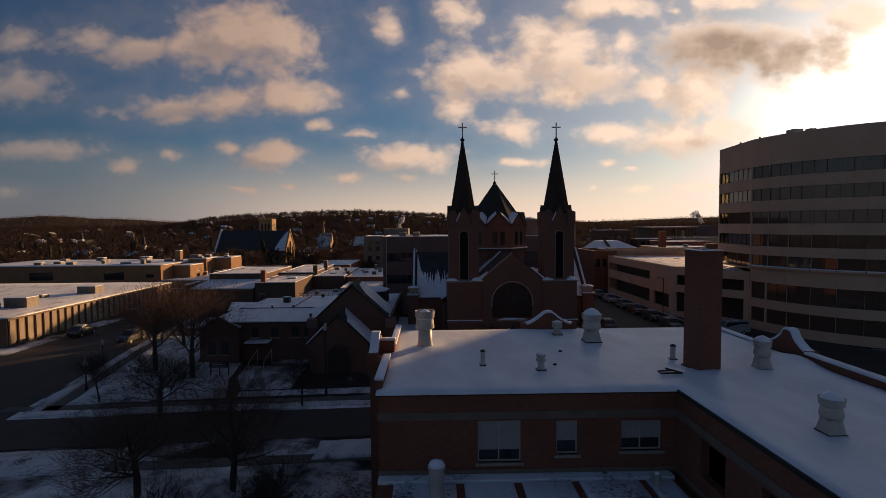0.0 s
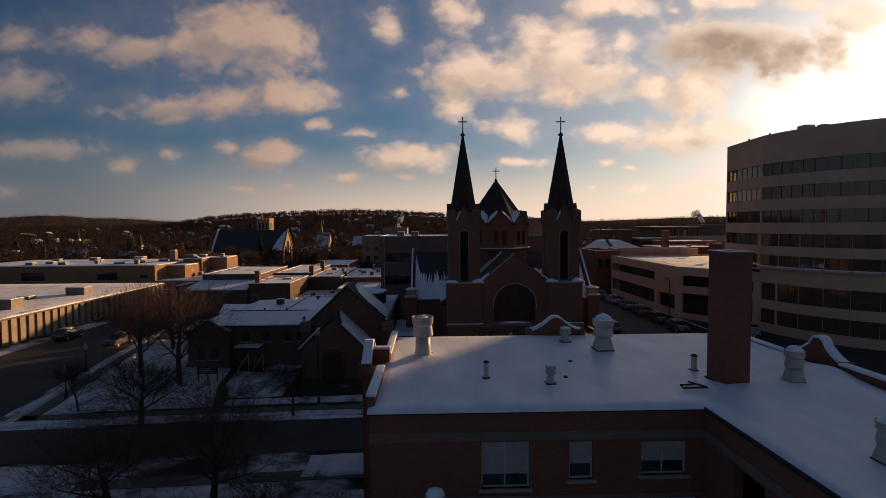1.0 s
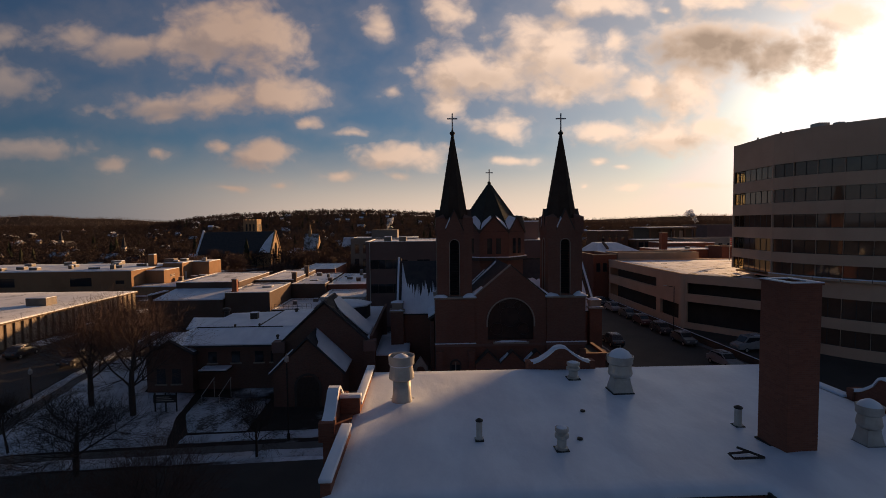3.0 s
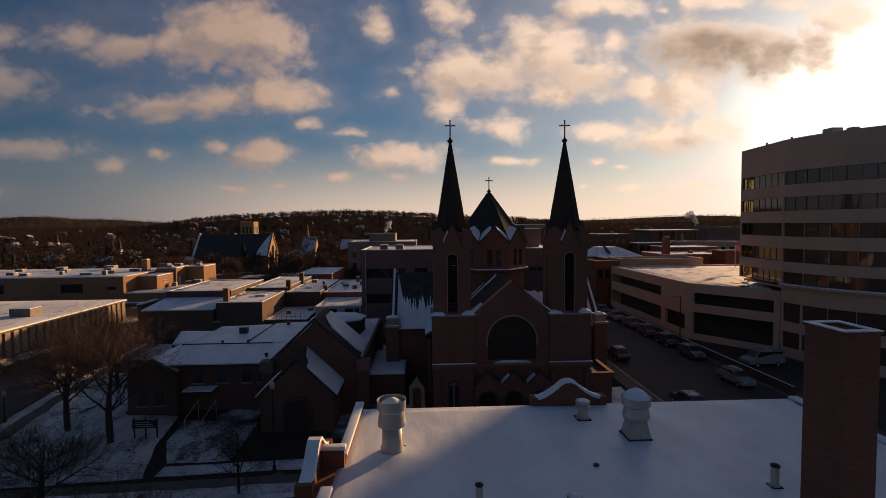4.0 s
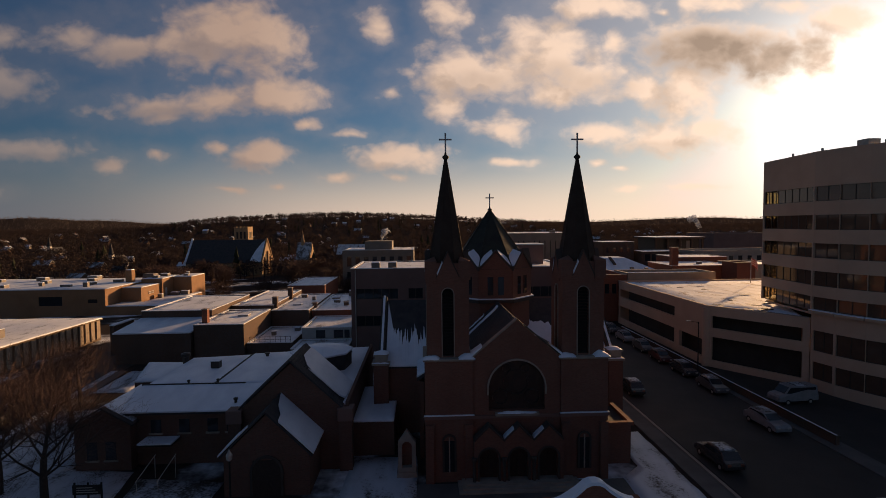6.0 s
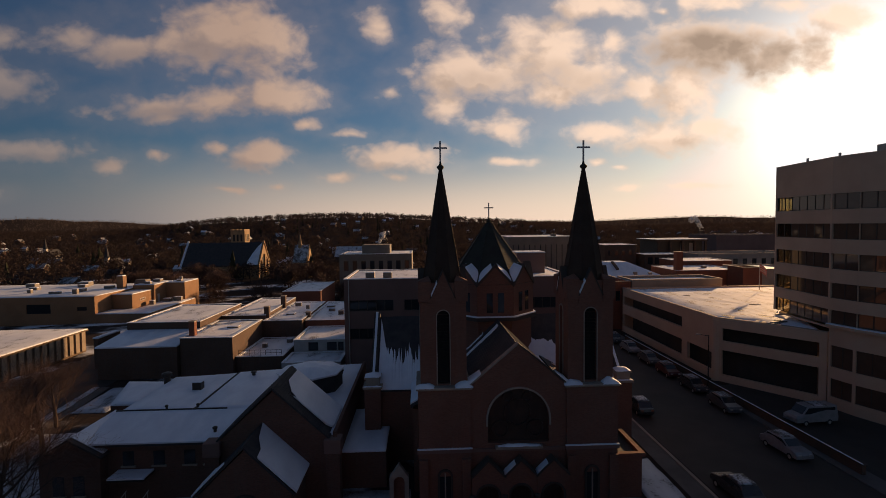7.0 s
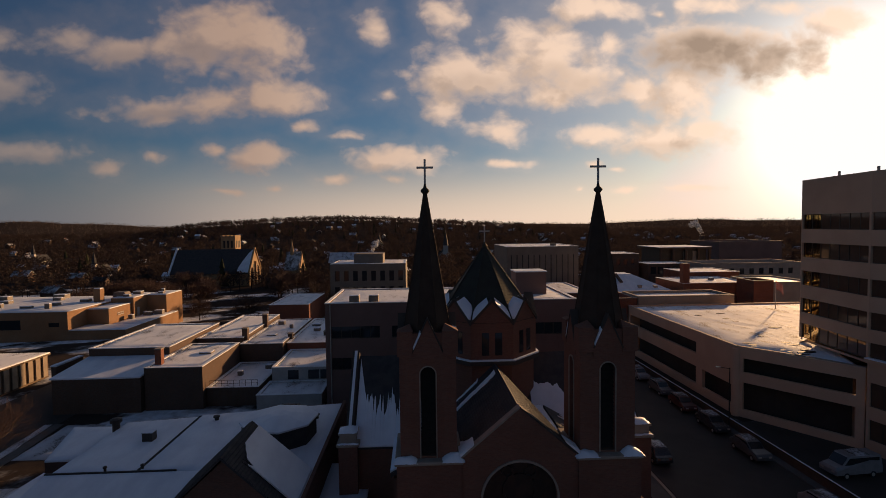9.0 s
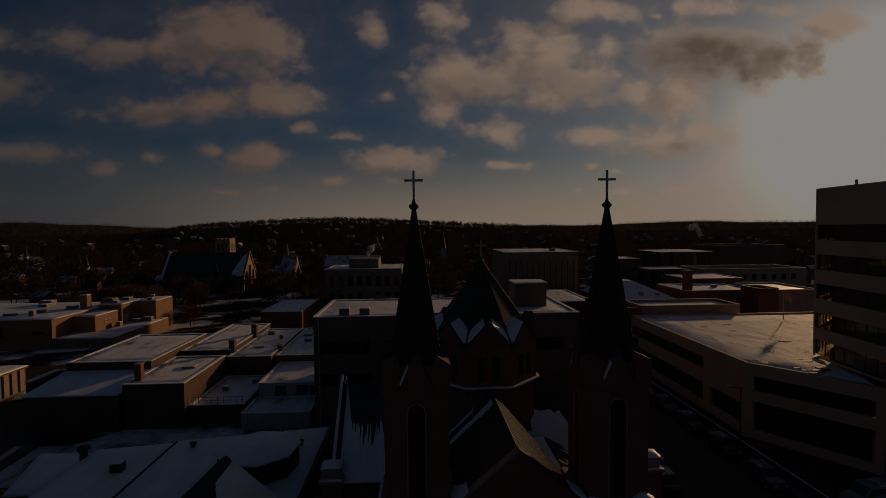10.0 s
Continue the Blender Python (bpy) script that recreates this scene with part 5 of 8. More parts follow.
    # coping coloured as dark brick: the shade lying on it is painted in
    bm = bmesh.new()
    for q in ((17.0, 20.1, 59.4, 59.8), (19.7, 20.1, 59.8, 64.2)):
        box(bm, *q, 3.5, 3.8)
    part("porch_coping", bm, M_CHURCH, sp, "coping in dark brick colour standing in for shade")
    bm = bmesh.new()
    box(bm, 17.0, 19.68, 59.82, 64.0, 3.5, 3.56)
    part("porch_roof", bm, M_TAR, sp)


build_church()


# ---- office tower and parking garage ----
def ribbon_wall(parent, a, b, z0, z1, rows, mat, pane_mat, pitch=1.5, margin=0.5, thick=0.45, label="", clear_until=0.0, mullion_mat=None):
    a2, b2 = Vector(a), Vector(b)
    length = (b2 - a2).length
    holes = [(margin, length - margin, zb, zt) for zb, zt in rows]
    bm = bmesh.new()
    wall(bm, a, b, z0, z1, thick, holes)
    w = part("facade", bm, mat, parent, label, joined=True)
    if pane_mat is None:
        return w
    o, d, side = facing(a, b)
    count = max(1, round((length - 2 * margin) / pitch))
    step = (length - 2 * margin) / count
    for zb, zt in rows:
        for k in range(count):
            u0 = margin + k * step
            bm = bmesh.new()
            slab(bm, o, d, side, u0 + 0.03, u0 + step - 0.03, zb, zt, 0.03, thick * 0.55)
            part("pane", bm, M_CLEAR if u0 < clear_until else pane_mat, w)
        bm = bmesh.new()
        for k in range(count + 1):
            u = margin + k * step
            slab(bm, o, d, side, max(margin, u - 0.05), min(length - margin, u + 0.05), zb, zt, 0.12, thick * 0.45)
        slab(bm, o, d, side, margin, length - margin, zb + 0.001, zb + 0.07, 0.12, thick * 0.45 - 0.01)
        part("mullion_grid", bm, mullion_mat or M_DARKFRAME, w)
    return w


BEND = [(50.9, 77.5), (52.0, 68.0), (60.0, 61.0), (70.0, 60.4)]


def bend(f):
    """A point of the rounded front between its two straight ends."""
    w = ((1 - f) ** 3, 3 * f * (1 - f) ** 2, 3 * f * f * (1 - f), f ** 3)
    return tuple(sum(k * p[i] for k, p in zip(w, BEND)) for i in (0, 1))


OFFICE = [(52.1, 88.5)] + [bend(k / 9) for k in range(10)] + [(92.0, 60.5), (92.0, 96.0), (60.0, 94.5)]


def build_office():
    t = thing("office_tower", "seven-storey precast office block with dark ribbon windows", "office building", at=(65, 80, 0))
    rows = [(z - 1.85, z) for z in (25.7, 22.15, 18.6, 15.1, 11.85)]
    for k in range(len(OFFICE)):
        a, b = OFFICE[k], OFFICE[(k + 1) % len(OFFICE)]
        ribbon_wall(t, a, b, 10.0, 30.05, rows, M_CONCRETE, M_BRONZE, margin=0.25 if k in (0, 13) else 0.02, clear_until=2.6 if k == 0 else (99 if k == 13 else 0))
    cx = sum(p[0] for p in OFFICE) / len(OFFICE)
    cy = sum(p[1] for p in OFFICE) / len(OFFICE)
    inset = lambda m: [(cx + (p[0] - cx) * m, cy + (p[1] - cy) * m) for p in OFFICE]
    for z in (9.7, 13.0, 16.45, 19.95, 23.5, 27.5):
        bm = bmesh.new()
        prism(bm, inset(0.965), z - 0.25, z)
        part("floor_slab", bm, M_CONCRETE, t)
    bm = bmesh.new()
    prism(bm, inset(0.965), 29.6, 29.9)
    part("roof_slab", bm, M_TAR, t)
    # coloured dark so the rooms behind the glass read as shaded
    bm = bmesh.new()
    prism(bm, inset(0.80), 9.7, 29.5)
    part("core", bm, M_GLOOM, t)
    # snowy ledge and the storeys beneath
    for a, b in zip(OFFICE[1:10], OFFICE[2:11]):
        o, d, side = facing(a, b)
        length = (Vector(b) - Vector(a)).length
        bm = bmesh.new()
        slab(bm, o, d, side, 0, length, 9.85, 10.15, 0.9, -0.55)
        led = part("ledge", bm, M_CONCRETE, t)
        bm = bmesh.new()
        slab(bm, o, d, side, 0, length, 10.15, 10.27, 0.5, -0.52)
        part("ledge_snow", bm, M_SNOW, led)
    for k, (a, b) in enumerate(zip(OFFICE[1:11], OFFICE[2:12])):
        ribbon_wall(t, a, b, 0, 9.85, [(5.0, 7.6), (1.4, 3.6)], M_CONCRETE, M_BRONZE, margin=0.02 if 0 < k < 8 else (0.3 if k == 0 else 0.6), thick=0.4)
    bm = bmesh.new()
    prism(bm, inset(0.93), 0, 5.0)
    part("podium_core", bm, M_CONCRETE, t)
    for x, y, s in ((56.8, 76.5, 0.8), (59, 75, 0.5), (57.6, 74.2, 0.5), (53.0, 84, 0.12), (53.0, 79, 0.12)):
        bm = bmesh.new()
        box(bm, x - s, x + s, y - s, y + s, 29.9, 30.6 + s)
        bevel(bm, 0.04, 1)
        part("roof_unit", bm, M_METAL, t)


def build_garage():
    t = thing("parking_garage", "low precast garage with dark open decks and a sunlit snowy roof", "parking garage", at=(50, 100, 0))
    plan = [(43.55, 121.0), (43.55, 88.2), (48.35, 82.3), (51.0, 77.75), (53.0, 89.5), (88.0, 96.0), (88.0, 121.0)]
    ribbon_wall(t, plan[0], (43.55, 96.4), 0, 9.0, [(5.7, 7.4), (1.2, 3.8)], M_CONCRETE, None, margin=0.9)
    ribbon_wall(t, (43.55, 96.4), plan[1], 0, 9.0, [(1.2, 3.8)], M_CONCRETE, None, margin=0.7)
    ribbon_wall(t, plan[1], plan[3], 0, 9.0, [(5.8, 7.6), (1.0, 4.5)], M_CONCRETE, None, margin=0.8)
    ribbon_wall(t, (88.0, 121.0), plan[0], 0, 9.0, [], M_CONCRETE, None)
    bm = bmesh.new()
    tube(bm, (43.7, 88.35, 0), (43.7, 88.35, 8.7), 0.55, 0.55, 16)
    part("corner_column", bm, M_CONCRETE, t)
    c = Vector((60.0, 103.0))
    inset = [tuple(c + (Vector(p) - c) * 0.975) for p in plan]
    # middle deck in the same concrete, its shade painted in
    for z in (5.0,):
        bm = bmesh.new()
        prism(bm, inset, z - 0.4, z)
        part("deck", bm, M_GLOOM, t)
    bm = bmesh.new()
    prism(bm, inset, 8.1, 8.45)
    part("roof_deck", bm, M_TAR, t)
    bm = bmesh.new()
    snow_bed(bm, inset, 8.45, 0.32, cells=14, rough=0.10, seed=3)
    part("roof_snow", bm, M_SNOW_ICE, t, "wind-crusted snow glowing in low sun", smooth=True)
    rng = random.Random(21)
    for k in range(22):
        px, py = (rng.uniform(45.8, 51.6), rng.uniform(84.0, 91.0)) if k < 16 else (rng.uniform(47, 60), rng.uniform(92, 112))
        if px - 43.55 < (88.2 - py) * 0.9 + 0.6:
            continue
        rx, ry = rng.uniform(0.3, 1.3), rng.uniform(0.15, 0.4)
        ring = [(px + rx * math.cos(q) * (1 + 0.4 * noise.noise(Vector((math.cos(q) * 2, math.sin(q) * 2, k)))), py + ry * math.sin(q)) for q in (math.tau * i / 14 for i in range(14))]
        bm = bmesh.new()
        prism(bm, ring, 8.5, 8.79 + 0.002 * k)
        part("bare_patch", bm, M_TAR, t, "wind-scoured bare roof")
    # added solid block: paints the decks' shade and stops sun passing through
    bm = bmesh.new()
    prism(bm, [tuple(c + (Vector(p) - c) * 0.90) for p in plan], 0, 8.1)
    part("shade_filler", bm, M_GLOOM, t)
    bm = bmesh.new()
    for a, b in ((plan[0], plan[1]), (plan[1], plan[2]), (plan[2], plan[3])):
        o, d, side = facing(a, b)
        slab(bm, o, d, side, 0, (Vector(b) - Vector(a)).length, 9.0, 9.06, 0.45, 0.0)
    part("coping", bm, M_STONE, t)


build_office()
build_garage()

w = thing("street_wall", "low brown brick wall with a snowy coping along the street", "wall", at=(40.7, 85, 0))
bm = bmesh.new()
box(bm, 40.5, 40.85, 61.5, 112, 0, 1.0)
part("brickwork", bm, M_BROWN, w)
bm = bmesh.new()
box(bm, 40.45, 40.9, 61.4, 112, 1.0, 1.10)
part("coping", bm, M_DARKSTONE, w)
bm = bmesh.new()
box(bm, 40.47, 40.62, 61.5, 112, 1.10, 1.14)
part("coping_snow", bm, M_SNOW, w)


# ---- parish house with gables and an eight-sided lantern ----
def build_parish_house():
    t = thing("parish_house", "low dark brick parish house with snowy roofs and gables", "building", at=(-15, 66, 0))
    bm = bmesh.new()
    prism(bm, [(-25.6, 62.0), (-5.3, 62.0), (-5.3, 80.9), (-26.0, 77.5)], 0, 4.9)
    part("body", bm, M_PARISH, t)
    bm = bmesh.new()
    box(bm, -5.3, -5.0, 60.3, 81.1, 0, 5.95)
    part("east_wall", bm, M_PARISH, t)
    # main roof: a pitched front strip, then a nearly flat deck
    bm = bmesh.new()
    sweep(bm, [[(x, 61.5, 4.7), (x, 66.7, 5.45), (x, 66.7, 5.65), (x, 61.5, 4.9)] for x in (-26.0, -13.4)], None)
    fr = part("front_roof", bm, M_SLATE, t)
    bm = bmesh.new()
    sweep(bm, [[(x, 61.45, 4.9), (x, 66.6, 5.65), (x, 66.6, 5.78), (x, 61.45, 5.03)] for x in (-26.1, -13.4)], None)
    part("roof_snow", bm, M_SNOW, fr)
    bm = bmesh.new()
    box(bm, -26.2, -16.2, 66.62, 66.80, 5.2, 5.86)
    part("roof_step", bm, M_TAR, fr)
    bm = bmesh.new()
    prism(bm, [(-26.2, 66.85), (-5.3, 66.85), (-5.3, 81.2), (-26.2, 77.7)], 4.902, 5.5)
    deck = part("deck", bm, M_TAR, t)
    bm = bmesh.new()
    snow_bed(bm, [(-26.2, 66.85), (-19.58, 66.85), (-19.58, 78.7), (-26.2, 77.6)], 5.40, 0.16, rough=0.05, seed=5)
    part("roof_snow", bm, M_SNOW, deck, smooth=True)
    bm = bmesh.new()
    snow_bed(bm, [(-19.35, 66.85), (-13.4, 66.85), (-5.2, 60.5), (-5.2, 81.2), (-19.35, 78.75)], 5.46, 0.20, rough=0.04, seed=6)
    part("roof_snow", bm, M_SNOW, deck, smooth=True)
    bm = bmesh.new()
    box(bm, -19.58, -19.35, 66.85, 78.7, 5.45, 5.62)
    part("roof_seam", bm, M_TAR, deck)
    bm = bmesh.new()
    wing = [(-29.7, 71.4), (-26.1, 71.4), (-26.1, 78.6), (-32.2, 78.9)]
    prism(bm, wing, 0, 4.6)
    part("west_wing", bm, M_PARISH, t)
    bm = bmesh.new()
    snow_bed(bm, wing, 4.6, 0.2, seed=7)
    part("wing_snow", bm, M_SNOW, t, smooth=True)
    # big front gable
    gx, hw, ze, zp, y0, y1 = -10.0, 4.5, 5.55, 9.6, 60.0, 66.2
    bm = bmesh.new()
    gable_wall(bm, gx - hw + 0.2, gx + hw - 0.2, y0 + 0.15, y1, 0, ze, zp - 0.15, "y")
    part("great_gable", bm, M_PARISH, t)
    bm = bmesh.new()
    gable_roof(bm, gx - hw, gx + hw, y0, y1, ze - 0.15, zp, "y", 0.16)
    gr = part("gable_roof", bm, M_SLATE, t, "brown slates with slipping snow")
    bm = bmesh.new()
    for k in range(24):
        for s in (-1, 1):
            f = k / 24
            x, z = gx + s * hw * (1 - f), ze + 0.02 + (zp - ze + 0.19) * f
            box(bm, min(x, x - s * 0.06), max(x, x - s * 0.06), y0, y1, z + 0.02, z + 0.07)
    part("slating", bm, M_SLATE, gr)["kind"] = "stuff"
    rng = random.Random(2)
    bm = bmesh.new()
    pt = lambda f, up: (gx + hw * (1 - f), ze + 0.1 + (zp - ze + 0.15) * f + up)
    rings = []
    for k in range(20):
        y = y0 + 1.25 + k * 0.257
        top = min(0.88, 0.66 + 0.035 * k + rng.uniform(-0.07, 0.05))
        low = max(0.0, 0.10 - 0.05 * k + rng.uniform(0, 0.02))
        rings.append([(pt(low, 0)[0], y, pt(low, 0.02)[1]), (pt(top, 0)[0], y, pt(top, 0.02)[1]), (pt(top, 0)[0], y, pt(top, 0.10)[1]), (pt(low, 0)[0], y, pt(low, 0.20)[1])])
    sweep(bm, rings, None)
    part("roof_snow", bm, M_SNOW, gr, "ragged snow patch")
    bm = bmesh.new()
    for k in range(12):
        tube(bm, (gx + 0.9, y0 + 1.2 + k * 0.35, 8.95), (gx + 1.5, y0 + 1.2 + k * 0.35, 8.45), 0.04, 0.02, 5)
    part("snow_guard_row", bm, M_IRON, gr)["kind"] = "stuff"
    for s in (-1, 1):
        bm = bmesh.new()
        x = gx + s * (hw + 0.25)
        box(bm, x - 0.55, x + 0.55, y0 - 0.25, y0 + 0.8, 0, 5.2)
        k = part("kneeler", bm, M_PARISH, t)
        bm = bmesh.new()
        box(bm, x - 0.68, x + 0.68, y0 - 0.36, y0 + 0.9, 4.4, 5.55)
        bevel(bm, 0.05, 1)
        part("kneeler_stone", bm, M_BANK, k, "worn stone kneeler")
    # lantern
    cx, cy, R = -9.75, 72.6, 3.25
    bm = bmesh.new()
    prism(bm, ngon(cx, cy, R, 8, 0.25), 5.6, 7.35)
    la = part("lantern", bm, M_SLATE, t, "squat eight-sided lantern")
    bm = bmesh.new()
    lo, hi = ngon(cx, cy, R + 0.2, 8, 0.25), ngon(cx, cy, R * 0.25, 8, 0.25)
    sweep(bm, [[(*p, 7.35) for p in lo], [(*p, 7.5) for p in lo], [(*p, 7.95) for p in hi]], None)
    part("lantern_snow", bm, M_SNOW, la, "snow-covered lantern roof")
    bm = bmesh.new()
    for q in ((-10.9, -9.1, 76.2, 76.4), (-10.9, -9.1, 77.5, 77.7), (-10.9, -10.7, 76.4, 77.5), (-9.3, -9.1, 76.4, 77.5)):
        box(bm, *q, 5.6, 7.0)
    part("roof_hatch", bm, M_UNIT, t, "square metal fan housing")
    # small front gable (porch)
    px, hw, ze, zp, y0, y1 = -10.9, 3.6, 3.35, 6.7, 55.9, 60.2
    bm = bmesh.new()
    gable_wall(bm, px - hw + 0.25, px + hw - 0.25, y0 + 0.2, y1, 0, ze, zp - 0.15, "y")
    part("porch", bm, M_PARISH, t)
    bm = bmesh.new()
    gable_roof(bm, px - hw, px + hw, y0, y1, ze - 0.2, zp, "y", 0.16)
    pr = part("porch_roof", bm, M_SLATE, t)
    bm = bmesh.new()
    sweep(bm, [[(px + 3.7, y, ze - 0.02), (px + 3.7, y, ze + 0.14), (px + top, y, zp - (zp - ze) * top / hw + 0.34), (px + top, y, zp - (zp - ze) * top / hw + 0.2)] for y, top in ((y0 + 0.1, 1.0), (y0 + 1.2, 0.9), (y0 + 2.2, 0.45), (y1, 0.08))], None)
    part("roof_snow", bm, M_SNOW, pr)
    bm = bmesh.new()
    sweep(bm, [[(px - 3.7, y, ze - 0.02), (px - 3.7, y, ze + 0.14), (px - w, y, zp - (zp - ze) * w / hw + 0.34), (px - w, y, zp - (zp - ze) * w / hw + 0.2)] for y, w in ((y0 - 0.05, 1.3), (y0 + 0.5, 1.5), (y0 + 0.9, 2.2), (y0 + 1.6, 2.6))], None)
    part("rake_snow", bm, M_SNOW, pr)
    bm = bmesh.new()
    arch_ring(bm, px, y0 + 0.2, 2.0, 1.1, 0.2, 0.12, 2.0)
    part("porch_arch", bm, M_DARKSTONE, pr)
    bm = bmesh.new()
    box(bm, px - 1.08, px + 1.08, y0 + 0.12, y0 + 0.195, 0, 2.9)
    part("porch_door", bm, M_BARK, pr, "dark double door")
    # left gable wing
    qx, hw, ze, zp, y0, y1 = -26.6, 2.4, 4.1, 5.45, 61.0, 67.2
    bm = bmesh.new()
    gable_wall(bm, qx - hw, qx + hw, y0, y1, 0, ze, zp, "y")
    part("wing", bm, M_PARISH, t)
    bm = bmesh.new()
    gable_roof(bm, qx - hw - 0.25, qx + hw + 0.25, y0 - 0.15, y1, ze - 0.1, zp + 0.05, "y", 0.14)
    wr = part("wing_roof", bm, M_SLATE, t)
    bm = bmesh.new()
    gable_roof(bm, qx - hw - 0.05, qx + hw + 0.05, y0 + 0.35, y1, ze + 0.10, zp + 0.16, "y", 0.10)
    part("roof_snow", bm, M_SNOW, wr)
    for x0, z0, z1 in ((-27.5, 1.0, 2.6), (-25.9, 1.0, 2.6), (-22.5, 2.9, 4.1), (-20.0, 2.9, 4.1), (-17.5, 2.9, 4.1), (-15.8, 2.9, 4.1)):
        bm = bmesh.new()
        yy = 60.98 if x0 < -25 else 61.98
        box(bm, x0 - 0.45, x0 + 0.45, yy - 0.03, yy, z0, z1)
        wi = part("window", bm, M_GLASS, t)
        bm = bmesh.new()
        box(bm, x0 - 0.6, x0 + 0.6, yy - 0.12, yy, z0 - 0.15, z0)
        part("sill", bm, M_STONE, wi)
    bm = bmesh.new()
    box(bm, -23.3, -20.4, 60.3, 61.98, 2.35, 2.5)
    ca = part("canopy", bm, M_TAR, t)
    bm = bmesh.new()
    box(bm, -23.3, -20.4, 60.3, 61.9, 2.5, 2.62)
    part("canopy_snow", bm, M_SNOW, ca)
    # low link beside the church
    bm = bmesh.new()
    box(bm, -5.0, -1.2, 62.5, 72.0, 0, 3.2)
    li = part("link", bm, M_PARISH, t)
    bm = bmesh.new()
    snow_bed(bm, [(-5.0, 62.4), (-1.2, 62.4), (-1.2, 72.0), (-5.0, 72.0)], 3.2, 0.18, seed=8)
    part("link_snow", bm, M_SNOW, li, smooth=True)
    bm = bmesh.new()
    box(bm, -22.15, -21.25, 72.8, 73.6, 5.4, 6.35)
    bv = part("vent_box", bm, M_DARKFRAME, t, "dark square roof vent")
    bm = bmesh.new()
    box(bm, -22.2, -21.2, 72.75, 73.65, 6.35, 6.41)
    part("vent_snow", bm, M_SNOW, bv)
    # roof vents
    for x, y, z, r, h in ((-15.7, 62.8, 5.1, 0.16, 0.6), (-26.5, 76.3, 5.3, 0.42, 1.25), (-17.3, 77.3, 5.55, 0.25, 0.6), (-19.2, 67.5, 5.55, 0.12, 0.5), (-22.0, 67.3, 5.55, 0.12, 0.5), (-13.2, 70.0, 5.65, 0.14, 0.5), (-12.6, 67.0, 5.65, 0.2, 0.5), (-7.3, 77.0, 5.65, 0.22, 0.5)):
        bm = bmesh.new()
        lathe(bm, [(r * 0.8, -0.1), (r * 0.8, h * 0.6), (r * 1.25, h * 0.65), (r * 1.25, h * 0.9), (r * 0.5, h)], (x, y, z), 12)
        part("roof_vent", bm, M_DARKFRAME, t, "small dark roof vent", smooth=False)


build_parish_house()


# ---- town blocks ----
def block(name, label, x0, x1, y0, y1, z, mat, base=0.0, parapet=0.24, category="building", snow_mat=None, wins=(), group=""):
    """A flat-roofed town block with parapets, snow and punched windows on the front and side."""
    t = thing(name, label, category, group, at=((x0 + x1) / 2, (y0 + y1) / 2, base))
    holes = [(u0 - x0, u1 - x0, za, zb) for u0, u1, za, zb in wins]
    bm = bmesh.new()
    wall(bm, (x0, y0), (x1, y0), base, z, 0.35, holes)
    part("front_wall", bm, mat, t, joined=True)
    bm = bmesh.new()
    wall(bm, (x1, y0 + 0.35), (x1, y1), base, z, 0.35)
    part("side_wall", bm, mat, t)
    bm = bmesh.new()
    wall(bm, (x1 - 0.35, y1), (x0, y1), base, z, 0.35)
    part("back_wall", bm, mat, t)
    bm = bmesh.new()
    wall(bm, (x0, y1 - 0.35), (x0, y0 + 0.35), base, z, 0.35)
    part("side_wall", bm, mat, t)
    bm = bmesh.new()
    box(bm, x0 + 0.35, x1 - 0.35, y0 + 0.35, y1 - 0.35, z - parapet - 0.3, z - parapet)
    part("roof", bm, M_TAR, t)
    bm = bmesh.new()
    snow_bed(bm, [(x0 + 0.36, y0 + 0.36), (x1 - 0.36, y0 + 0.36), (x1 - 0.36, y1 - 0.36), (x0 + 0.36, y1 - 0.36)], z - parapet, min(0.28, parapet * 0.8), cells=8, rough=0.06, seed=x0)
    part("roof_snow", bm, snow_mat or M_SNOW_SHOP, t, smooth=True)
    bm = bmesh.new()
    for q in ((x0 - 0.06, x1 + 0.06, y0 - 0.06, y0 + 0.40), (x0 - 0.06, x1 + 0.06, y1 - 0.40, y1 + 0.06), (x0 - 0.06, x0 + 0.40, y0 + 0.40, y1 - 0.40), (x1 - 0.40, x1 + 0.06, y0 + 0.40, y1 - 0.40)):
        box(bm, *q, z, z + 0.10)
    part("coping", bm, M_SNOW_SHOP if parapet < 0.5 else M_STONE, t)
    for u0, u1, za, zb in wins:
        bm = bmesh.new()
        box(bm, u0, u1, y0 + 0.16, y0 + 0.19, za, zb)
        wi = part("window", bm, M_GLASS, t)
        bm = bmesh.new()
        k = max(1, round((u1 - u0) / 1.4))
        for i in range(k + 1):
            u = u0 + (u1 - u0) * i / k
            box(bm, max(u0, u - 0.05), min(u1, u + 0.05), y0 + 0.08, y0 + 0.15, za, zb)
        box(bm, u0 + 0.02, u1 - 0.02, y0 + 0.07, y0 + 0.14, za + 0.002, za + 0.09)
        part("frame", bm, M_DARKFRAME, wi)
    return t


def stack(parent, x, y, z, w, h, mat):
    bm = bmesh.new()
    box(bm, x - w / 2, x + w / 2, y - w / 2, y + w / 2, z, z + h)
    c = part("chimney", bm, mat, parent)
    bm = bmesh.new()
    box(bm, x - w / 2 - 0.06, x + w / 2 + 0.06, y - w / 2 - 0.06, y + w / 2 + 0.06, z + h, z + h + 0.14)
    part("chimney_cap", bm, M_STONE, c)


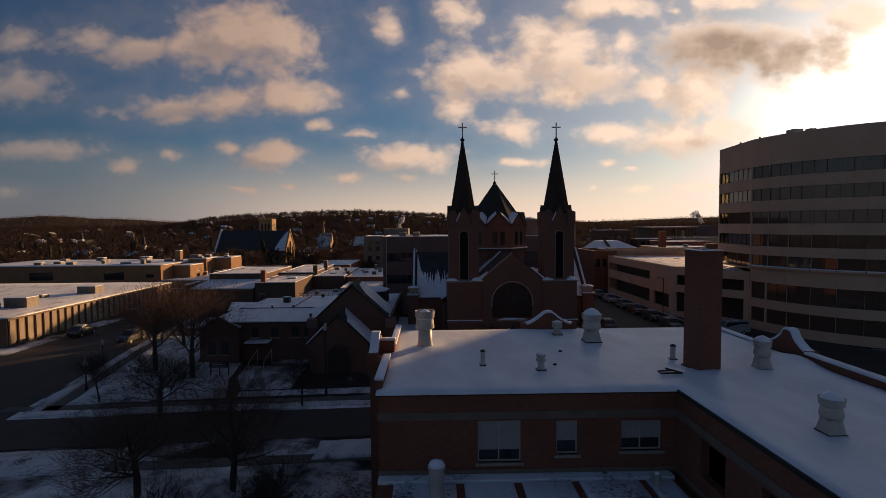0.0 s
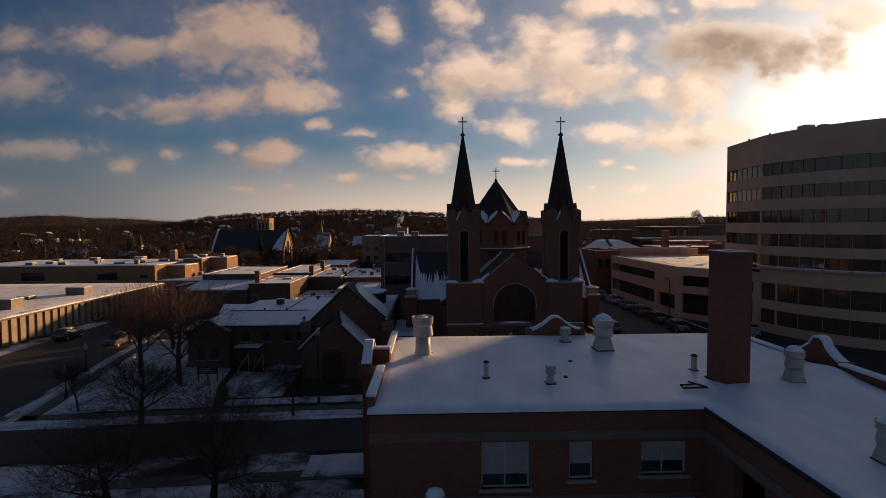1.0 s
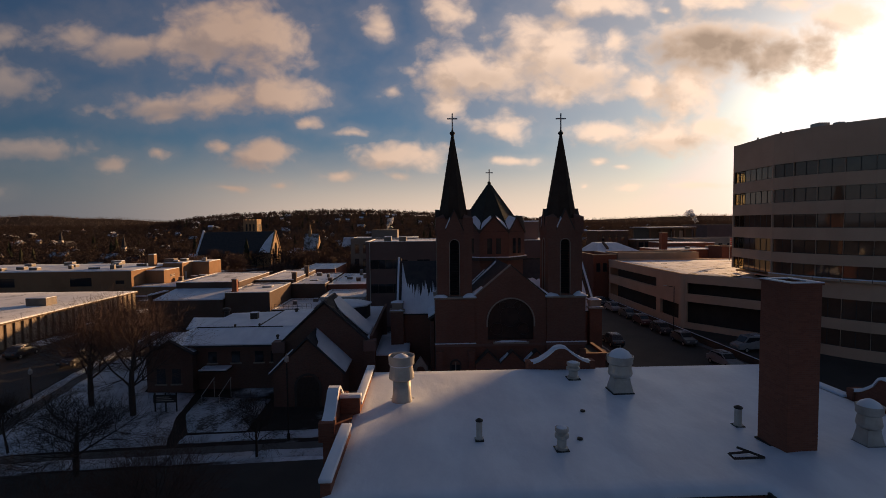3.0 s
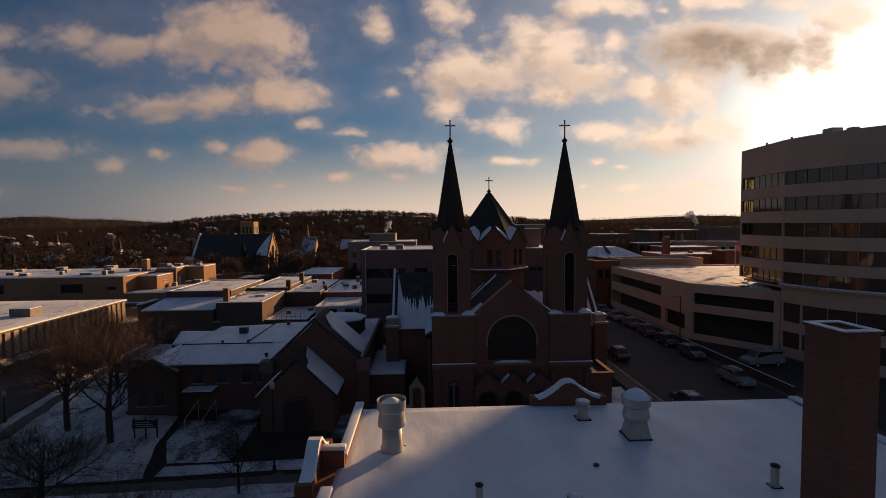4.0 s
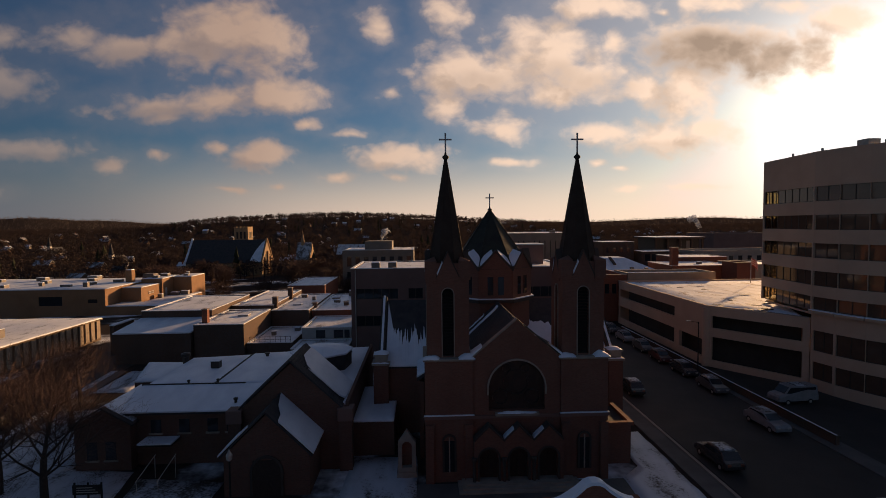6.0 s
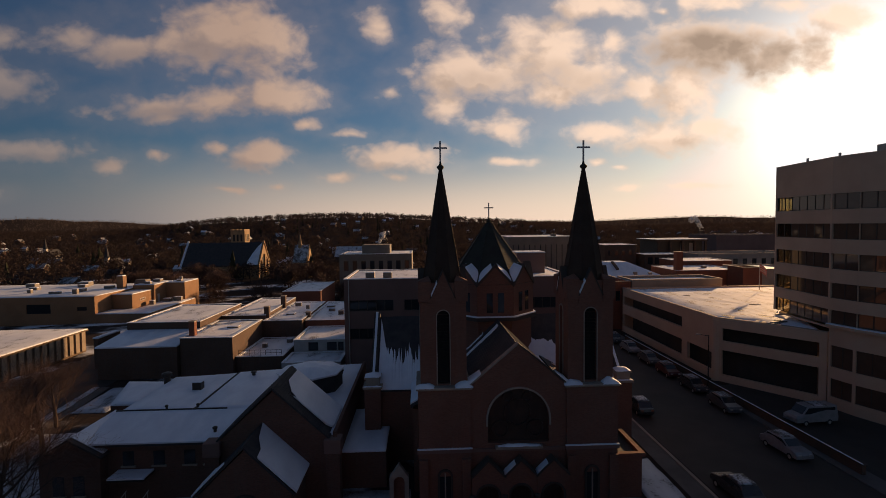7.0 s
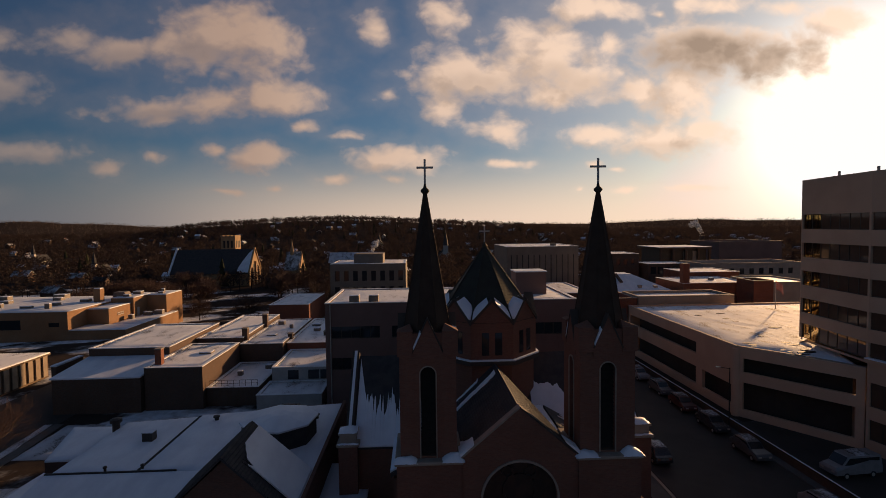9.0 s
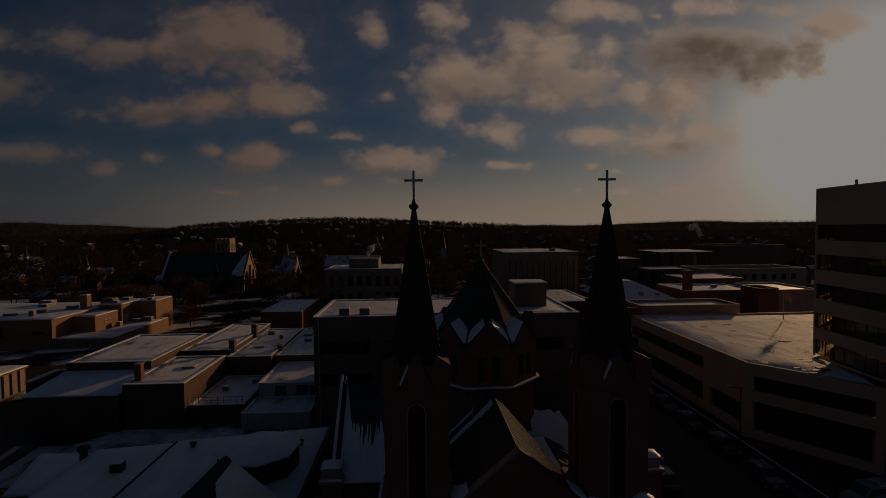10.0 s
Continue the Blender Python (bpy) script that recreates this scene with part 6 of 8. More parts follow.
def unit(parent, x, y, z, sx, sy, h):
    bm = bmesh.new()
    box(bm, x - sx / 2, x + sx / 2, y - sy / 2, y + sy / 2, z - 0.1, z + h)
    bevel(bm, 0.05, 1)
    u = part("air_handler", bm, M_UNIT, parent, "grey rooftop air handler")
    bm = bmesh.new()
    box(bm, x - sx / 2 + 0.04, x + sx / 2 - 0.04, y - sy / 2 + 0.04, y + sy / 2 - 0.04, z + h, z + h + 0.1)
    part("unit_snow", bm, M_SNOW, u)


bank = block("bank_building", "rosy stone bank with dark ribbon windows and a snowy roof", -9.4, 24.5, 93.2, 108.0, 14.7, M_BANK, wins=[(-8.6, -2.2, 10.0, 11.6), (-0.6, 1.6, 10.0, 11.6), (-8.6, -2.2, 5.8, 7.4), (-0.6, 1.6, 5.8, 7.4), (17.5, 22.5, 10.0, 11.6)])
bm = bmesh.new()
tube(bm, (-8.7, 93.05, 0), (-8.7, 93.05, 14.6), 0.07, 0.07, 8)
part("downpipe", bm, M_METAL, bank)
unit(bank, -5.7, 95.0, 14.5, 1.3, 1.3, 1.0)
unit(bank, -3.1, 95.0, 14.5, 1.3, 1.3, 1.0)
bm = bmesh.new()
box(bm, 17.3, 21.8, 99.0, 103.0, 14.2, 17.9)
ph = part("penthouse", bm, M_BANK, bank)
bm = bmesh.new()
box(bm, 17.2, 21.9, 98.9, 103.1, 17.9, 18.05)
part("penthouse_snow", bm, M_SNOW, ph)

blockB = block("brick_shop", "dark brick shop with a snowy flat roof and a chimney", -34.6, -26.8, 96.0, 110.0, 5.9, M_BROWN)
stack(blockB, -33.6, 98.2, 5.5, 0.85, 2.5, M_BRICK)
unit(blockB, -29.5, 104.0, 5.7, 1.8, 1.6, 0.35)
block("store_building", "broad brown brick store with a snowy flat roof", -46.6, -34.8, 103.4, 122.0, 7.0, M_BROWN, base=-1)
lean = thing("lean_to", "low dark lean-to with a smooth snow roof", "shed", at=(-39, 97, 0))
bm = bmesh.new()
sweep(bm, [[(x, 95.4, -0.5), (x, 103.3, -0.5), (x, 103.3, 5.7), (x, 95.4, 4.8)] for x in (-46.4, -34.8)], None)
part("body", bm, M_BROWN, lean)
bm = bmesh.new()
sweep(bm, [[(x, 95.2, 4.8), (x, 103.3, 5.7), (x, 103.3, 5.9), (x, 95.2, 5.0)] for x in (-46.6, -34.7)], None)
part("roof_snow", bm, M_SNOW, lean)
bm = bmesh.new()
box(bm, -50.9, -50.2, 101.6, 107.4, 0, 4.9)
yard = part("yard_wall", bm, M_BROWN, lean)
bm = bmesh.new()
box(bm, -50.95, -50.15, 101.5, 107.5, 4.9, 5.1)
part("coping_snow", bm, M_SNOW, yard)
low = block("low_annex", "low annex with a railed snowy roof", -26.7, -19.6, 97.0, 109.9, 2.6, M_BROWN)
unit(low, -24.2, 103.0, 2.4, 0.7, 0.7, 0.8)
unit(low, -21.0, 106.5, 2.4, 0.9, 0.9, 0.7)
rail = thing("roof_railing", "thin iron railing along a snowy roof edge", "railing", at=(-23, 97.3, 2.6))
for k in range(9):
    bm = bmesh.new()
    tube(bm, (-26.4 + k * 0.82, 97.3, 2.6), (-26.4 + k * 0.82, 97.3, 3.55), 0.03, 0.03, 6)
    part("post", bm, M_IRON, rail)
bm = bmesh.new()
for z in (3.1, 3.55):
    tube(bm, (-26.5, 97.3, z), (-19.8, 97.3, z), 0.025, 0.025, 6)
part("rail", bm, M_IRON, rail)
blockC = block("row_shop", "narrow brick shop roof deep in snow", -26.7, -19.8, 110.2, 132.0, 5.6, M_BROWN, base=-1)
block("row_shop", "brick shop with a low parapet and lit snow", -34.6, -26.9, 112.0, 134.0, 6.3, M_BROWN, base=-1)
blockF = block("row_shop", "brick shop with cluttered snowy roof", -19.6, -10.0, 112.0, 134.0, 5.2, M_BRICK, base=-1)
for k, (x, y, z, w, h) in enumerate(((-26.8, 113.0, 5.5, 0.9, 2.2), (-26.8, 124.0, 5.5, 0.9, 2.6), (-19.7, 115.0, 5.0, 0.8, 1.2), (-14.0, 118.0, 4.8, 0.9, 1.0))):
    stack(blockC if x < -19 else blockF, x, y, z, w, h, M_BROWN)
for x, y, sx, sy, h in ((-16.5, 122.0, 1.2, 1.0, 0.7), (-13.2, 124.0, 0.8, 0.8, 1.1), (-17.6, 127.0, 1.6, 1.2, 0.5), (-12.0, 128.5, 1.4, 1.0, 0.9), (-15.0, 131.0, 0.7, 0.7, 1.4)):
    unit(blockF, x, y, 5.0, sx, sy, h)
for x, y, sx, sy, h in ((-23.5, 117.0, 1.6, 1.4, 0.3), (-24.5, 127.0, 1.2, 0.9, 0.8), (-21.6, 123.0, 0.6, 0.6, 0.9)):
    unit(blockC, x, y, 5.4, sx, sy, h)
house = block("white_house", "white sided house with a row of sash windows", -18.9, -10.6, 101.0, 111.8, 4.1, M_WHITE, wins=[(-16.6, -15.0, 2.3, 3.7), (-13.6, -12.0, 2.3, 3.7), (-11.8, -10.9, 2.3, 3.7)])
porch = block("back_porch", "low porch with a smooth snow roof", -19.2, -10.4, 94.8, 100.9, 2.1, M_WHITE)

# flat tan building across the side street
tan = thing("tan_hall", "broad tan brick hall with stepped snowy flat roofs", "building", at=(-95, 165, -2))


def hall(name, x0, x1, y0, y1, z, wins=()):
    bm = bmesh.new()
    wall(bm, (x0, y0), (x1, y0), -4, z, 0.4, [(a - x0, b - x0, c, d) for a, b, c, d in wins])
    wall(bm, (x1, y0 + 0.4), (x1, y1), -4, z, 0.4)
    wall(bm, (x1 - 0.4, y1), (x0, y1), -4, z, 0.4)
    wall(bm, (x0, y1 - 0.4), (x0, y0 + 0.4), -4, z, 0.4)
    w = part(name, bm, M_TAN, tan, joined=True)
    bm = bmesh.new()
    box(bm, x0 + 0.4, x1 - 0.4, y0 + 0.4, y1 - 0.4, z - 0.5, z - 0.2)
    part("roof", bm, M_TAR, w)
    bm = bmesh.new()
    snow_bed(bm, [(x0 + 0.1, y0 + 0.1), (x1 - 0.1, y0 + 0.1), (x1 - 0.1, y1 - 0.1), (x0 + 0.1, y1 - 0.1)], z, 0.2, rough=0.05, seed=x1)
    part("roof_snow", bm, M_SNOW, w, smooth=True)
    for a, b, c, d in wins:
        bm = bmesh.new()
        box(bm, a, b, y0 + 0.2, y0 + 0.24, c, d)
        part("window", bm, M_GLASS, w)
    return w


hall("main_block", -140, -82.0, 150.0, 178.0, 5.2, [(-99, -93, 1.0, 3.4), (-86.5, -84, 1.6, 2.6), (-121, -114, 1.0, 3.4)])
hall("end_block", -76.0, -70.4, 173.5, 183.0, 5.9)
hall("low_block", -81.95, -68.45, 149.9, 156.95, 0.6)
hall("low_wing", -75.9, -68.45, 156.97, 173.4, 0.62)
hall("low_end", -70.35, -68.45, 173.42, 176.4, 0.62)
# louvres and a door on the sunlit side walls
side = hall("side_block", -82.0, -76.6, 157.0, 167.0, 4.6)
bm = bmesh.new()
for q in ((160.6, 163.2, 3.0, 3.12), (160.6, 163.2, 2.42, 2.54), (160.6, 160.72, 2.54, 3.0), (163.08, 163.2, 2.54, 3.0), (161.4, 161.52, 2.54, 3.0), (162.24, 162.36, 2.54, 3.0)):
    box(bm, -76.6, -76.5, *q)
part("louvre_frame", bm, M_WHITE, side, "pale louvre frame")
rear = hall("rear_block", -82.0, -76.0, 167.0, 178.2, 6.0)
bm = bmesh.new()
box(bm, -76.0, -75.94, 168.6, 169.7, 0.8, 3.2)
part("door", bm, M_WHITE, rear, "pale metal door")
bm = bmesh.new()
sweep(bm, [[(-83.5, 170, 5.3), (-79.6, 170, 6.1), (-79.6, 173, 6.1), (-83.5, 173, 5.3)], [(-83.2, 170.2, 7.3), (-80.3, 170.2, 7.3), (-80.3, 172.8, 7.3), (-83.2, 172.8, 7.3)]], None)
part("roof_hood", bm, M_UNIT, rear, "grey sloped roof hood")
hall("stair_tower", -85.4, -83.6, 165.0, 166.8, 8.9)
for x, y in ((-118, 158), (-108, 165), (-98, 170), (-92, 160), (-125, 170), (-88, 166), (-112, 155), (-121, 154), (-79, 175)):
    unit(tan, x, y, 5.3 if x < -80 else 6.1, 2.2, 1.8, 0.8)
for x, y, sx, sy, h in ((-90, 155, 1.2, 1.0, 1.3), (-96, 156, 2.8, 1.0, 0.6), (-104, 158, 1.0, 1.0, 1.0), (-100, 174, 3.2, 2.4, 1.2), (-114, 172, 2.6, 2.0, 1.1), (-79, 169.5, 1.6, 1.2, 0.7), (-73, 176, 1.4, 1.2, 0.6), (-74, 179, 0.9, 0.9, 1.0)):
    unit(tan, x, y, 5.3 if x < -82 else 6.0, sx, sy, h)
for x, y, sx, sy, h in ((-75.0, 164.0, 1.2, 1.2, 1.2), (-73.6, 169.6, 2.2, 1.4, 1.0), (-71.2, 171.0, 2.2, 1.4, 1.2)):
    unit(tan, x, y, 0.7, sx, sy, h)

# low annex with a corrugated concrete wall
annex = thing("ribbed_annex", "long low annex with a ribbed concrete wall and snowy roof", "building", at=(-75, 90, 0))
bm = bmesh.new()
box(bm, -105, -60.0, 70, 113.4, 0, 4.0)
part("body", bm, M_ANNEX, annex)
bm = bmesh.new()
box(bm, -105, -59.6, 69.8, 113.6, 3.85, 4.1)
part("fascia", bm, M_ANNEX, annex)
bm = bmesh.new()
snow_bed(bm, [(-105, 69.9), (-59.65, 69.9), (-59.65, 113.5), (-105, 113.5)], 4.1, 0.2, cells=12, seed=12)
part("roof_snow", bm, M_SNOW_SHOP, annex, smooth=True)
for k in range(28):
    bm = bmesh.new()
    y = 70.2 + k * 1.547
    box(bm, -60.0, -59.78, y, y + 1.02, 0.35, 3.85)
    bevel(bm, 0.06, 1)
    part("panel", bm, M_PANEL, annex, "pale concrete panel")
for x, y, sx, sy, h in ((-66, 80, 3.6, 2.6, 1.6), (-69.5, 77.5, 3.0, 2.0, 1.0), (-66, 96, 3.4, 2.6, 1.4), (-71, 90, 2.2, 1.8, 0.6), (-82, 86, 3, 2, 1.0)):
    unit(annex, x, y, 4.2, sx, sy, h)

# buildings further off
block("brick_station", "small brown brick building with a snowy flat roof", -38.0, -27.2, 163.0, 186.0, 3.9, M_BRICK, base=-4)
civic = block("civic_building", "pale stone civic building with tall windows", -26.5, -1.5, 192.0, 212.0, 12.6, M_CIVIC, base=-4, wins=[(-25 + k * 3.0, -23.4 + k * 3.0, z, z + 3.4) for k in range(8) for z in (6.9, 1.6)])
bm = bmesh.new()
box(bm, -19.2, -9.4, 197, 207, 12.1, 15.6)
part("penthouse", bm, M_CIVIC, civic)
court = block("county_block", "tan panelled block with tall narrow window slots", 29.0, 50.5, 172.0, 196.0, 18.4, M_CIVIC, base=-4, wins=[(30.2 + k * 1.7, 30.5 + k * 1.7, -1.0, 16.0) for k in range(12)])
stack(court, 45, 180, 18, 1.5, 1.0, M_CIVIC)
lib = thing("library_block", "glass-fronted hall under a flat overhanging roof", "building", at=(112, 229, -4))
bm = bmesh.new()
box(bm, 101.0, 120.0, 223.0, 240.0, -4, 14.4)
part("body", bm, M_DARKFRAME, lib)
bm = bmesh.new()
box(bm, 99.4, 121.4, 221.0, 241.0, 14.4, 15.1)
part("roof_slab", bm, M_BROWN, lib)
bm = bmesh.new()
box(bm, 99.5, 121.3, 221.1, 240.9, 15.1, 15.25)
part("roof_snow", bm, M_SNOW, lib)
for x in (100.2, 105.4, 110.6, 115.8, 120.4):
    bm = bmesh.new()
    box(bm, x, x + 0.8, 221.6, 222.4, -4, 14.4)
    part("column", bm, M_BROWN, lib)
# lit windows painted as pale panels
for x in (110.6, 114.4):
    bm = bmesh.new()
    box(bm, x, x + 1.6, 222.9, 222.98, 7.0, 13.6)
    part("window", bm, M_PALE, lib, "pale panel standing in for a lit window")
store = block("parapet_store", "pale parapeted store behind the garage", 46.6, 66.2, 123.0, 131.0, 10.3, M_PALE, base=-3, parapet=0.7)
block("corner_store", "two-storey store with a cornice and tall windows", 40.8, 46.4, 123.2, 138.0, 10.0, M_BRICK, base=-3, parapet=1.2, wins=[(41.5, 42.5, 5.9, 8.0), (43.1, 44.1, 5.9, 8.0), (44.7, 45.7, 5.9, 8.0)])
hip = thing("hip_roofed_hall", "brick hall under a broad snowy hipped roof", "building", at=(56, 158, -3))
bm = bmesh.new()
box(bm, 50.6, 66.8, 147.4, 168.0, -4, 7.6)
part("wall", bm, M_BRICK, hip)
for k in range(8):
    bm = bmesh.new()
    box(bm, 51.2 + k * 1.9, 52.2 + k * 1.9, 147.34, 147.4, 4.6, 6.6)
    part("window", bm, M_GLASS, hip)
bm = bmesh.new()
sweep(bm, [[(50.2, 147.0, 7.6), (67.4, 147.0, 7.6), (67.4, 168.4, 7.6), (50.2, 168.4, 7.6)], [(53.6, 156.0, 11.5), (59.5, 156.0, 11.5), (59.5, 161.0, 11.5), (53.6, 161.0, 11.5)]], None)
part("hipped_roof", bm, M_SNOW, hip, "snow-covered hipped roof")
bm = bmesh.new()
sweep(bm, [[(54.6, 151.5, 9.7), (55.3, 151.5, 9.7), (55.3, 155.5, 11.5), (54.6, 155.5, 11.5)], [(54.6, 151.3, 10.1), (55.3, 151.3, 10.1), (55.3, 155.4, 11.8), (54.6, 155.4, 11.8)]], None)
part("roof_ridge_vent", bm, M_BROWN, hip)
for x, z in ((58.5, 8.8), (62.5, 8.6)):
    bm = bmesh.new()
    box(bm, x, x + 0.9, 149.2, 150.0, z - 0.4, z + 0.5)
    part("skylight", bm, M_PALE, hip)
row = block("brick_row", "row of red brick buildings with snowy roofs", 70.6, 88.6, 150.0, 165.0, 9.4, M_BRICK, base=-4)
stack(row, 71.4, 151.0, 9.0, 1.7, 5.4, M_BRICK)
unit(row, 82, 157, 9.2, 1.2, 1.0, 0.7)
block("brick_row", "taller brick building behind with a stepped parapet", 80.0, 96.0, 166.0, 179.0, 10.6, M_BRICK, base=-4)
block("brick_shop", "narrow brick shop beside a pale shed", 84.2, 89.2, 143.0, 149.5, 10.6, M_BRICK, base=-4, parapet=0.8)
block("pale_shed", "pale metal-sided shed with a snowy roof", 89.4, 101.0, 145.0, 160.0, 9.9, M_PALE, base=-4, parapet=0.5)
block("pale_offices", "long low pale building with a flat roof", 98.0, 133.0, 188.0, 203.0, 11.2, M_PALE, base=-4, parapet=1.8, wins=[(104 + k * 3.4, 105.6 + k * 3.4, 7.4, 9.4) for k in range(8)])
block("pale_hall", "large pale hall in the distance", 150.0, 182.0, 262.0, 288.0, 15.6, M_BANK, base=-5, parapet=1.5)
block("brown_mill", "brown brick mill with snow along its flat roof", 69.6, 81.6, 200.0, 214.0, 14.2, M_BROWN, base=-4, wins=[(71 + k * 2.6, 72.2 + k * 2.6, 10.2, 12.2) for k in range(4)])
block("carport", "low open-sided shed under snow", 83.0, 97.0, 196.0, 206.0, 10.7, M_BROWN, base=-4, wins=[(84 + k * 2.6, 86 + k * 2.6, 7.1, 9.7) for k in range(5)])
block("brick_market", "red brick market building with a snowy roof", 30.0, 43.0, 139.0, 160.0, 9.0, M_BRICK, base=-3, wins=[(31.5 + k * 2.6, 33.0 + k * 2.6, 5.4, 7.6) for k in range(4)])


# ---- things on the school roof ----
def ventilator(name, x, y, tall, square, wide=1.0):
    """A galvanised gravity ventilator: base, neck, flared drum, collar and a dome of snow."""
    z = ROOF + 0.12
    t = thing(name, "weathered galvanised roof ventilator capped with snow" if square else "tall galvanised roof ventilator capped with snow, sunlit", "ventilator", "roof ventilators", at=(x, y, z))
    k = tall / 2.4
    if square:
        bm = bmesh.new()
        rings = [[(x - r, y - r, z + h), (x + r, y - r, z + h), (x + r, y + r, z + h), (x - r, y + r, z + h)] for r, h in ((0.54, 0.10), (0.52, 0.20), (0.40, 0.80 * k), (0.40, 0.92 * k))]
        sweep(bm, rings, None)
        part("base", bm, M_METAL, t)
        bm = bmesh.new()
        box(bm, x - 0.58, x + 0.58, y - 0.58, y + 0.58, z - 0.1, z + 0.14)
        part("flashing", bm, M_TAR, t)
        drum = [(0.40, 0.90), (0.60, 1.02), (0.64, 1.16), (0.58, 1.50), (0.55, 1.62), (0.66, 1.72), (0.66, 1.98)]
    else:
        bm = bmesh.new()
        lathe(bm, [(0.58, 0.05), (0.55, 0.25), (0.49, 0.60), (0.46, 1.09 * k)], (x, y, z), 20)
        part("neck", bm, M_METAL, t, smooth=True)
        bm = bmesh.new()
        box(bm, x - 0.64, x + 0.64, y - 0.64, y + 0.64, z - 0.1, z + 0.13)
        part("flashing", bm, M_TAR, t)
        drum = [(0.47, 1.06), (0.60, 1.08), (0.68, 1.12), (0.67, 1.22), (0.60, 1.62), (0.58, 1.72)]
    bm = bmesh.new()
    lathe(bm, [(r, h * k) for r, h in drum] + [(0.52, drum[-1][1] * k)], (x, y, z), 24)
    part("drum", bm, M_METAL, t, "dented metal drum")
    bm = bmesh.new()
    a, b = (1.95, 2.12) if square else (1.68, 2.05)
    ring = [(0.62, a), (0.68, a + 0.02), (0.70, b), (0.665, b), (0.63, a + 0.08)]
    rr = []
    for i in range(25):
        q = math.tau * i / 24
        rr.append([(x + r * math.cos(q), y + r * math.sin(q), z + h * k) for r, h in ring])
    sweep(bm, rr, None)
    part("collar", bm, M_METAL, t)
    bm = bmesh.new()
    lathe(bm, [(0.62, a * k - 0.05), (0.60, a * k + 0.16), (0.46, a * k + 0.36), (0.24, a * k + 0.50), (0.03, a * k + 0.58)], (x, y, z), 20)
    part("snow_dome", bm, M_SNOW, t, smooth=True)
    t.scale = (wide, wide, wide)
    return t


ventilator("roof_ventilator", -0.65, 33.0, 3.15, False, 0.95)
ventilator("roof_ventilator", 11.05, 34.0, 2.3, True)
ventilator("roof_ventilator", 18.6, 27.2, 2.7, True, 0.70)
ventilator("roof_ventilator", 15.5, 18.6, 2.5, True, 0.66)


def pipe(x, y, r, h, crown=False, label="short metal vent pipe standing in roof snow"):
    z = ROOF + 0.1
    t = thing("vent_pipe", label, "vent pipe", "roof pipes", at=(x, y, z))
    bm = bmesh.new()
    lathe(bm, [(r * 1.35, 0), (r * 1.35, h * 0.2), (r, h * 0.22), (r, h)], (x, y, z), 14)
    part("pipe", bm, M_METAL, t)
    bm = bmesh.new()
    box(bm, x - r * 1.4, x + r * 1.4, y - r * 1.4, y + r * 1.4, z - 0.05, z + 0.14)
    part("flashing", bm, M_TAR, t)
    if crown:
        bm = bmesh.new()
        lathe(bm, [(r * 1.0, h * 0.55), (r * 1.5, h * 0.62), (r * 1.5, h * 0.74), (r * 1.1, h * 0.80), (r * 1.45, h * 0.88), (r * 1.45, h), (r * 0.9, h * 1.02)], (x, y, z), 14)
        part("cowl", bm, M_METAL, t)
        bm = bmesh.new()
        lathe(bm, [(r * 1.2, h * 1.0), (r, h * 1.04), (r * 0.3, h * 1.08)], (x, y, z), 12)
        part("snow_dome", bm, M_SNOW, t, smooth=True)
    else:
        bm = bmesh.new()
        lathe(bm, [(r * 1.2, h), (r * 1.25, h + 0.05), (r * 0.4, h + 0.12)], (x, y, z), 12)
        part("cap", bm, M_IRON, t)


pipe(2.8, 28.5, 0.13, 0.90)
pipe(6.0, 27.4, 0.19, 1.0, True, "squat vent pipe with a ribbed cowl")
pipe(9.2, 36.3, 0.26, 1.05, True, "small ribbed ventilator near the parapet")
pipe(14.45, 29.2, 0.15, 0.9)
for x, y in ((8.1, 31.2), (7.0, 28.2)):
    t = thing("roof_drain", "black roof drain stub poking through the snow", "roof drain", "roof drains", at=(x, y, ROOF + 0.2))
    bm = bmesh.new()
    lathe(bm, [(0.09, -0.15), (0.09, 0.10), (0.12, 0.11), (0.12, 0.18), (0.03, 0.2)], (x, y, ROOF + 0.12), 10)
    part("stub", bm, M_IRON, t)
t = thing("timber_frame", "weathered timber frame half buried in roof snow", "timber", at=(13.4, 25.9, ROOF + 0.2))
for a, b in (((12.2, 26.0), (13.4, 26.0)), ((13.4, 26.0), (12.9, 26.9)), ((12.2, 26.0), (12.25, 26.4)), ((12.25, 26.4), (13.1, 26.5))):
    bm = bmesh.new()
    tube(bm, (*a, ROOF + 0.33), (*b, ROOF + 0.33), 0.05, 0.05, 4)
    part("batten", bm, M_BARK, t)

# court roof between the wings, with snow between raised seams
court_roof = thing("court_roof", "low metal roof with snow panels between dark seams", "roof", at=(4.5, 18, 4.1))
bm = bmesh.new()
box(bm, -2.9, 11.98, 9.0, 24.28, 0, 4.10)
part("body", bm, M_BRICK, court_roof)
edges = [-2.3, 1.15, 4.0, 6.85, 10.2]
for a, b in zip(edges, edges[1:] + [11.9]):
    bm = bmesh.new()
    snow_bed(bm, [(a + 0.20, 9.2), (b - 0.20, 9.2), (b - 0.20, 23.6), (a + 0.20, 23.6)], 4.10, 0.12, cells=8, rough=0.06, seed=a)
    part("snow_panel", bm, M_SNOW_PATCHY, court_roof, smooth=True)
bm = bmesh.new()
box(bm, -2.9, 11.9, 23.7, 24.28, 4.1, 4.28)
part("gutter", bm, M_SNOW_PATCHY, court_roof, "gutter filled with snow")
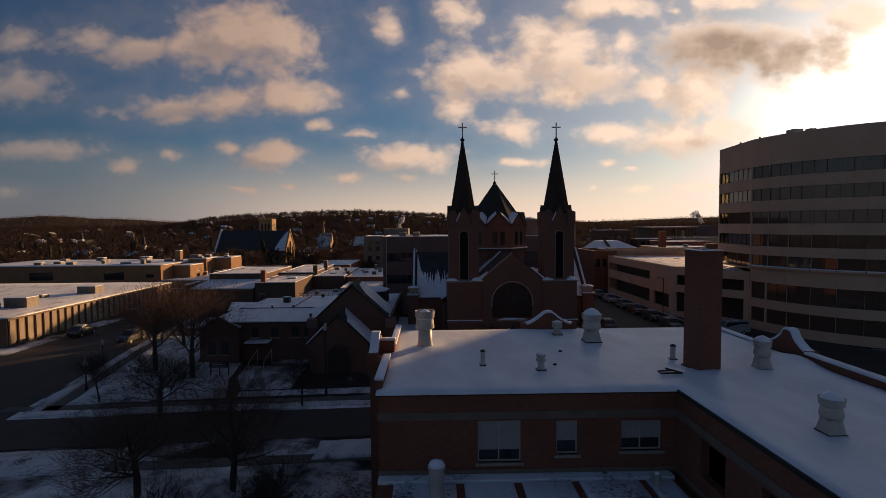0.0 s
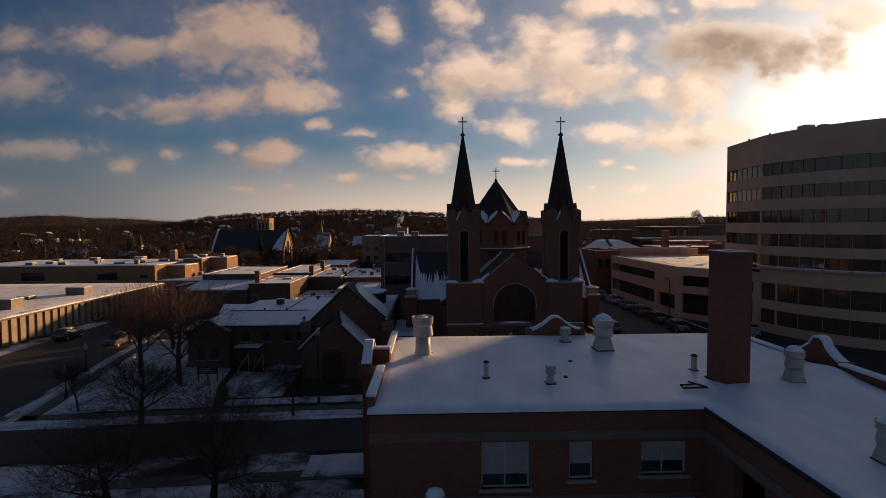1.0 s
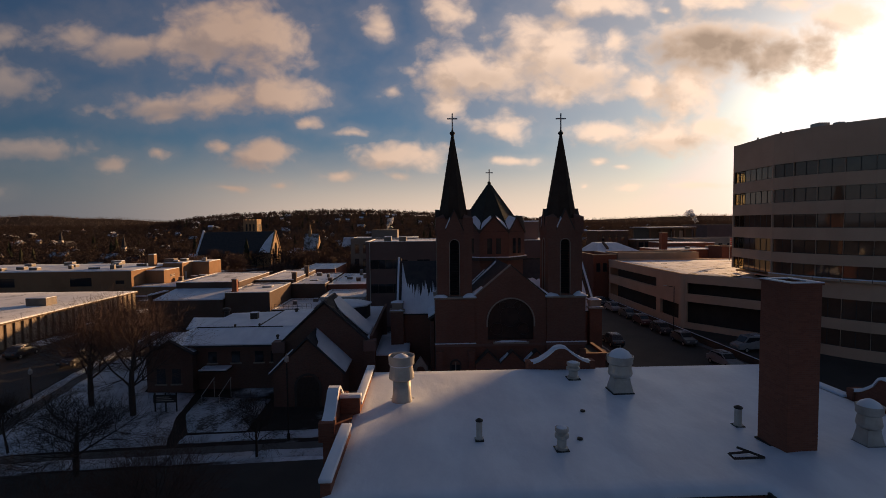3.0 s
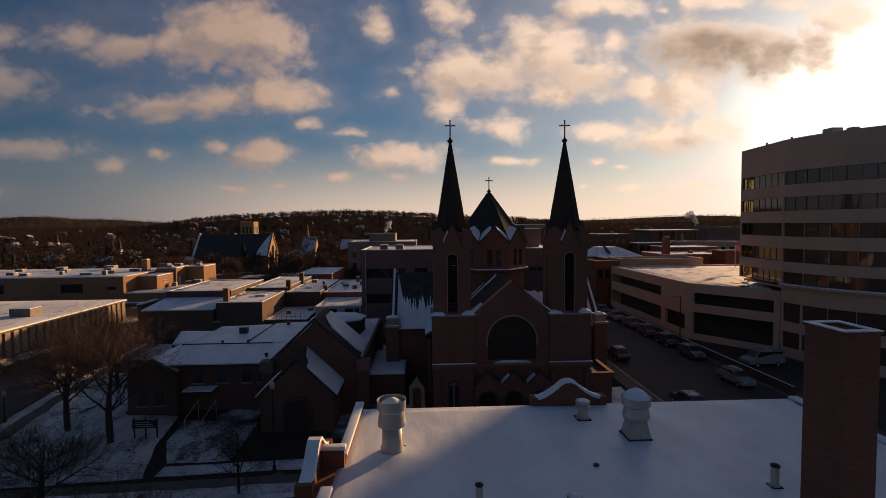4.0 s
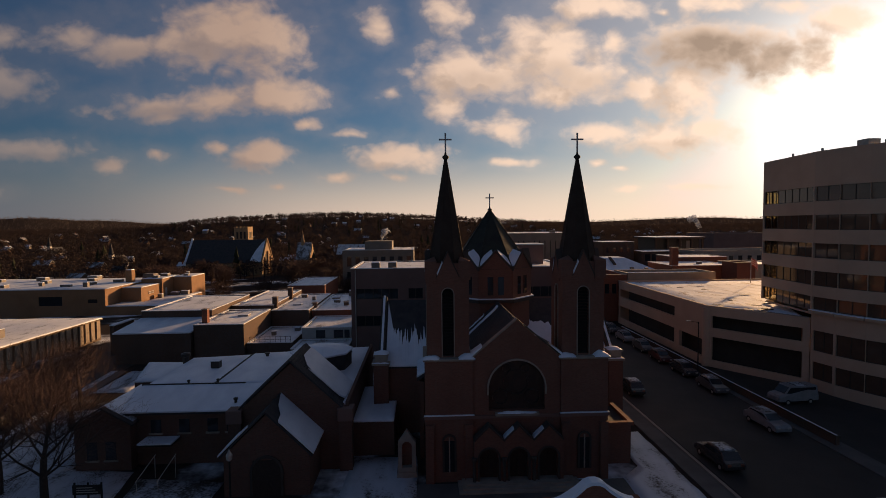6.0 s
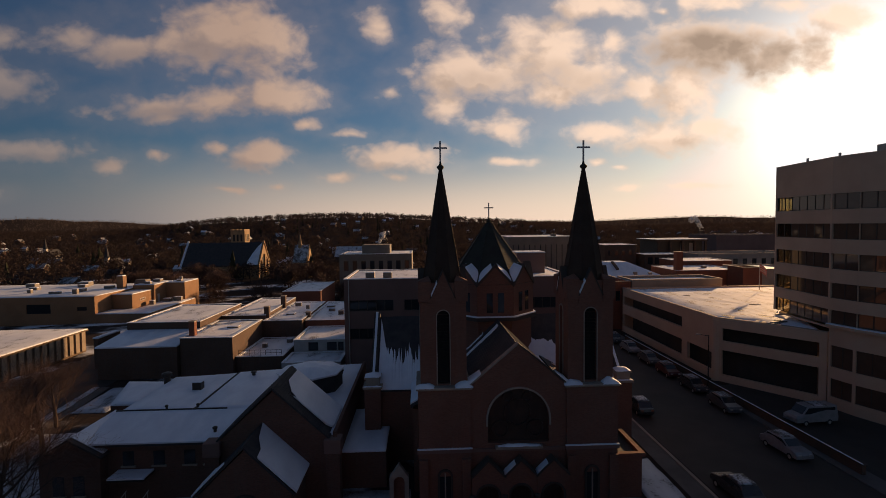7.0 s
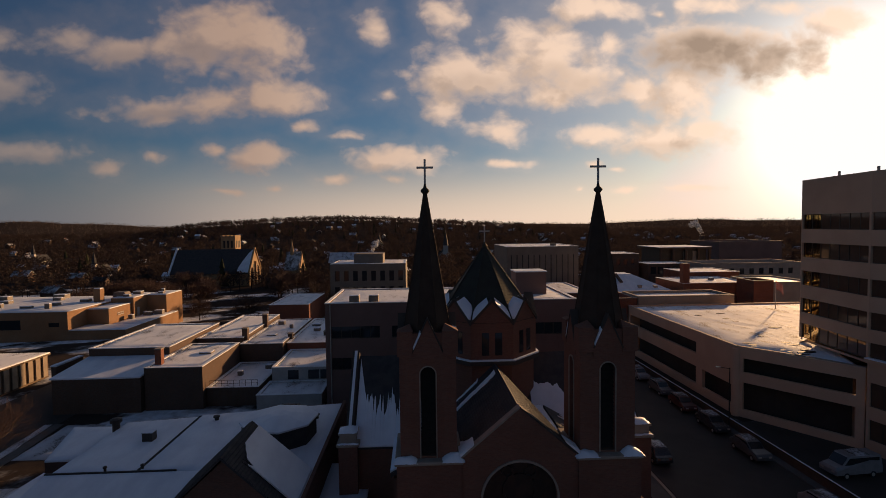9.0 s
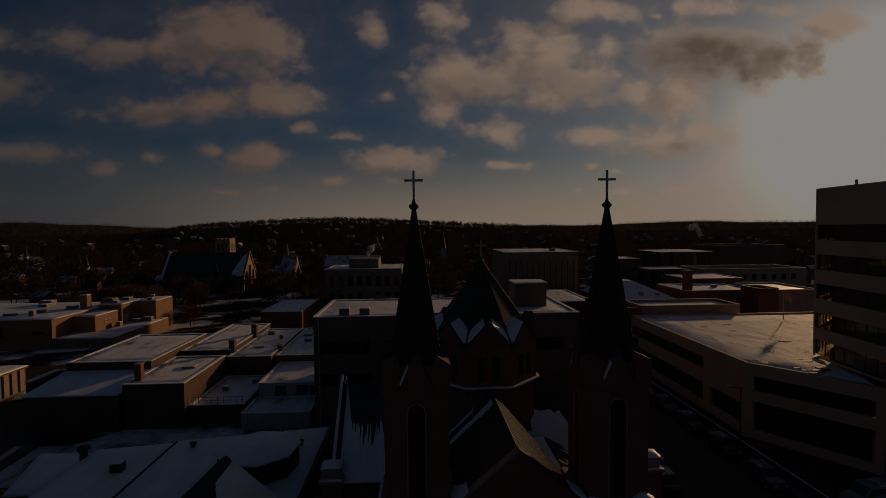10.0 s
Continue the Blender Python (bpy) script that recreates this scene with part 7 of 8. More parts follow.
for x, y, r, h in ((0.0, 22.3, 0.36, 1.9), (10.7, 23.0, 0.14, 0.8)):
    t = thing("court_vent", "round metal vent with a snowy dome on the low roof", "vent pipe", "court vents", at=(x, y, 4.1))
    bm = bmesh.new()
    lathe(bm, [(r, 0), (r, h * 0.78), (r * 1.15, h * 0.8), (r * 1.15, h * 0.86)], (x, y, 4.1), 16)
    part("pipe", bm, M_METAL, t)
    bm = bmesh.new()
    lathe(bm, [(r * 1.12, h * 0.86), (r * 0.9, h * 0.95), (r * 0.3, h)], (x, y, 4.1), 16)
    part("snow_dome", bm, M_SNOW, t, smooth=True)


# ---- trees ----
def raw_mesh(name, verts, faces, mat, parent=None, label=""):
    me = bpy.data.meshes.new(name)
    me.from_pydata(verts, [], faces)
    me.materials.append(mat)
    ob = new(name, me)
    ob.parent = parent
    BASE[ob.name] = BASE[parent.name] if parent else Vector((0, 0, 0))
    if label:
        ob["label"] = label
    return ob


def add_tube(verts, faces, a, b, ra, rb, sides):
    d = (b - a).normalized()
    s = d.cross(Vector((0.31, 0.17, 0.93))).normalized()
    t = d.cross(s)
    k = len(verts)
    for c, r in ((a, ra), (b, rb)):
        for i in range(sides):
            q = math.tau * i / sides
            verts.append(c + r * (math.cos(q) * s + math.sin(q) * t))
    for i in range(sides):
        j = (i + 1) % sides
        faces.append((k + i, k + j, k + sides + j, k + sides + i))


def tree(x, y, height, spread, seed, levels=5, twig_mat=None, label="bare deciduous tree with dark spreading branches in snow", fork=0.28, twig=0.011):
    rng = random.Random(seed)
    base = terrain(x, y)
    t = thing("bare_tree", label, "tree", "bare street trees", at=(x, y, base))
    layers = {"trunk": ([], []), "branch_mass": ([], []), "twig_mass": ([], [])}

    def grow(p, d, length, r, level):
        name = "trunk" if level == 0 else ("branch_mass" if level <= 2 else "twig_mass")
        verts, faces = layers[name]
        steps = 3 if level < 3 else 2
        for k in range(steps):
            bend = Vector((rng.uniform(-1, 1), rng.uniform(-1, 1), rng.uniform(-0.3, 0.9))) * (0.07 + 0.035 * level)
            d = (d + bend).normalized()
            q = p + d * (length / steps)
            rb = r * (0.86 if level == 0 else 0.78)
            add_tube(verts, faces, p, q, max(r, twig if level < 4 else twig * 0.65), max(rb, twig * 0.55), 8 if level == 0 else (5 if level <= 2 else 3))
            if level < levels and (level > 0 or k > 0):
                for _ in range(3 if level in (0, 1) else (2 if level < 3 else 1)):
                    turn = rng.uniform(0, math.tau)
                    lean = rng.uniform(0.55, 1.15) if level < 2 else rng.uniform(0.38, 0.85)
                    s = d.cross(Vector((math.cos(turn), math.sin(turn), 0.2))).normalized()
                    e = (d * math.cos(lean) + s * math.sin(lean) * spread / height * 1.9).normalized()
                    grow(q, e, length * rng.uniform(0.58, 0.84), rb * rng.uniform(0.42, 0.60), level + 1)
            p, r = q, rb
        if level < levels:
            grow(p, d, length * 0.62, r * 0.85, level + 1)

    grow(Vector((0, 0, -0.1)), Vector((0, 0, 1)), height * fork * 1.45, max(0.06, height * 0.021), 0)
    every = [v for verts, faces in layers.values() for v in verts]
    up = height / max(v.z for v in every)
    out = spread / max(0.1, sorted(math.hypot(v.x, v.y) for v in every)[int(len(every) * 0.97)])
    for verts, faces in layers.values():
        for v in verts:
            f = smooth(v.z, 0, height * 0.12 / up)
            v.x, v.y, v.z = v.x * (1 + (out - 1) * f), v.y * (1 + (out - 1) * f), v.z * up
    for name, (verts, faces) in layers.items():
        if faces:
            made = raw_mesh(name, verts, faces, M_BARK if name != "twig_mass" else (twig_mat or M_BARK), t, "" if name != "twig_mass" else "fine bare twigs")
            if name != "trunk":
                made["kind"] = "stuff"
    return t


tree(-26.8, 54.6, 12.5, 7.4, 3, 5, M_TWIG, fork=0.22, twig=0.007)
tree(-32.3, 47.4, 5.4, 2.2, 4, 4, label="young bare lawn tree in snow")
tree(-13.0, 31.0, 8.2, 5.4, 5, 5, M_TWIG, "bushy bare tree with fine reddish twigs", 0.20, 0.007)
tree(-18.5, 30.0, 7.4, 5.2, 6, 5, M_TWIG, "bushy bare tree with fine reddish twigs", 0.20, 0.007)
tree(-24.4, 43.5, 7.4, 5.2, 15, 5, label="low spreading bare tree on the verge", fork=0.2, twig=0.008)
tree(-8.6, 25.0, 4.9, 3.0, 7, 5, label="low bare tree beside the school court")
tree(-13.5, 22.5, 4.6, 3.4, 8, 5, label="low bare tree beside the school court")
tree(-12.4, 45.6, 5.4, 2.6, 9, 4, fork=0.26, twig=0.008, label="small bare tree before the parish house")
for x, y, h, w, seed in ((-35.5, 70.0, 11.0, 6.0, 12), (-32.5, 57.5, 11.0, 6.4, 13), (-40.0, 78.0, 9.5, 5.0, 16)):
    tree(x, y, h, w, seed, 5, M_TWIG, "tall bare street tree with thin dark twigs", 0.22, 0.007)


# ---- parked cars ----
def car(paint, label, van=False):
    """A parked car at the origin, nose towards +y."""
    t = thing("parked_car", label, "car", "parked cars")
    if van:
        side = [(-2.5, 0.45), (-2.55, 0.9), (-2.45, 2.1), (1.1, 2.15), (1.75, 1.30), (2.45, 1.15), (2.6, 0.9), (2.6, 0.45)]
        glass_a, glass_b, w = [(-2.2, 1.30), (-2.2, 1.95), (1.05, 1.98), (1.55, 1.35)], (1.16, 1.72, 1.34, 2.06), 0.95
    else:
        side = [(-2.25, 0.40), (-2.32, 0.72), (-2.25, 1.00), (-1.95, 1.08), (-1.45, 1.62), (-0.2, 1.70), (0.45, 1.64), (1.12, 1.12), (2.05, 0.98), (2.3, 0.72), (2.3, 0.40)]
        glass_a, glass_b, w = [(-1.75, 1.12), (-1.36, 1.56), (0.40, 1.58), (0.98, 1.12)], (0.52, 1.10, 1.16, 1.60), 0.88
    bm = bmesh.new()
    rings = []
    for x, squeeze in ((-w, 0.86), (-w * 0.93, 1.0), (w * 0.93, 1.0), (w, 0.86)):
        rings.append([(x if z < 1.12 else x * 0.86, y * (0.985 if squeeze < 1 else 1), z if squeeze == 1 else 0.45 + (z - 0.45) * 0.94) for y, z in side])
    sweep(bm, rings, None)
    part("body", bm, paint, t)
    for s in (-1, 1):
        bm = bmesh.new()
        sweep(bm, [[(s * (w * 0.865 + d), y, z) for y, z in glass_a] for d in (0.0, 0.03)], None)
        part("side_glass", bm, M_GLASS, t)
    bm = bmesh.new()
    y0, y1, z0, z1 = glass_b
    sweep(bm, [[(x, y1 + 0.02, z0), (x, y0 + 0.02, z1), (x, y0 + 0.05, z1), (x, y1 + 0.05, z0)] for x in (-w * 0.76, w * 0.76)], None)
    part("windscreen", bm, M_GLASS, t)
    for s in (-1, 1):
        for y in (-1.45, 1.45):
            bm = bmesh.new()
            tube(bm, (s * (w - 0.20), y, 0.33), (s * (w + 0.01), y, 0.33), 0.33, 0.33, 14)
            wheel = part("wheel", bm, M_RUBBER, t)
            bm = bmesh.new()
            tube(bm, (s * (w + 0.012), y, 0.33), (s * (w + 0.03), y, 0.33), 0.19, 0.17, 10)
            part("rim", bm, M_METAL, wheel)
        bm = bmesh.new()
        box(bm, s * w * 0.62 - 0.16, s * w * 0.62 + 0.16, side[-2][0] - 0.04, side[-2][0] + 0.02, 0.66, 0.82)
        part("headlight", bm, M_FRAME, t)
        bm = bmesh.new()
        box(bm, s * w * 0.66 - 0.14, s * w * 0.66 + 0.14, side[1][0] - 0.03, side[1][0] + 0.05, 0.72, 0.92)
        part("tail_light", bm, M_BRICK, t)
    bm = bmesh.new()
    top = 2.14 if van else 1.69
    snow_bed(bm, [(-w * 0.74, -1.3), (w * 0.74, -1.3), (w * 0.74, 0.25), (-w * 0.74, 0.25)], top - 0.05, 0.10, cells=4, rough=0.02)
    part("roof_snow", bm, M_SNOW_THIN, t, smooth=True)
    return t


P_WHITE = plain("white_car_paint", (0.24, 0.24, 0.25), (0.18, 0.18, 0.19), 2.0, 0.3, spec=0.6, relief=0.02)
P_DARK = plain("dark_car_paint", (0.035, 0.035, 0.04), (0.05, 0.045, 0.045), 2.0, 0.28, spec=0.6, relief=0.02)
P_GREY = plain("silver_car_paint", (0.13, 0.13, 0.135), (0.10, 0.10, 0.10), 2.0, 0.3, 0.4, 0.6, 0.02)
P_RED = plain("dull_red_car_paint", (0.09, 0.022, 0.02), (0.07, 0.018, 0.016), 2.0, 0.32, spec=0.6, relief=0.02)
models = [car(P_WHITE, "white car parked at the kerb, dusted with snow"), car(P_DARK, "dark car parked at the kerb, dusted with snow"), car(P_GREY, "silver car parked at the kerb, dusted with snow"), car(P_RED, "dull red car parked at the kerb, dusted with snow"), car(P_WHITE, "white delivery van parked behind the low wall", True)]
spots = [(0, 37.2, 66.3, 184), (2, 38.2, 77.6, 180), (1, 38.3, 84.6, 181), (3, 38.2, 91.2, 179), (2, 38.3, 97.5, 180), (0, 38.2, 104.5, 181), (1, 38.3, 111.5, 180), (1, 27.7, 59.2, 2), (1, 27.8, 77.8, 0), (2, 27.8, 96, 0), (1, 27.8, 104, 1), (4, 45.2, 73.0, 95), (1, -54.9, 77.5, 1), (2, -55.0, 92.5, 1), (1, -44.6, 73.0, 178), (1, 38.3, 125.0, 180), (0, 27.8, 118.0, 1), (2, 38.2, 134.0, 180)]
first = set()
for k, x, y, turn in spots:
    m = pose(x, y, 0.03 if k != 4 else 0.005, 0, 0, turn)
    if k in first:
        copy_thing(models[k], m)
    else:
        models[k].matrix_basis = m
        first.add(k)


# ---- street furniture ----
def lamp_post(x, y, h, arm=0.0, name="street_lamp"):
    t = thing(name, "slim dark street lamp on a tapered pole", "street lamp", "street lamps", at=(x, y, 0))
    bm = bmesh.new()
    lathe(bm, [(0.16, 0), (0.14, 0.5), (0.08, 0.6), (0.055, h)], (x, y, 0), 10)
    part("pole", bm, M_IRON, t)
    bm = bmesh.new()
    if arm:
        tube(bm, (x, y, h - 0.1), (x + arm, y, h + 0.15), 0.04, 0.035, 8)
        part("arm", bm, M_IRON, t)
        bm = bmesh.new()
        box(bm, x + arm - 0.35, x + arm + 0.25, y - 0.12, y + 0.12, h + 0.10, h + 0.22)
        bevel(bm, 0.03, 1)
        part("lamp_head", bm, M_METAL, t)
    else:
        lathe(bm, [(0.05, h), (0.18, h + 0.1), (0.20, h + 0.4), (0.08, h + 0.6), (0.03, h + 0.75)], (x, y, 0), 10)
        part("lamp_head", bm, M_FRAME, t)


lamp_post(-10.8, 48.6, 6.5, 0.0)
lamp_post(40.0, 84.0, 7.5, -1.4)
lamp_post(-36.0, 51.0, 2.6)
lamp_post(-40.2, 60.0, 2.6)
lamp_post(-33.5, 36.6, 2.4)

t = thing("stone_shrine", "pale pointed stone niche beside the church tower", "shrine", at=(0.1, 58.6, 0))
bm = bmesh.new()
arched_wall(bm, 0.1, 58.2, 58.7, 0.5, 0.9, 2.7, 0.42, [(0.85, 0.9), (0.85, 3.0), (0.1, 4.1), (-0.65, 3.0), (-0.65, 0.9)])
part("niche", bm, M_STONE, t, joined=True)
bm = bmesh.new()
box(bm, -0.75, 0.95, 58.1, 59.3, 0, 0.5)
part("plinth", bm, M_STONE, t)
bm = bmesh.new()
box(bm, -0.65, 0.85, 58.7, 59.0, 0.5, 3.1)
part("back", bm, M_CHURCH, t)

t = thing("notice_board", "dark notice board on three posts in the snow", "sign", at=(-24.2, 55.4, 0))
for k in range(3):
    bm = bmesh.new()
    box(bm, -25.2 + k * 1.0 - 0.05, -25.2 + k * 1.0 + 0.05, 55.35, 55.45, 0, 1.9)
    part("post", bm, M_IRON, t)
bm = bmesh.new()
box(bm, -25.3, -23.1, 55.28, 55.34, 1.0, 1.75)
board = part("board", bm, M_IRON, t)
for k in range(3):
    bm = bmesh.new()
    box(bm, -25.0, -23.4 - 0.2 * k, 55.26, 55.279, 1.16 + k * 0.18, 1.22 + k * 0.18)
    part("line_bar", bm, M_FRAME, board)

for x in (-21.6, -19.9, -13.9, -8.0):
    t = thing("handrail", "pale metal handrail beside snowy entrance steps", "handrail", "entrance handrails", at=(x, 58, 0))
    bm = bmesh.new()
    tube(bm, (x, 57.0, 0.95), (x + 0.25, 59.6, 2.0), 0.035, 0.035, 6)
    part("rail", bm, M_METAL, t)
    for y, z in ((57.1, 0.95), (59.5, 1.95)):
        bm = bmesh.new()
        tube(bm, (x + (y - 57) * 0.09, y, 0), (x + (y - 57) * 0.09, y, z), 0.03, 0.03, 6)
        part("post", bm, M_METAL, t)

# flag on the garage roof
t = thing("flagpole", "small striped flag on a pole above the garage roof", "flagpole", at=(68.0, 114.0, 9.0))
bm = bmesh.new()
lathe(bm, [(0.09, 0), (0.05, 5.1), (0.02, 5.2)], (68.0, 114.0, 9.0), 8)
part("pole", bm, M_METAL, t)
M_RED = plain("flag_red", (0.42, 0.04, 0.04), (0.34, 0.03, 0.03), 3.0, 0.8)
fold = lambda u: 0.16 * math.sin(u * 4.0)
for k in range(7):
    bm = bmesh.new()
    z = 14.0 - 0.2 * k
    pts = [(68.06 + u * 0.9, 114.0 + fold(u), z - 0.55 * u * u) for u in (0, 0.3, 0.6, 0.9, 1.2, 1.5)]
    for p, q in zip(pts, pts[1:]):
        sweep(bm, [[(p[0], p[1], p[2] - 0.2), (p[0], p[1] + 0.02, p[2] - 0.2), (p[0], p[1] + 0.02, p[2]), p], [(q[0], q[1], q[2] - 0.2), (q[0], q[1] + 0.02, q[2] - 0.2), (q[0], q[1] + 0.02, q[2]), q]], None)
    part("stripe", bm, M_RED if k % 2 == 0 else M_WHITE, t, joined=True)


# ---- the distance: second church, houses, woods ----
t = thing("stone_church", "far brown stone church with sunlit gables and a square tower", "church", at=(-95, 265, -4))
M_FIELD = plain("golden_fieldstone", (0.36, 0.24, 0.13), (0.26, 0.17, 0.10), 0.3, 0.9)
bm = bmesh.new()
gable_wall(bm, -121, -82, 277.6, 295.4, -5, 2.6, 13.6, "x")
part("nave", bm, M_FIELD, t)
bm = bmesh.new()
gable_roof(bm, -121.6, -82.5, 277.0, 296.0, 2.3, 14.0, "x", 0.3)
part("nave_roof", bm, M_SLATE, t)
for x, za in ((-82.5, 2.2), (-121.6, 2.2)):
    bm = bmesh.new()
    for ya in (276.8, 296.2):
        sweep(bm, [[(x + d, ya, za), (x + d, 286.5, 14.6), (x + d, 286.5, 15.3), (x + d, ya, za + 0.8)] for d in (0.0, 0.9)], None)
    part("gable_coping", bm, M_FIELD if x > -100 else M_SNOW, t)
bm = bmesh.new()
sweep(bm, [[(x, 277.0, 2.9), (x, 277.0, 3.2), (x, y, z + 0.55), (x, y, z + 0.3)] for x, y, z in ((-88.0, 278.6, 4.4), (-86.5, 281.6, 8.0), (-84.3, 284.6, 11.8), (-82.6, 286.0, 13.6))], None)
part("gable_snow", bm, M_SNOW, t)
bm = bmesh.new()
for y in (281.6, 286.5, 291.4):
    box(bm, -82.0, -81.2, y - 0.7, y + 0.7, -5, 8.0 if y == 286.5 else 5.0)
part("buttress", bm, M_FIELD, t)
for y in (284.0, 289.0):
    bm = bmesh.new()
    box(bm, -82.04, -81.96, y - 0.9, y + 0.9, 1.0, 6.6)
    part("lancet", bm, M_TAR, t)
bm = bmesh.new()
box(bm, -103.2, -95.6, 297, 305, -5, 20.2)
tw = part("tower", bm, M_FIELD, t, "square stone tower")
for x in (-103.2, -101.0, -98.9, -96.8):
    bm = bmesh.new()
    box(bm, x, x + 1.2, 296.8, 305.2, 20.2, 21.3)
    part("merlon", bm, M_FIELD, tw)
# dark plates on the solid tower paint the shade inside belfry openings
for x in (-101.9, -99.9, -97.9):
    bm = bmesh.new()
    box(bm, x, x + 1.0, 296.9, 297.05, 14.6, 18.4)
    part("belfry_shade_plate", bm, M_TAR, tw)
for y in (298.4, 300.6, 302.8):
    bm = bmesh.new()
    box(bm, -95.65, -95.5, y, y + 1.0, 14.6, 18.4)
    part("belfry_shade_plate", bm, M_TAR, tw)
bm = bmesh.new()
box(bm, -103.4, -95.4, 296.8, 305.2, 12.6, 13.0)
part("string_course", bm, M_FIELD, tw)
bm = bmesh.new()
gable_wall(bm, -64, -56.5, 276, 286, -5, 4.0, 12.2, "x")
part("chapel", bm, M_FIELD, t)
bm = bmesh.new()
gable_roof(bm, -64.3, -56.8, 275.6, 286.4, 3.7, 12.5, "x", 0.3)
part("chapel_roof", bm, M_SNOW_THIN, t)
bm = bmesh.new()
pyramid(bm, ngon(-61.5, 281, 1.3, 8), 11.0, (-61.5, 281, 19.4))
part("chapel_spire", bm, M_FIELD, t)
bm = bmesh.new()
for y in (276.2, 285.8):
    pyramid(bm, ngon(-57.0, y, 0.9, 4, math.pi / 4), 3.6, (-57.0, y, 8.6))
part("chapel_pinnacle", bm, M_FIELD, t)
# long hall behind the chapel
bm = bmesh.new()
gable_wall(bm, -52, -20, 330, 346, -5, 3.4, 8.6, "x")
annexe = part("parish_hall", bm, M_BROWN, t)
bm = bmesh.new()
gable_roof(bm, -52.5, -19.5, 329.5, 346.5, 3.2, 8.9, "x", 0.3)
part("hall_roof", bm, M_TRODDEN, annexe, "thin snow on a long roof")


def steam(x, y, z, size, seed, lean):
    """A still puff of sunlit steam over a chimney: a drift of thin rounded wisps."""
    rng = random.Random(seed)
    t = thing("steam_plume", "small sunlit puff of white steam above a chimney", "steam", "steam plumes", at=(x, y, z))
    bm = bmesh.new()
    for k in range(22):
        f = k / 21
        c = Vector((x + lean * size * f + rng.uniform(-0.2, 0.2) * size * f, y + rng.uniform(-0.2, 0.2) * size, z + size * (0.1 + 0.75 * f ** 0.8) + rng.uniform(-0.12, 0.12) * size))
        rad = size * (0.07 + 0.13 * f) * rng.uniform(0.7, 1.2)
        made = bmesh.ops.create_icosphere(bm, subdivisions=2, radius=rad, matrix=Matrix.Translation(c))
        for v in made["verts"]:
            v.co += (v.co - c) * 0.7 * noise.noise(v.co * (1.6 / rad))
    part("vapour", bm, M_STEAM, t, smooth=True)["kind"] = "stuff"


M_STEAM, _n, _b, _p, _tc = material("thin_steam", 1.0, spec=0.0)
_n.set(_b.inputs["Base Color"], (0.85, 0.85, 0.85, 1))
_clear, _mix = _n.t.nodes.new("ShaderNodeBsdfTransparent"), _n.t.nodes.new("ShaderNodeMixShader")
_n.set(_mix.inputs[0], _n.step(_n.noise(_p, 0.6, 4.0), 0.35, 0.7, 0.55, 0.92))
_n.set(_mix.inputs[1], _b.outputs[0])
_n.set(_mix.inputs[2], _clear.outputs[0])
_n.set(_n.t.nodes["Material Output"].inputs[0], _mix.outputs[0])
steam(-13.5, 202.0, 15.6, 4.6, 61, 0.25)
works = block("boiler_house", "low far brick boiler house with a chimney", 214.0, 234.0, 404.0, 420.0, 6.0, M_BROWN, base=-5)
stack(works, 226.0, 406.0, 5.6, 3.0, 9.5, M_BROWN)
steam(226.0, 406.0, 15.2, 11.0, 62, -0.6)


def steeple(x, y, h, w):
    z = terrain(x, y)
    t = thing("steeple_church", "distant white steepled church among bare trees", "church", "distant churches", at=(x, y, z))
    bm = bmesh.new()
    gable_wall(bm, x - w * 1.3, x + w * 1.3, y, y + w * 5, z - 2, z + w * 1.6, z + w * 3.0, "y")
    part("nave", bm, M_WHITE, t)
    bm = bmesh.new()
    gable_roof(bm, x - w * 1.5, x + w * 1.5, y - 0.5, y + w * 5, z + w * 1.5, z + w * 3.1, "y", 0.4)
    part("roof", bm, M_SLATE, t)
    bm = bmesh.new()
    box(bm, x - w / 2, x + w / 2, y - w * 0.9, y, z - 2, z + h * 0.52)
    part("tower", bm, M_WHITE, t)
    bm = bmesh.new()
    pyramid(bm, ngon(x, y - w * 0.45, w * 0.62, 8), z + h * 0.52, (x, y - w * 0.45, z + h))
    part("spire", bm, M_SLATE, t)


steeple(24.0, 420, 26, 3.6)
steeple(-190, 330, 17, 2.4)
steeple(-300, 430, 18, 2.6)
steeple(-40.0, 560, 18, 3)


def house_model(wall_mat, snow_mat, label):
    t = thing("distant_house", label, "house", "distant houses")
    bm = bmesh.new()
    gable_wall(bm, -4, 4, -5, 5, -3, 4.6, 7.4, "y")
    part("wall", bm, wall_mat, t)
    bm = bmesh.new()
    gable_roof(bm, -4.5, 4.5, -5.4, 5.4, 4.3, 7.5, "y", 0.3)
    r = part("roof", bm, snow_mat, t)
    bm = bmesh.new()
    box(bm, 1.2, 2.1, -1, -0.1, 5.5, 8.6)
    part("chimney", bm, M_BRICK, r)
    for x in (-2.2, 0.0, 2.2):
        for z in (0.9, 3.0):
            bm = bmesh.new()
            box(bm, x - 0.5, x + 0.5, -5.04, -5.0, z, z + 1.3)
            part("window", bm, M_GLASS, t)
    return t


models = [house_model(M_PALE, M_SNOW, "distant pale house with a snowy roof"), house_model(M_BROWN, M_SNOW_THIN, "distant brown house with a patchy snow roof"), house_model(M_BROWN, M_SLATE, "distant brown house with a dark roof")]
rng = random.Random(21)
placed = [False] * 3
HOUSES = []
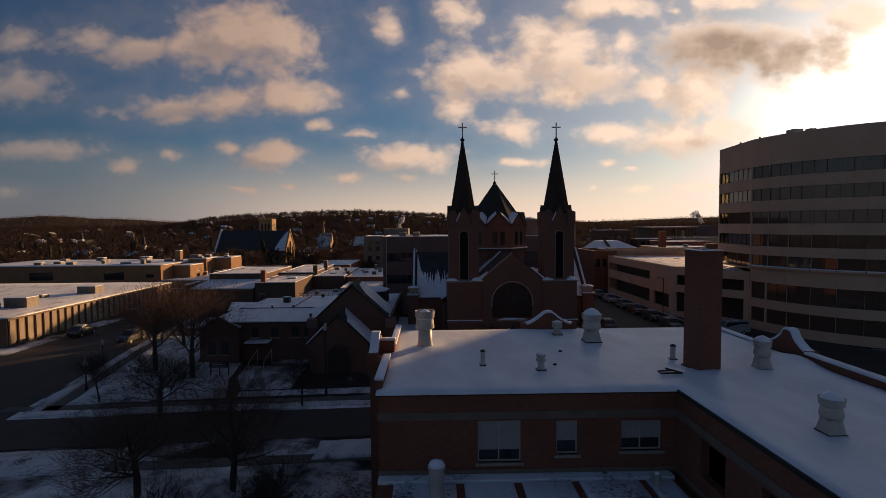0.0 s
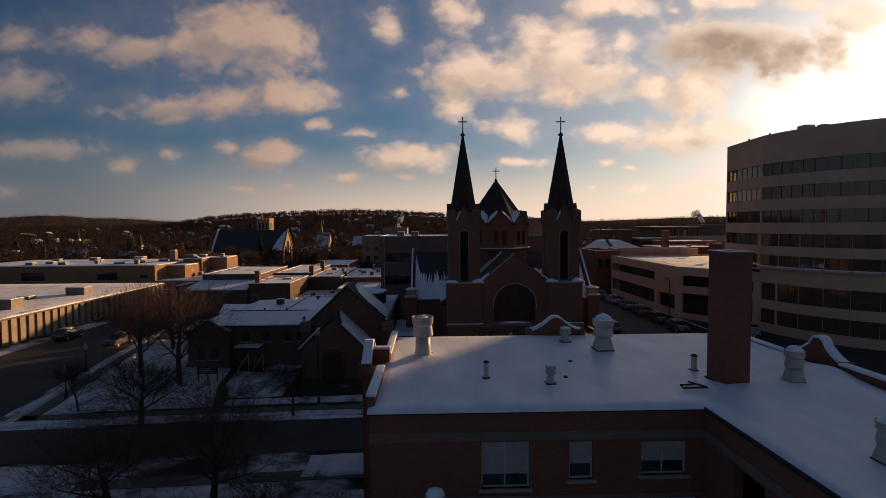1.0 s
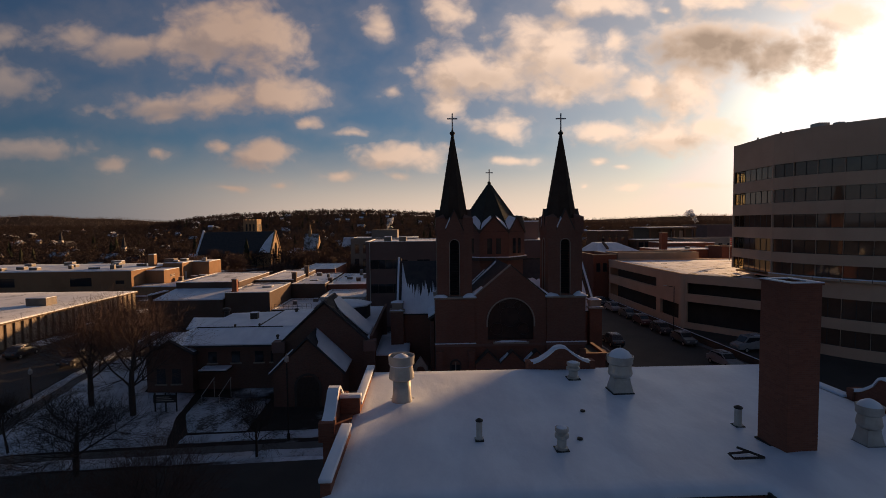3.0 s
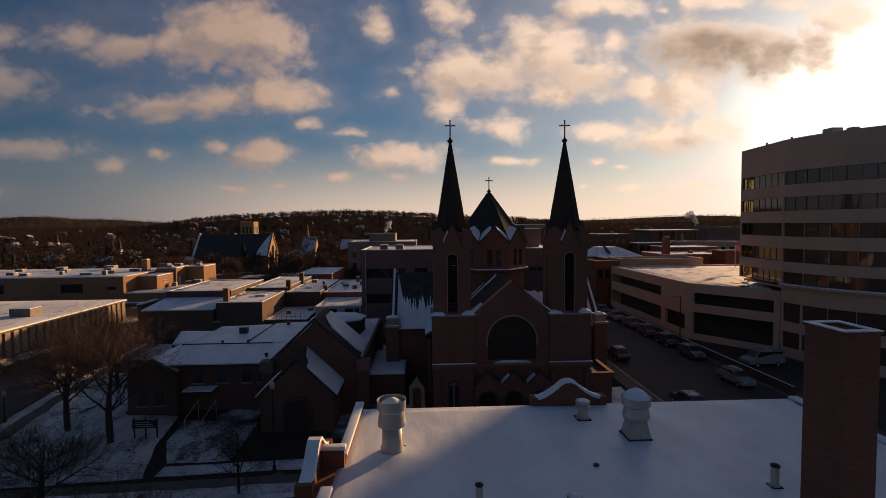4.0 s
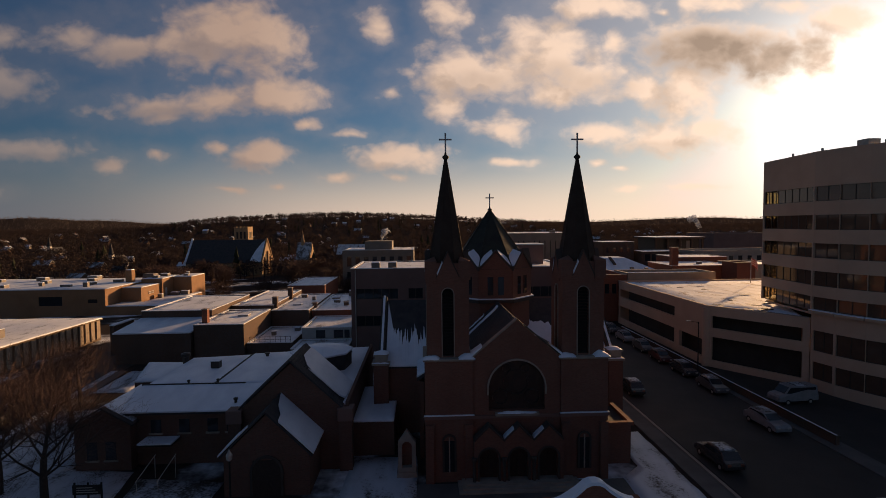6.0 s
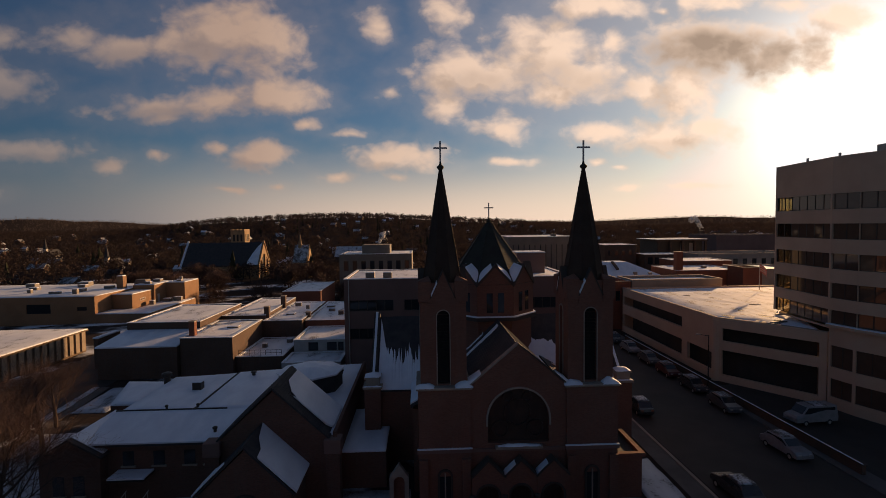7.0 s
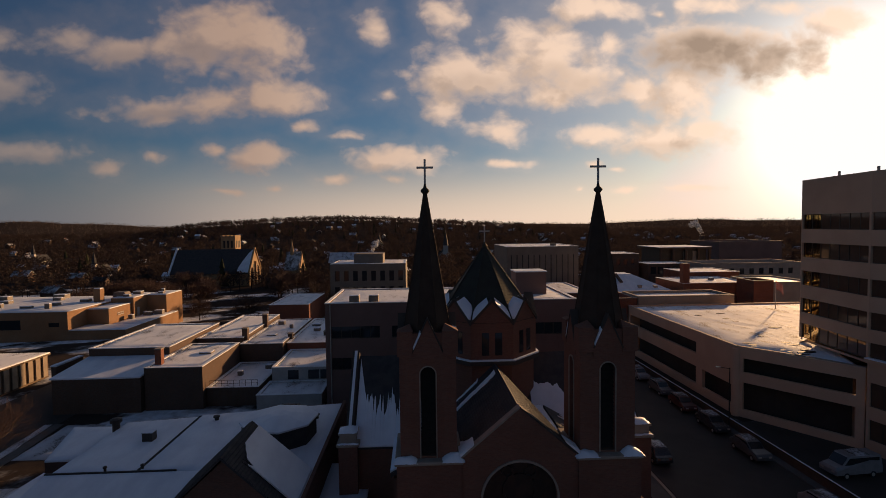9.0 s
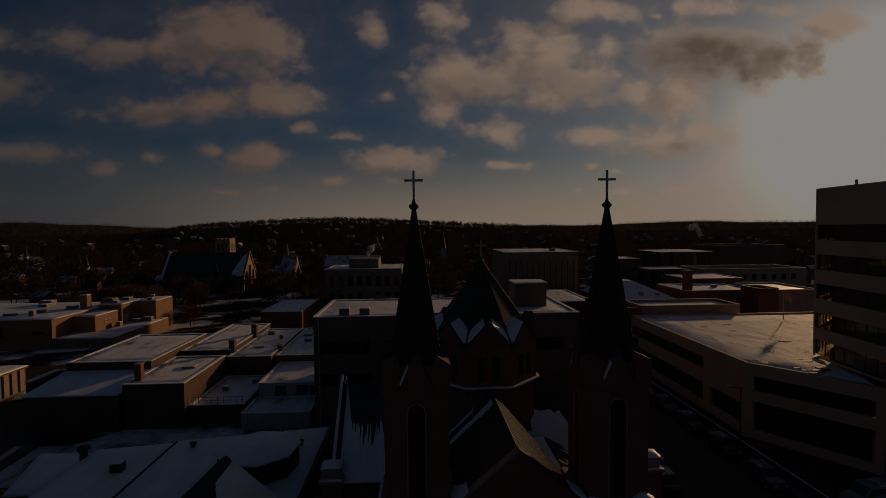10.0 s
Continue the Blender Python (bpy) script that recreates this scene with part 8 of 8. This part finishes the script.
while len(HOUSES) < 230:
    bearing = radians(rng.uniform(-46, 44))
    r = 250 + 650 * rng.random() ** 1.1
    x, y = r * math.sin(bearing), r * math.cos(bearing)
    if any((x - a) ** 2 + (y - b) ** 2 < 20 ** 2 for a, b in HOUSES) or (-145 < x < 60 and y < 300) or (x > 20 and y < 260):
        continue
    HOUSES.append((x, y))
    k = rng.choice((0, 0, 1, 1, 2))
    m = pose(x, y, terrain(x, y), 0, 0, rng.choice((0, 90, 180, 270)) + rng.uniform(-12, 12)) @ Matrix.Scale(rng.uniform(0.7, 0.95), 4)
    if placed[k]:
        copy_thing(models[k], m)
    else:
        models[k].matrix_basis = m
        placed[k] = True


def woods(name, label, count, near, far, spread, mat, conifer=False, seed=0, keep=None, tall=(7, 12), blades=80):
    """Many small gappy crowns of bare branches, or conifers, joined as one stuff object."""
    rng = random.Random(seed)
    verts, faces = [], []
    made = 0
    while made < count:
        bearing = radians(rng.uniform(*spread))
        r = near + (far - near) * rng.random() ** 0.9
        x, y = r * math.sin(bearing), r * math.cos(bearing)
        if keep and not keep(x, y, rng):
            continue
        made += 1
        z = terrain(x, y)
        h = rng.uniform(*tall)
        if conifer:
            for q in range(4):
                zz, rr = z + h * (0.12 + 0.22 * q), h * 0.24 * (1 - q * 0.2)
                k = len(verts)
                n = 6
                for i in range(n):
                    a = math.tau * i / n + rng.random()
                    f = rng.uniform(0.6, 1.15)
                    verts.append((x + rr * f * math.cos(a), y + rr * f * math.sin(a), zz + rng.uniform(-0.1, 0.1) * h))
                verts.append((x, y, zz + h * 0.36))
                for i in range(n):
                    faces.append((k + i, k + (i + 1) % n, k + n))
        else:
            w = h * rng.uniform(0.40, 0.60)
            lobes = [(rng.uniform(0, math.tau), rng.uniform(0.1, 0.55) * w, rng.uniform(0.28, 0.76) * h, rng.uniform(0.50, 0.80) * w) for _ in range(4)]
            for q in range(blades):
                la, lr, lz, ls = lobes[q % 4]
                a, e, f = rng.uniform(0, math.tau), rng.uniform(-0.9, 1.5), rng.random() ** 0.35
                c = Vector((x + math.cos(la) * lr + math.cos(a) * math.cos(e) * ls * f, y + math.sin(la) * lr + math.sin(a) * math.cos(e) * ls * f, z + lz + math.sin(e) * ls * 0.8 * f))
                size = w * rng.uniform(0.09, 0.21)
                u = Vector((rng.uniform(-1, 1), rng.uniform(-1, 1), rng.uniform(-0.3, 1))).normalized()
                v = u.cross(Vector((rng.uniform(-1, 1), rng.uniform(-1, 1), rng.uniform(-1, 1)))).normalized()
                k = len(verts)
                verts += [c - u * size, c - v * size * 0.30, c + u * size, c + v * size * 0.34]
                faces.append((k, k + 1, k + 2, k + 3))
            k = len(verts)
            verts += [(x - 0.25, y, z), (x + 0.25, y, z), (x + 0.12, y, z + h * 0.5), (x - 0.12, y, z + h * 0.5)]
            faces.append((k, k + 1, k + 2, k + 3))
    ob = raw_mesh(name, verts, faces, mat)
    tagged(ob, label, "woods", kind="stuff")




def clear(x, y, rng):
    """Not on a house, nor right in front of one."""
    for a, b in HOUSES:
        if abs(x - a) < 26 and abs(y - b) < 26:
            r = math.hypot(a, b)
            along, across = ((a - x) * a + (b - y) * b) / r, ((a - x) * b - (b - y) * a) / r
            if along * along + across * across < 49 or (0 < along < 24 and abs(across) < 5.5):
                return False
    return True


town = lambda x, y, rng: not (-150 < x < -60 and y < 255) and not (-60 < x < 60 and y < 225) and not (x > 20 and y < 245) and clear(x, y, rng)
woods("bare_street_trees", "bare brown town trees between snowy roofs", 1500, 215, 480, (-48, 44), M_WOOD, seed=31, keep=town, tall=(7, 11))
park = lambda x, y, rng: not -19.2 < math.degrees(math.atan2(x, y)) < -15.2 and abs(x + 62 - (y - 150) * 0.28) > 7
model = tree(-48.0, 176.0, 9.0, 4.6, 51, 4, M_TWIG, "tall bare park tree near the stone church", 0.24, 0.035)
rng = random.Random(36)
for k in range(52):
    bearing, r = radians(rng.uniform(-29, -7)), rng.uniform(185, 262)
    x, y = r * math.sin(bearing), r * math.cos(bearing)
    if park(x, y, rng):
        m = pose(x, y, terrain(x, y), 0, 0, rng.uniform(0, 360)) @ Matrix.Scale(rng.uniform(0.75, 1.3), 4)
        copy_thing(model, m)
woods("hillside_woods", "brown leafless woods covering the hills", 6000, 440, 1150, (-50, 47), M_WOOD, seed=32, keep=clear, tall=(7, 12))
# far belts take the haze-paled colour
woods("ridge_woods", "leafless far-ridge woods with distance haze put into their colour", 6500, 1150, 2480, (-50, 47), M_RIDGE, seed=33, tall=(8, 13), blades=22)
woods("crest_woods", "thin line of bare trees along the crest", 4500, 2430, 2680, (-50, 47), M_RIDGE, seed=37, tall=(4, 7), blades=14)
woods("ridge_conifers", "dark conifers standing on the ridge", 120, 650, 1060, (-26, 14), M_PINE, True, 34, tall=(6, 11))
woods("town_conifers", "scattered dark conifers in town", 60, 260, 520, (-45, 40), M_PINE, True, 35, keep=town, tall=(8, 14))
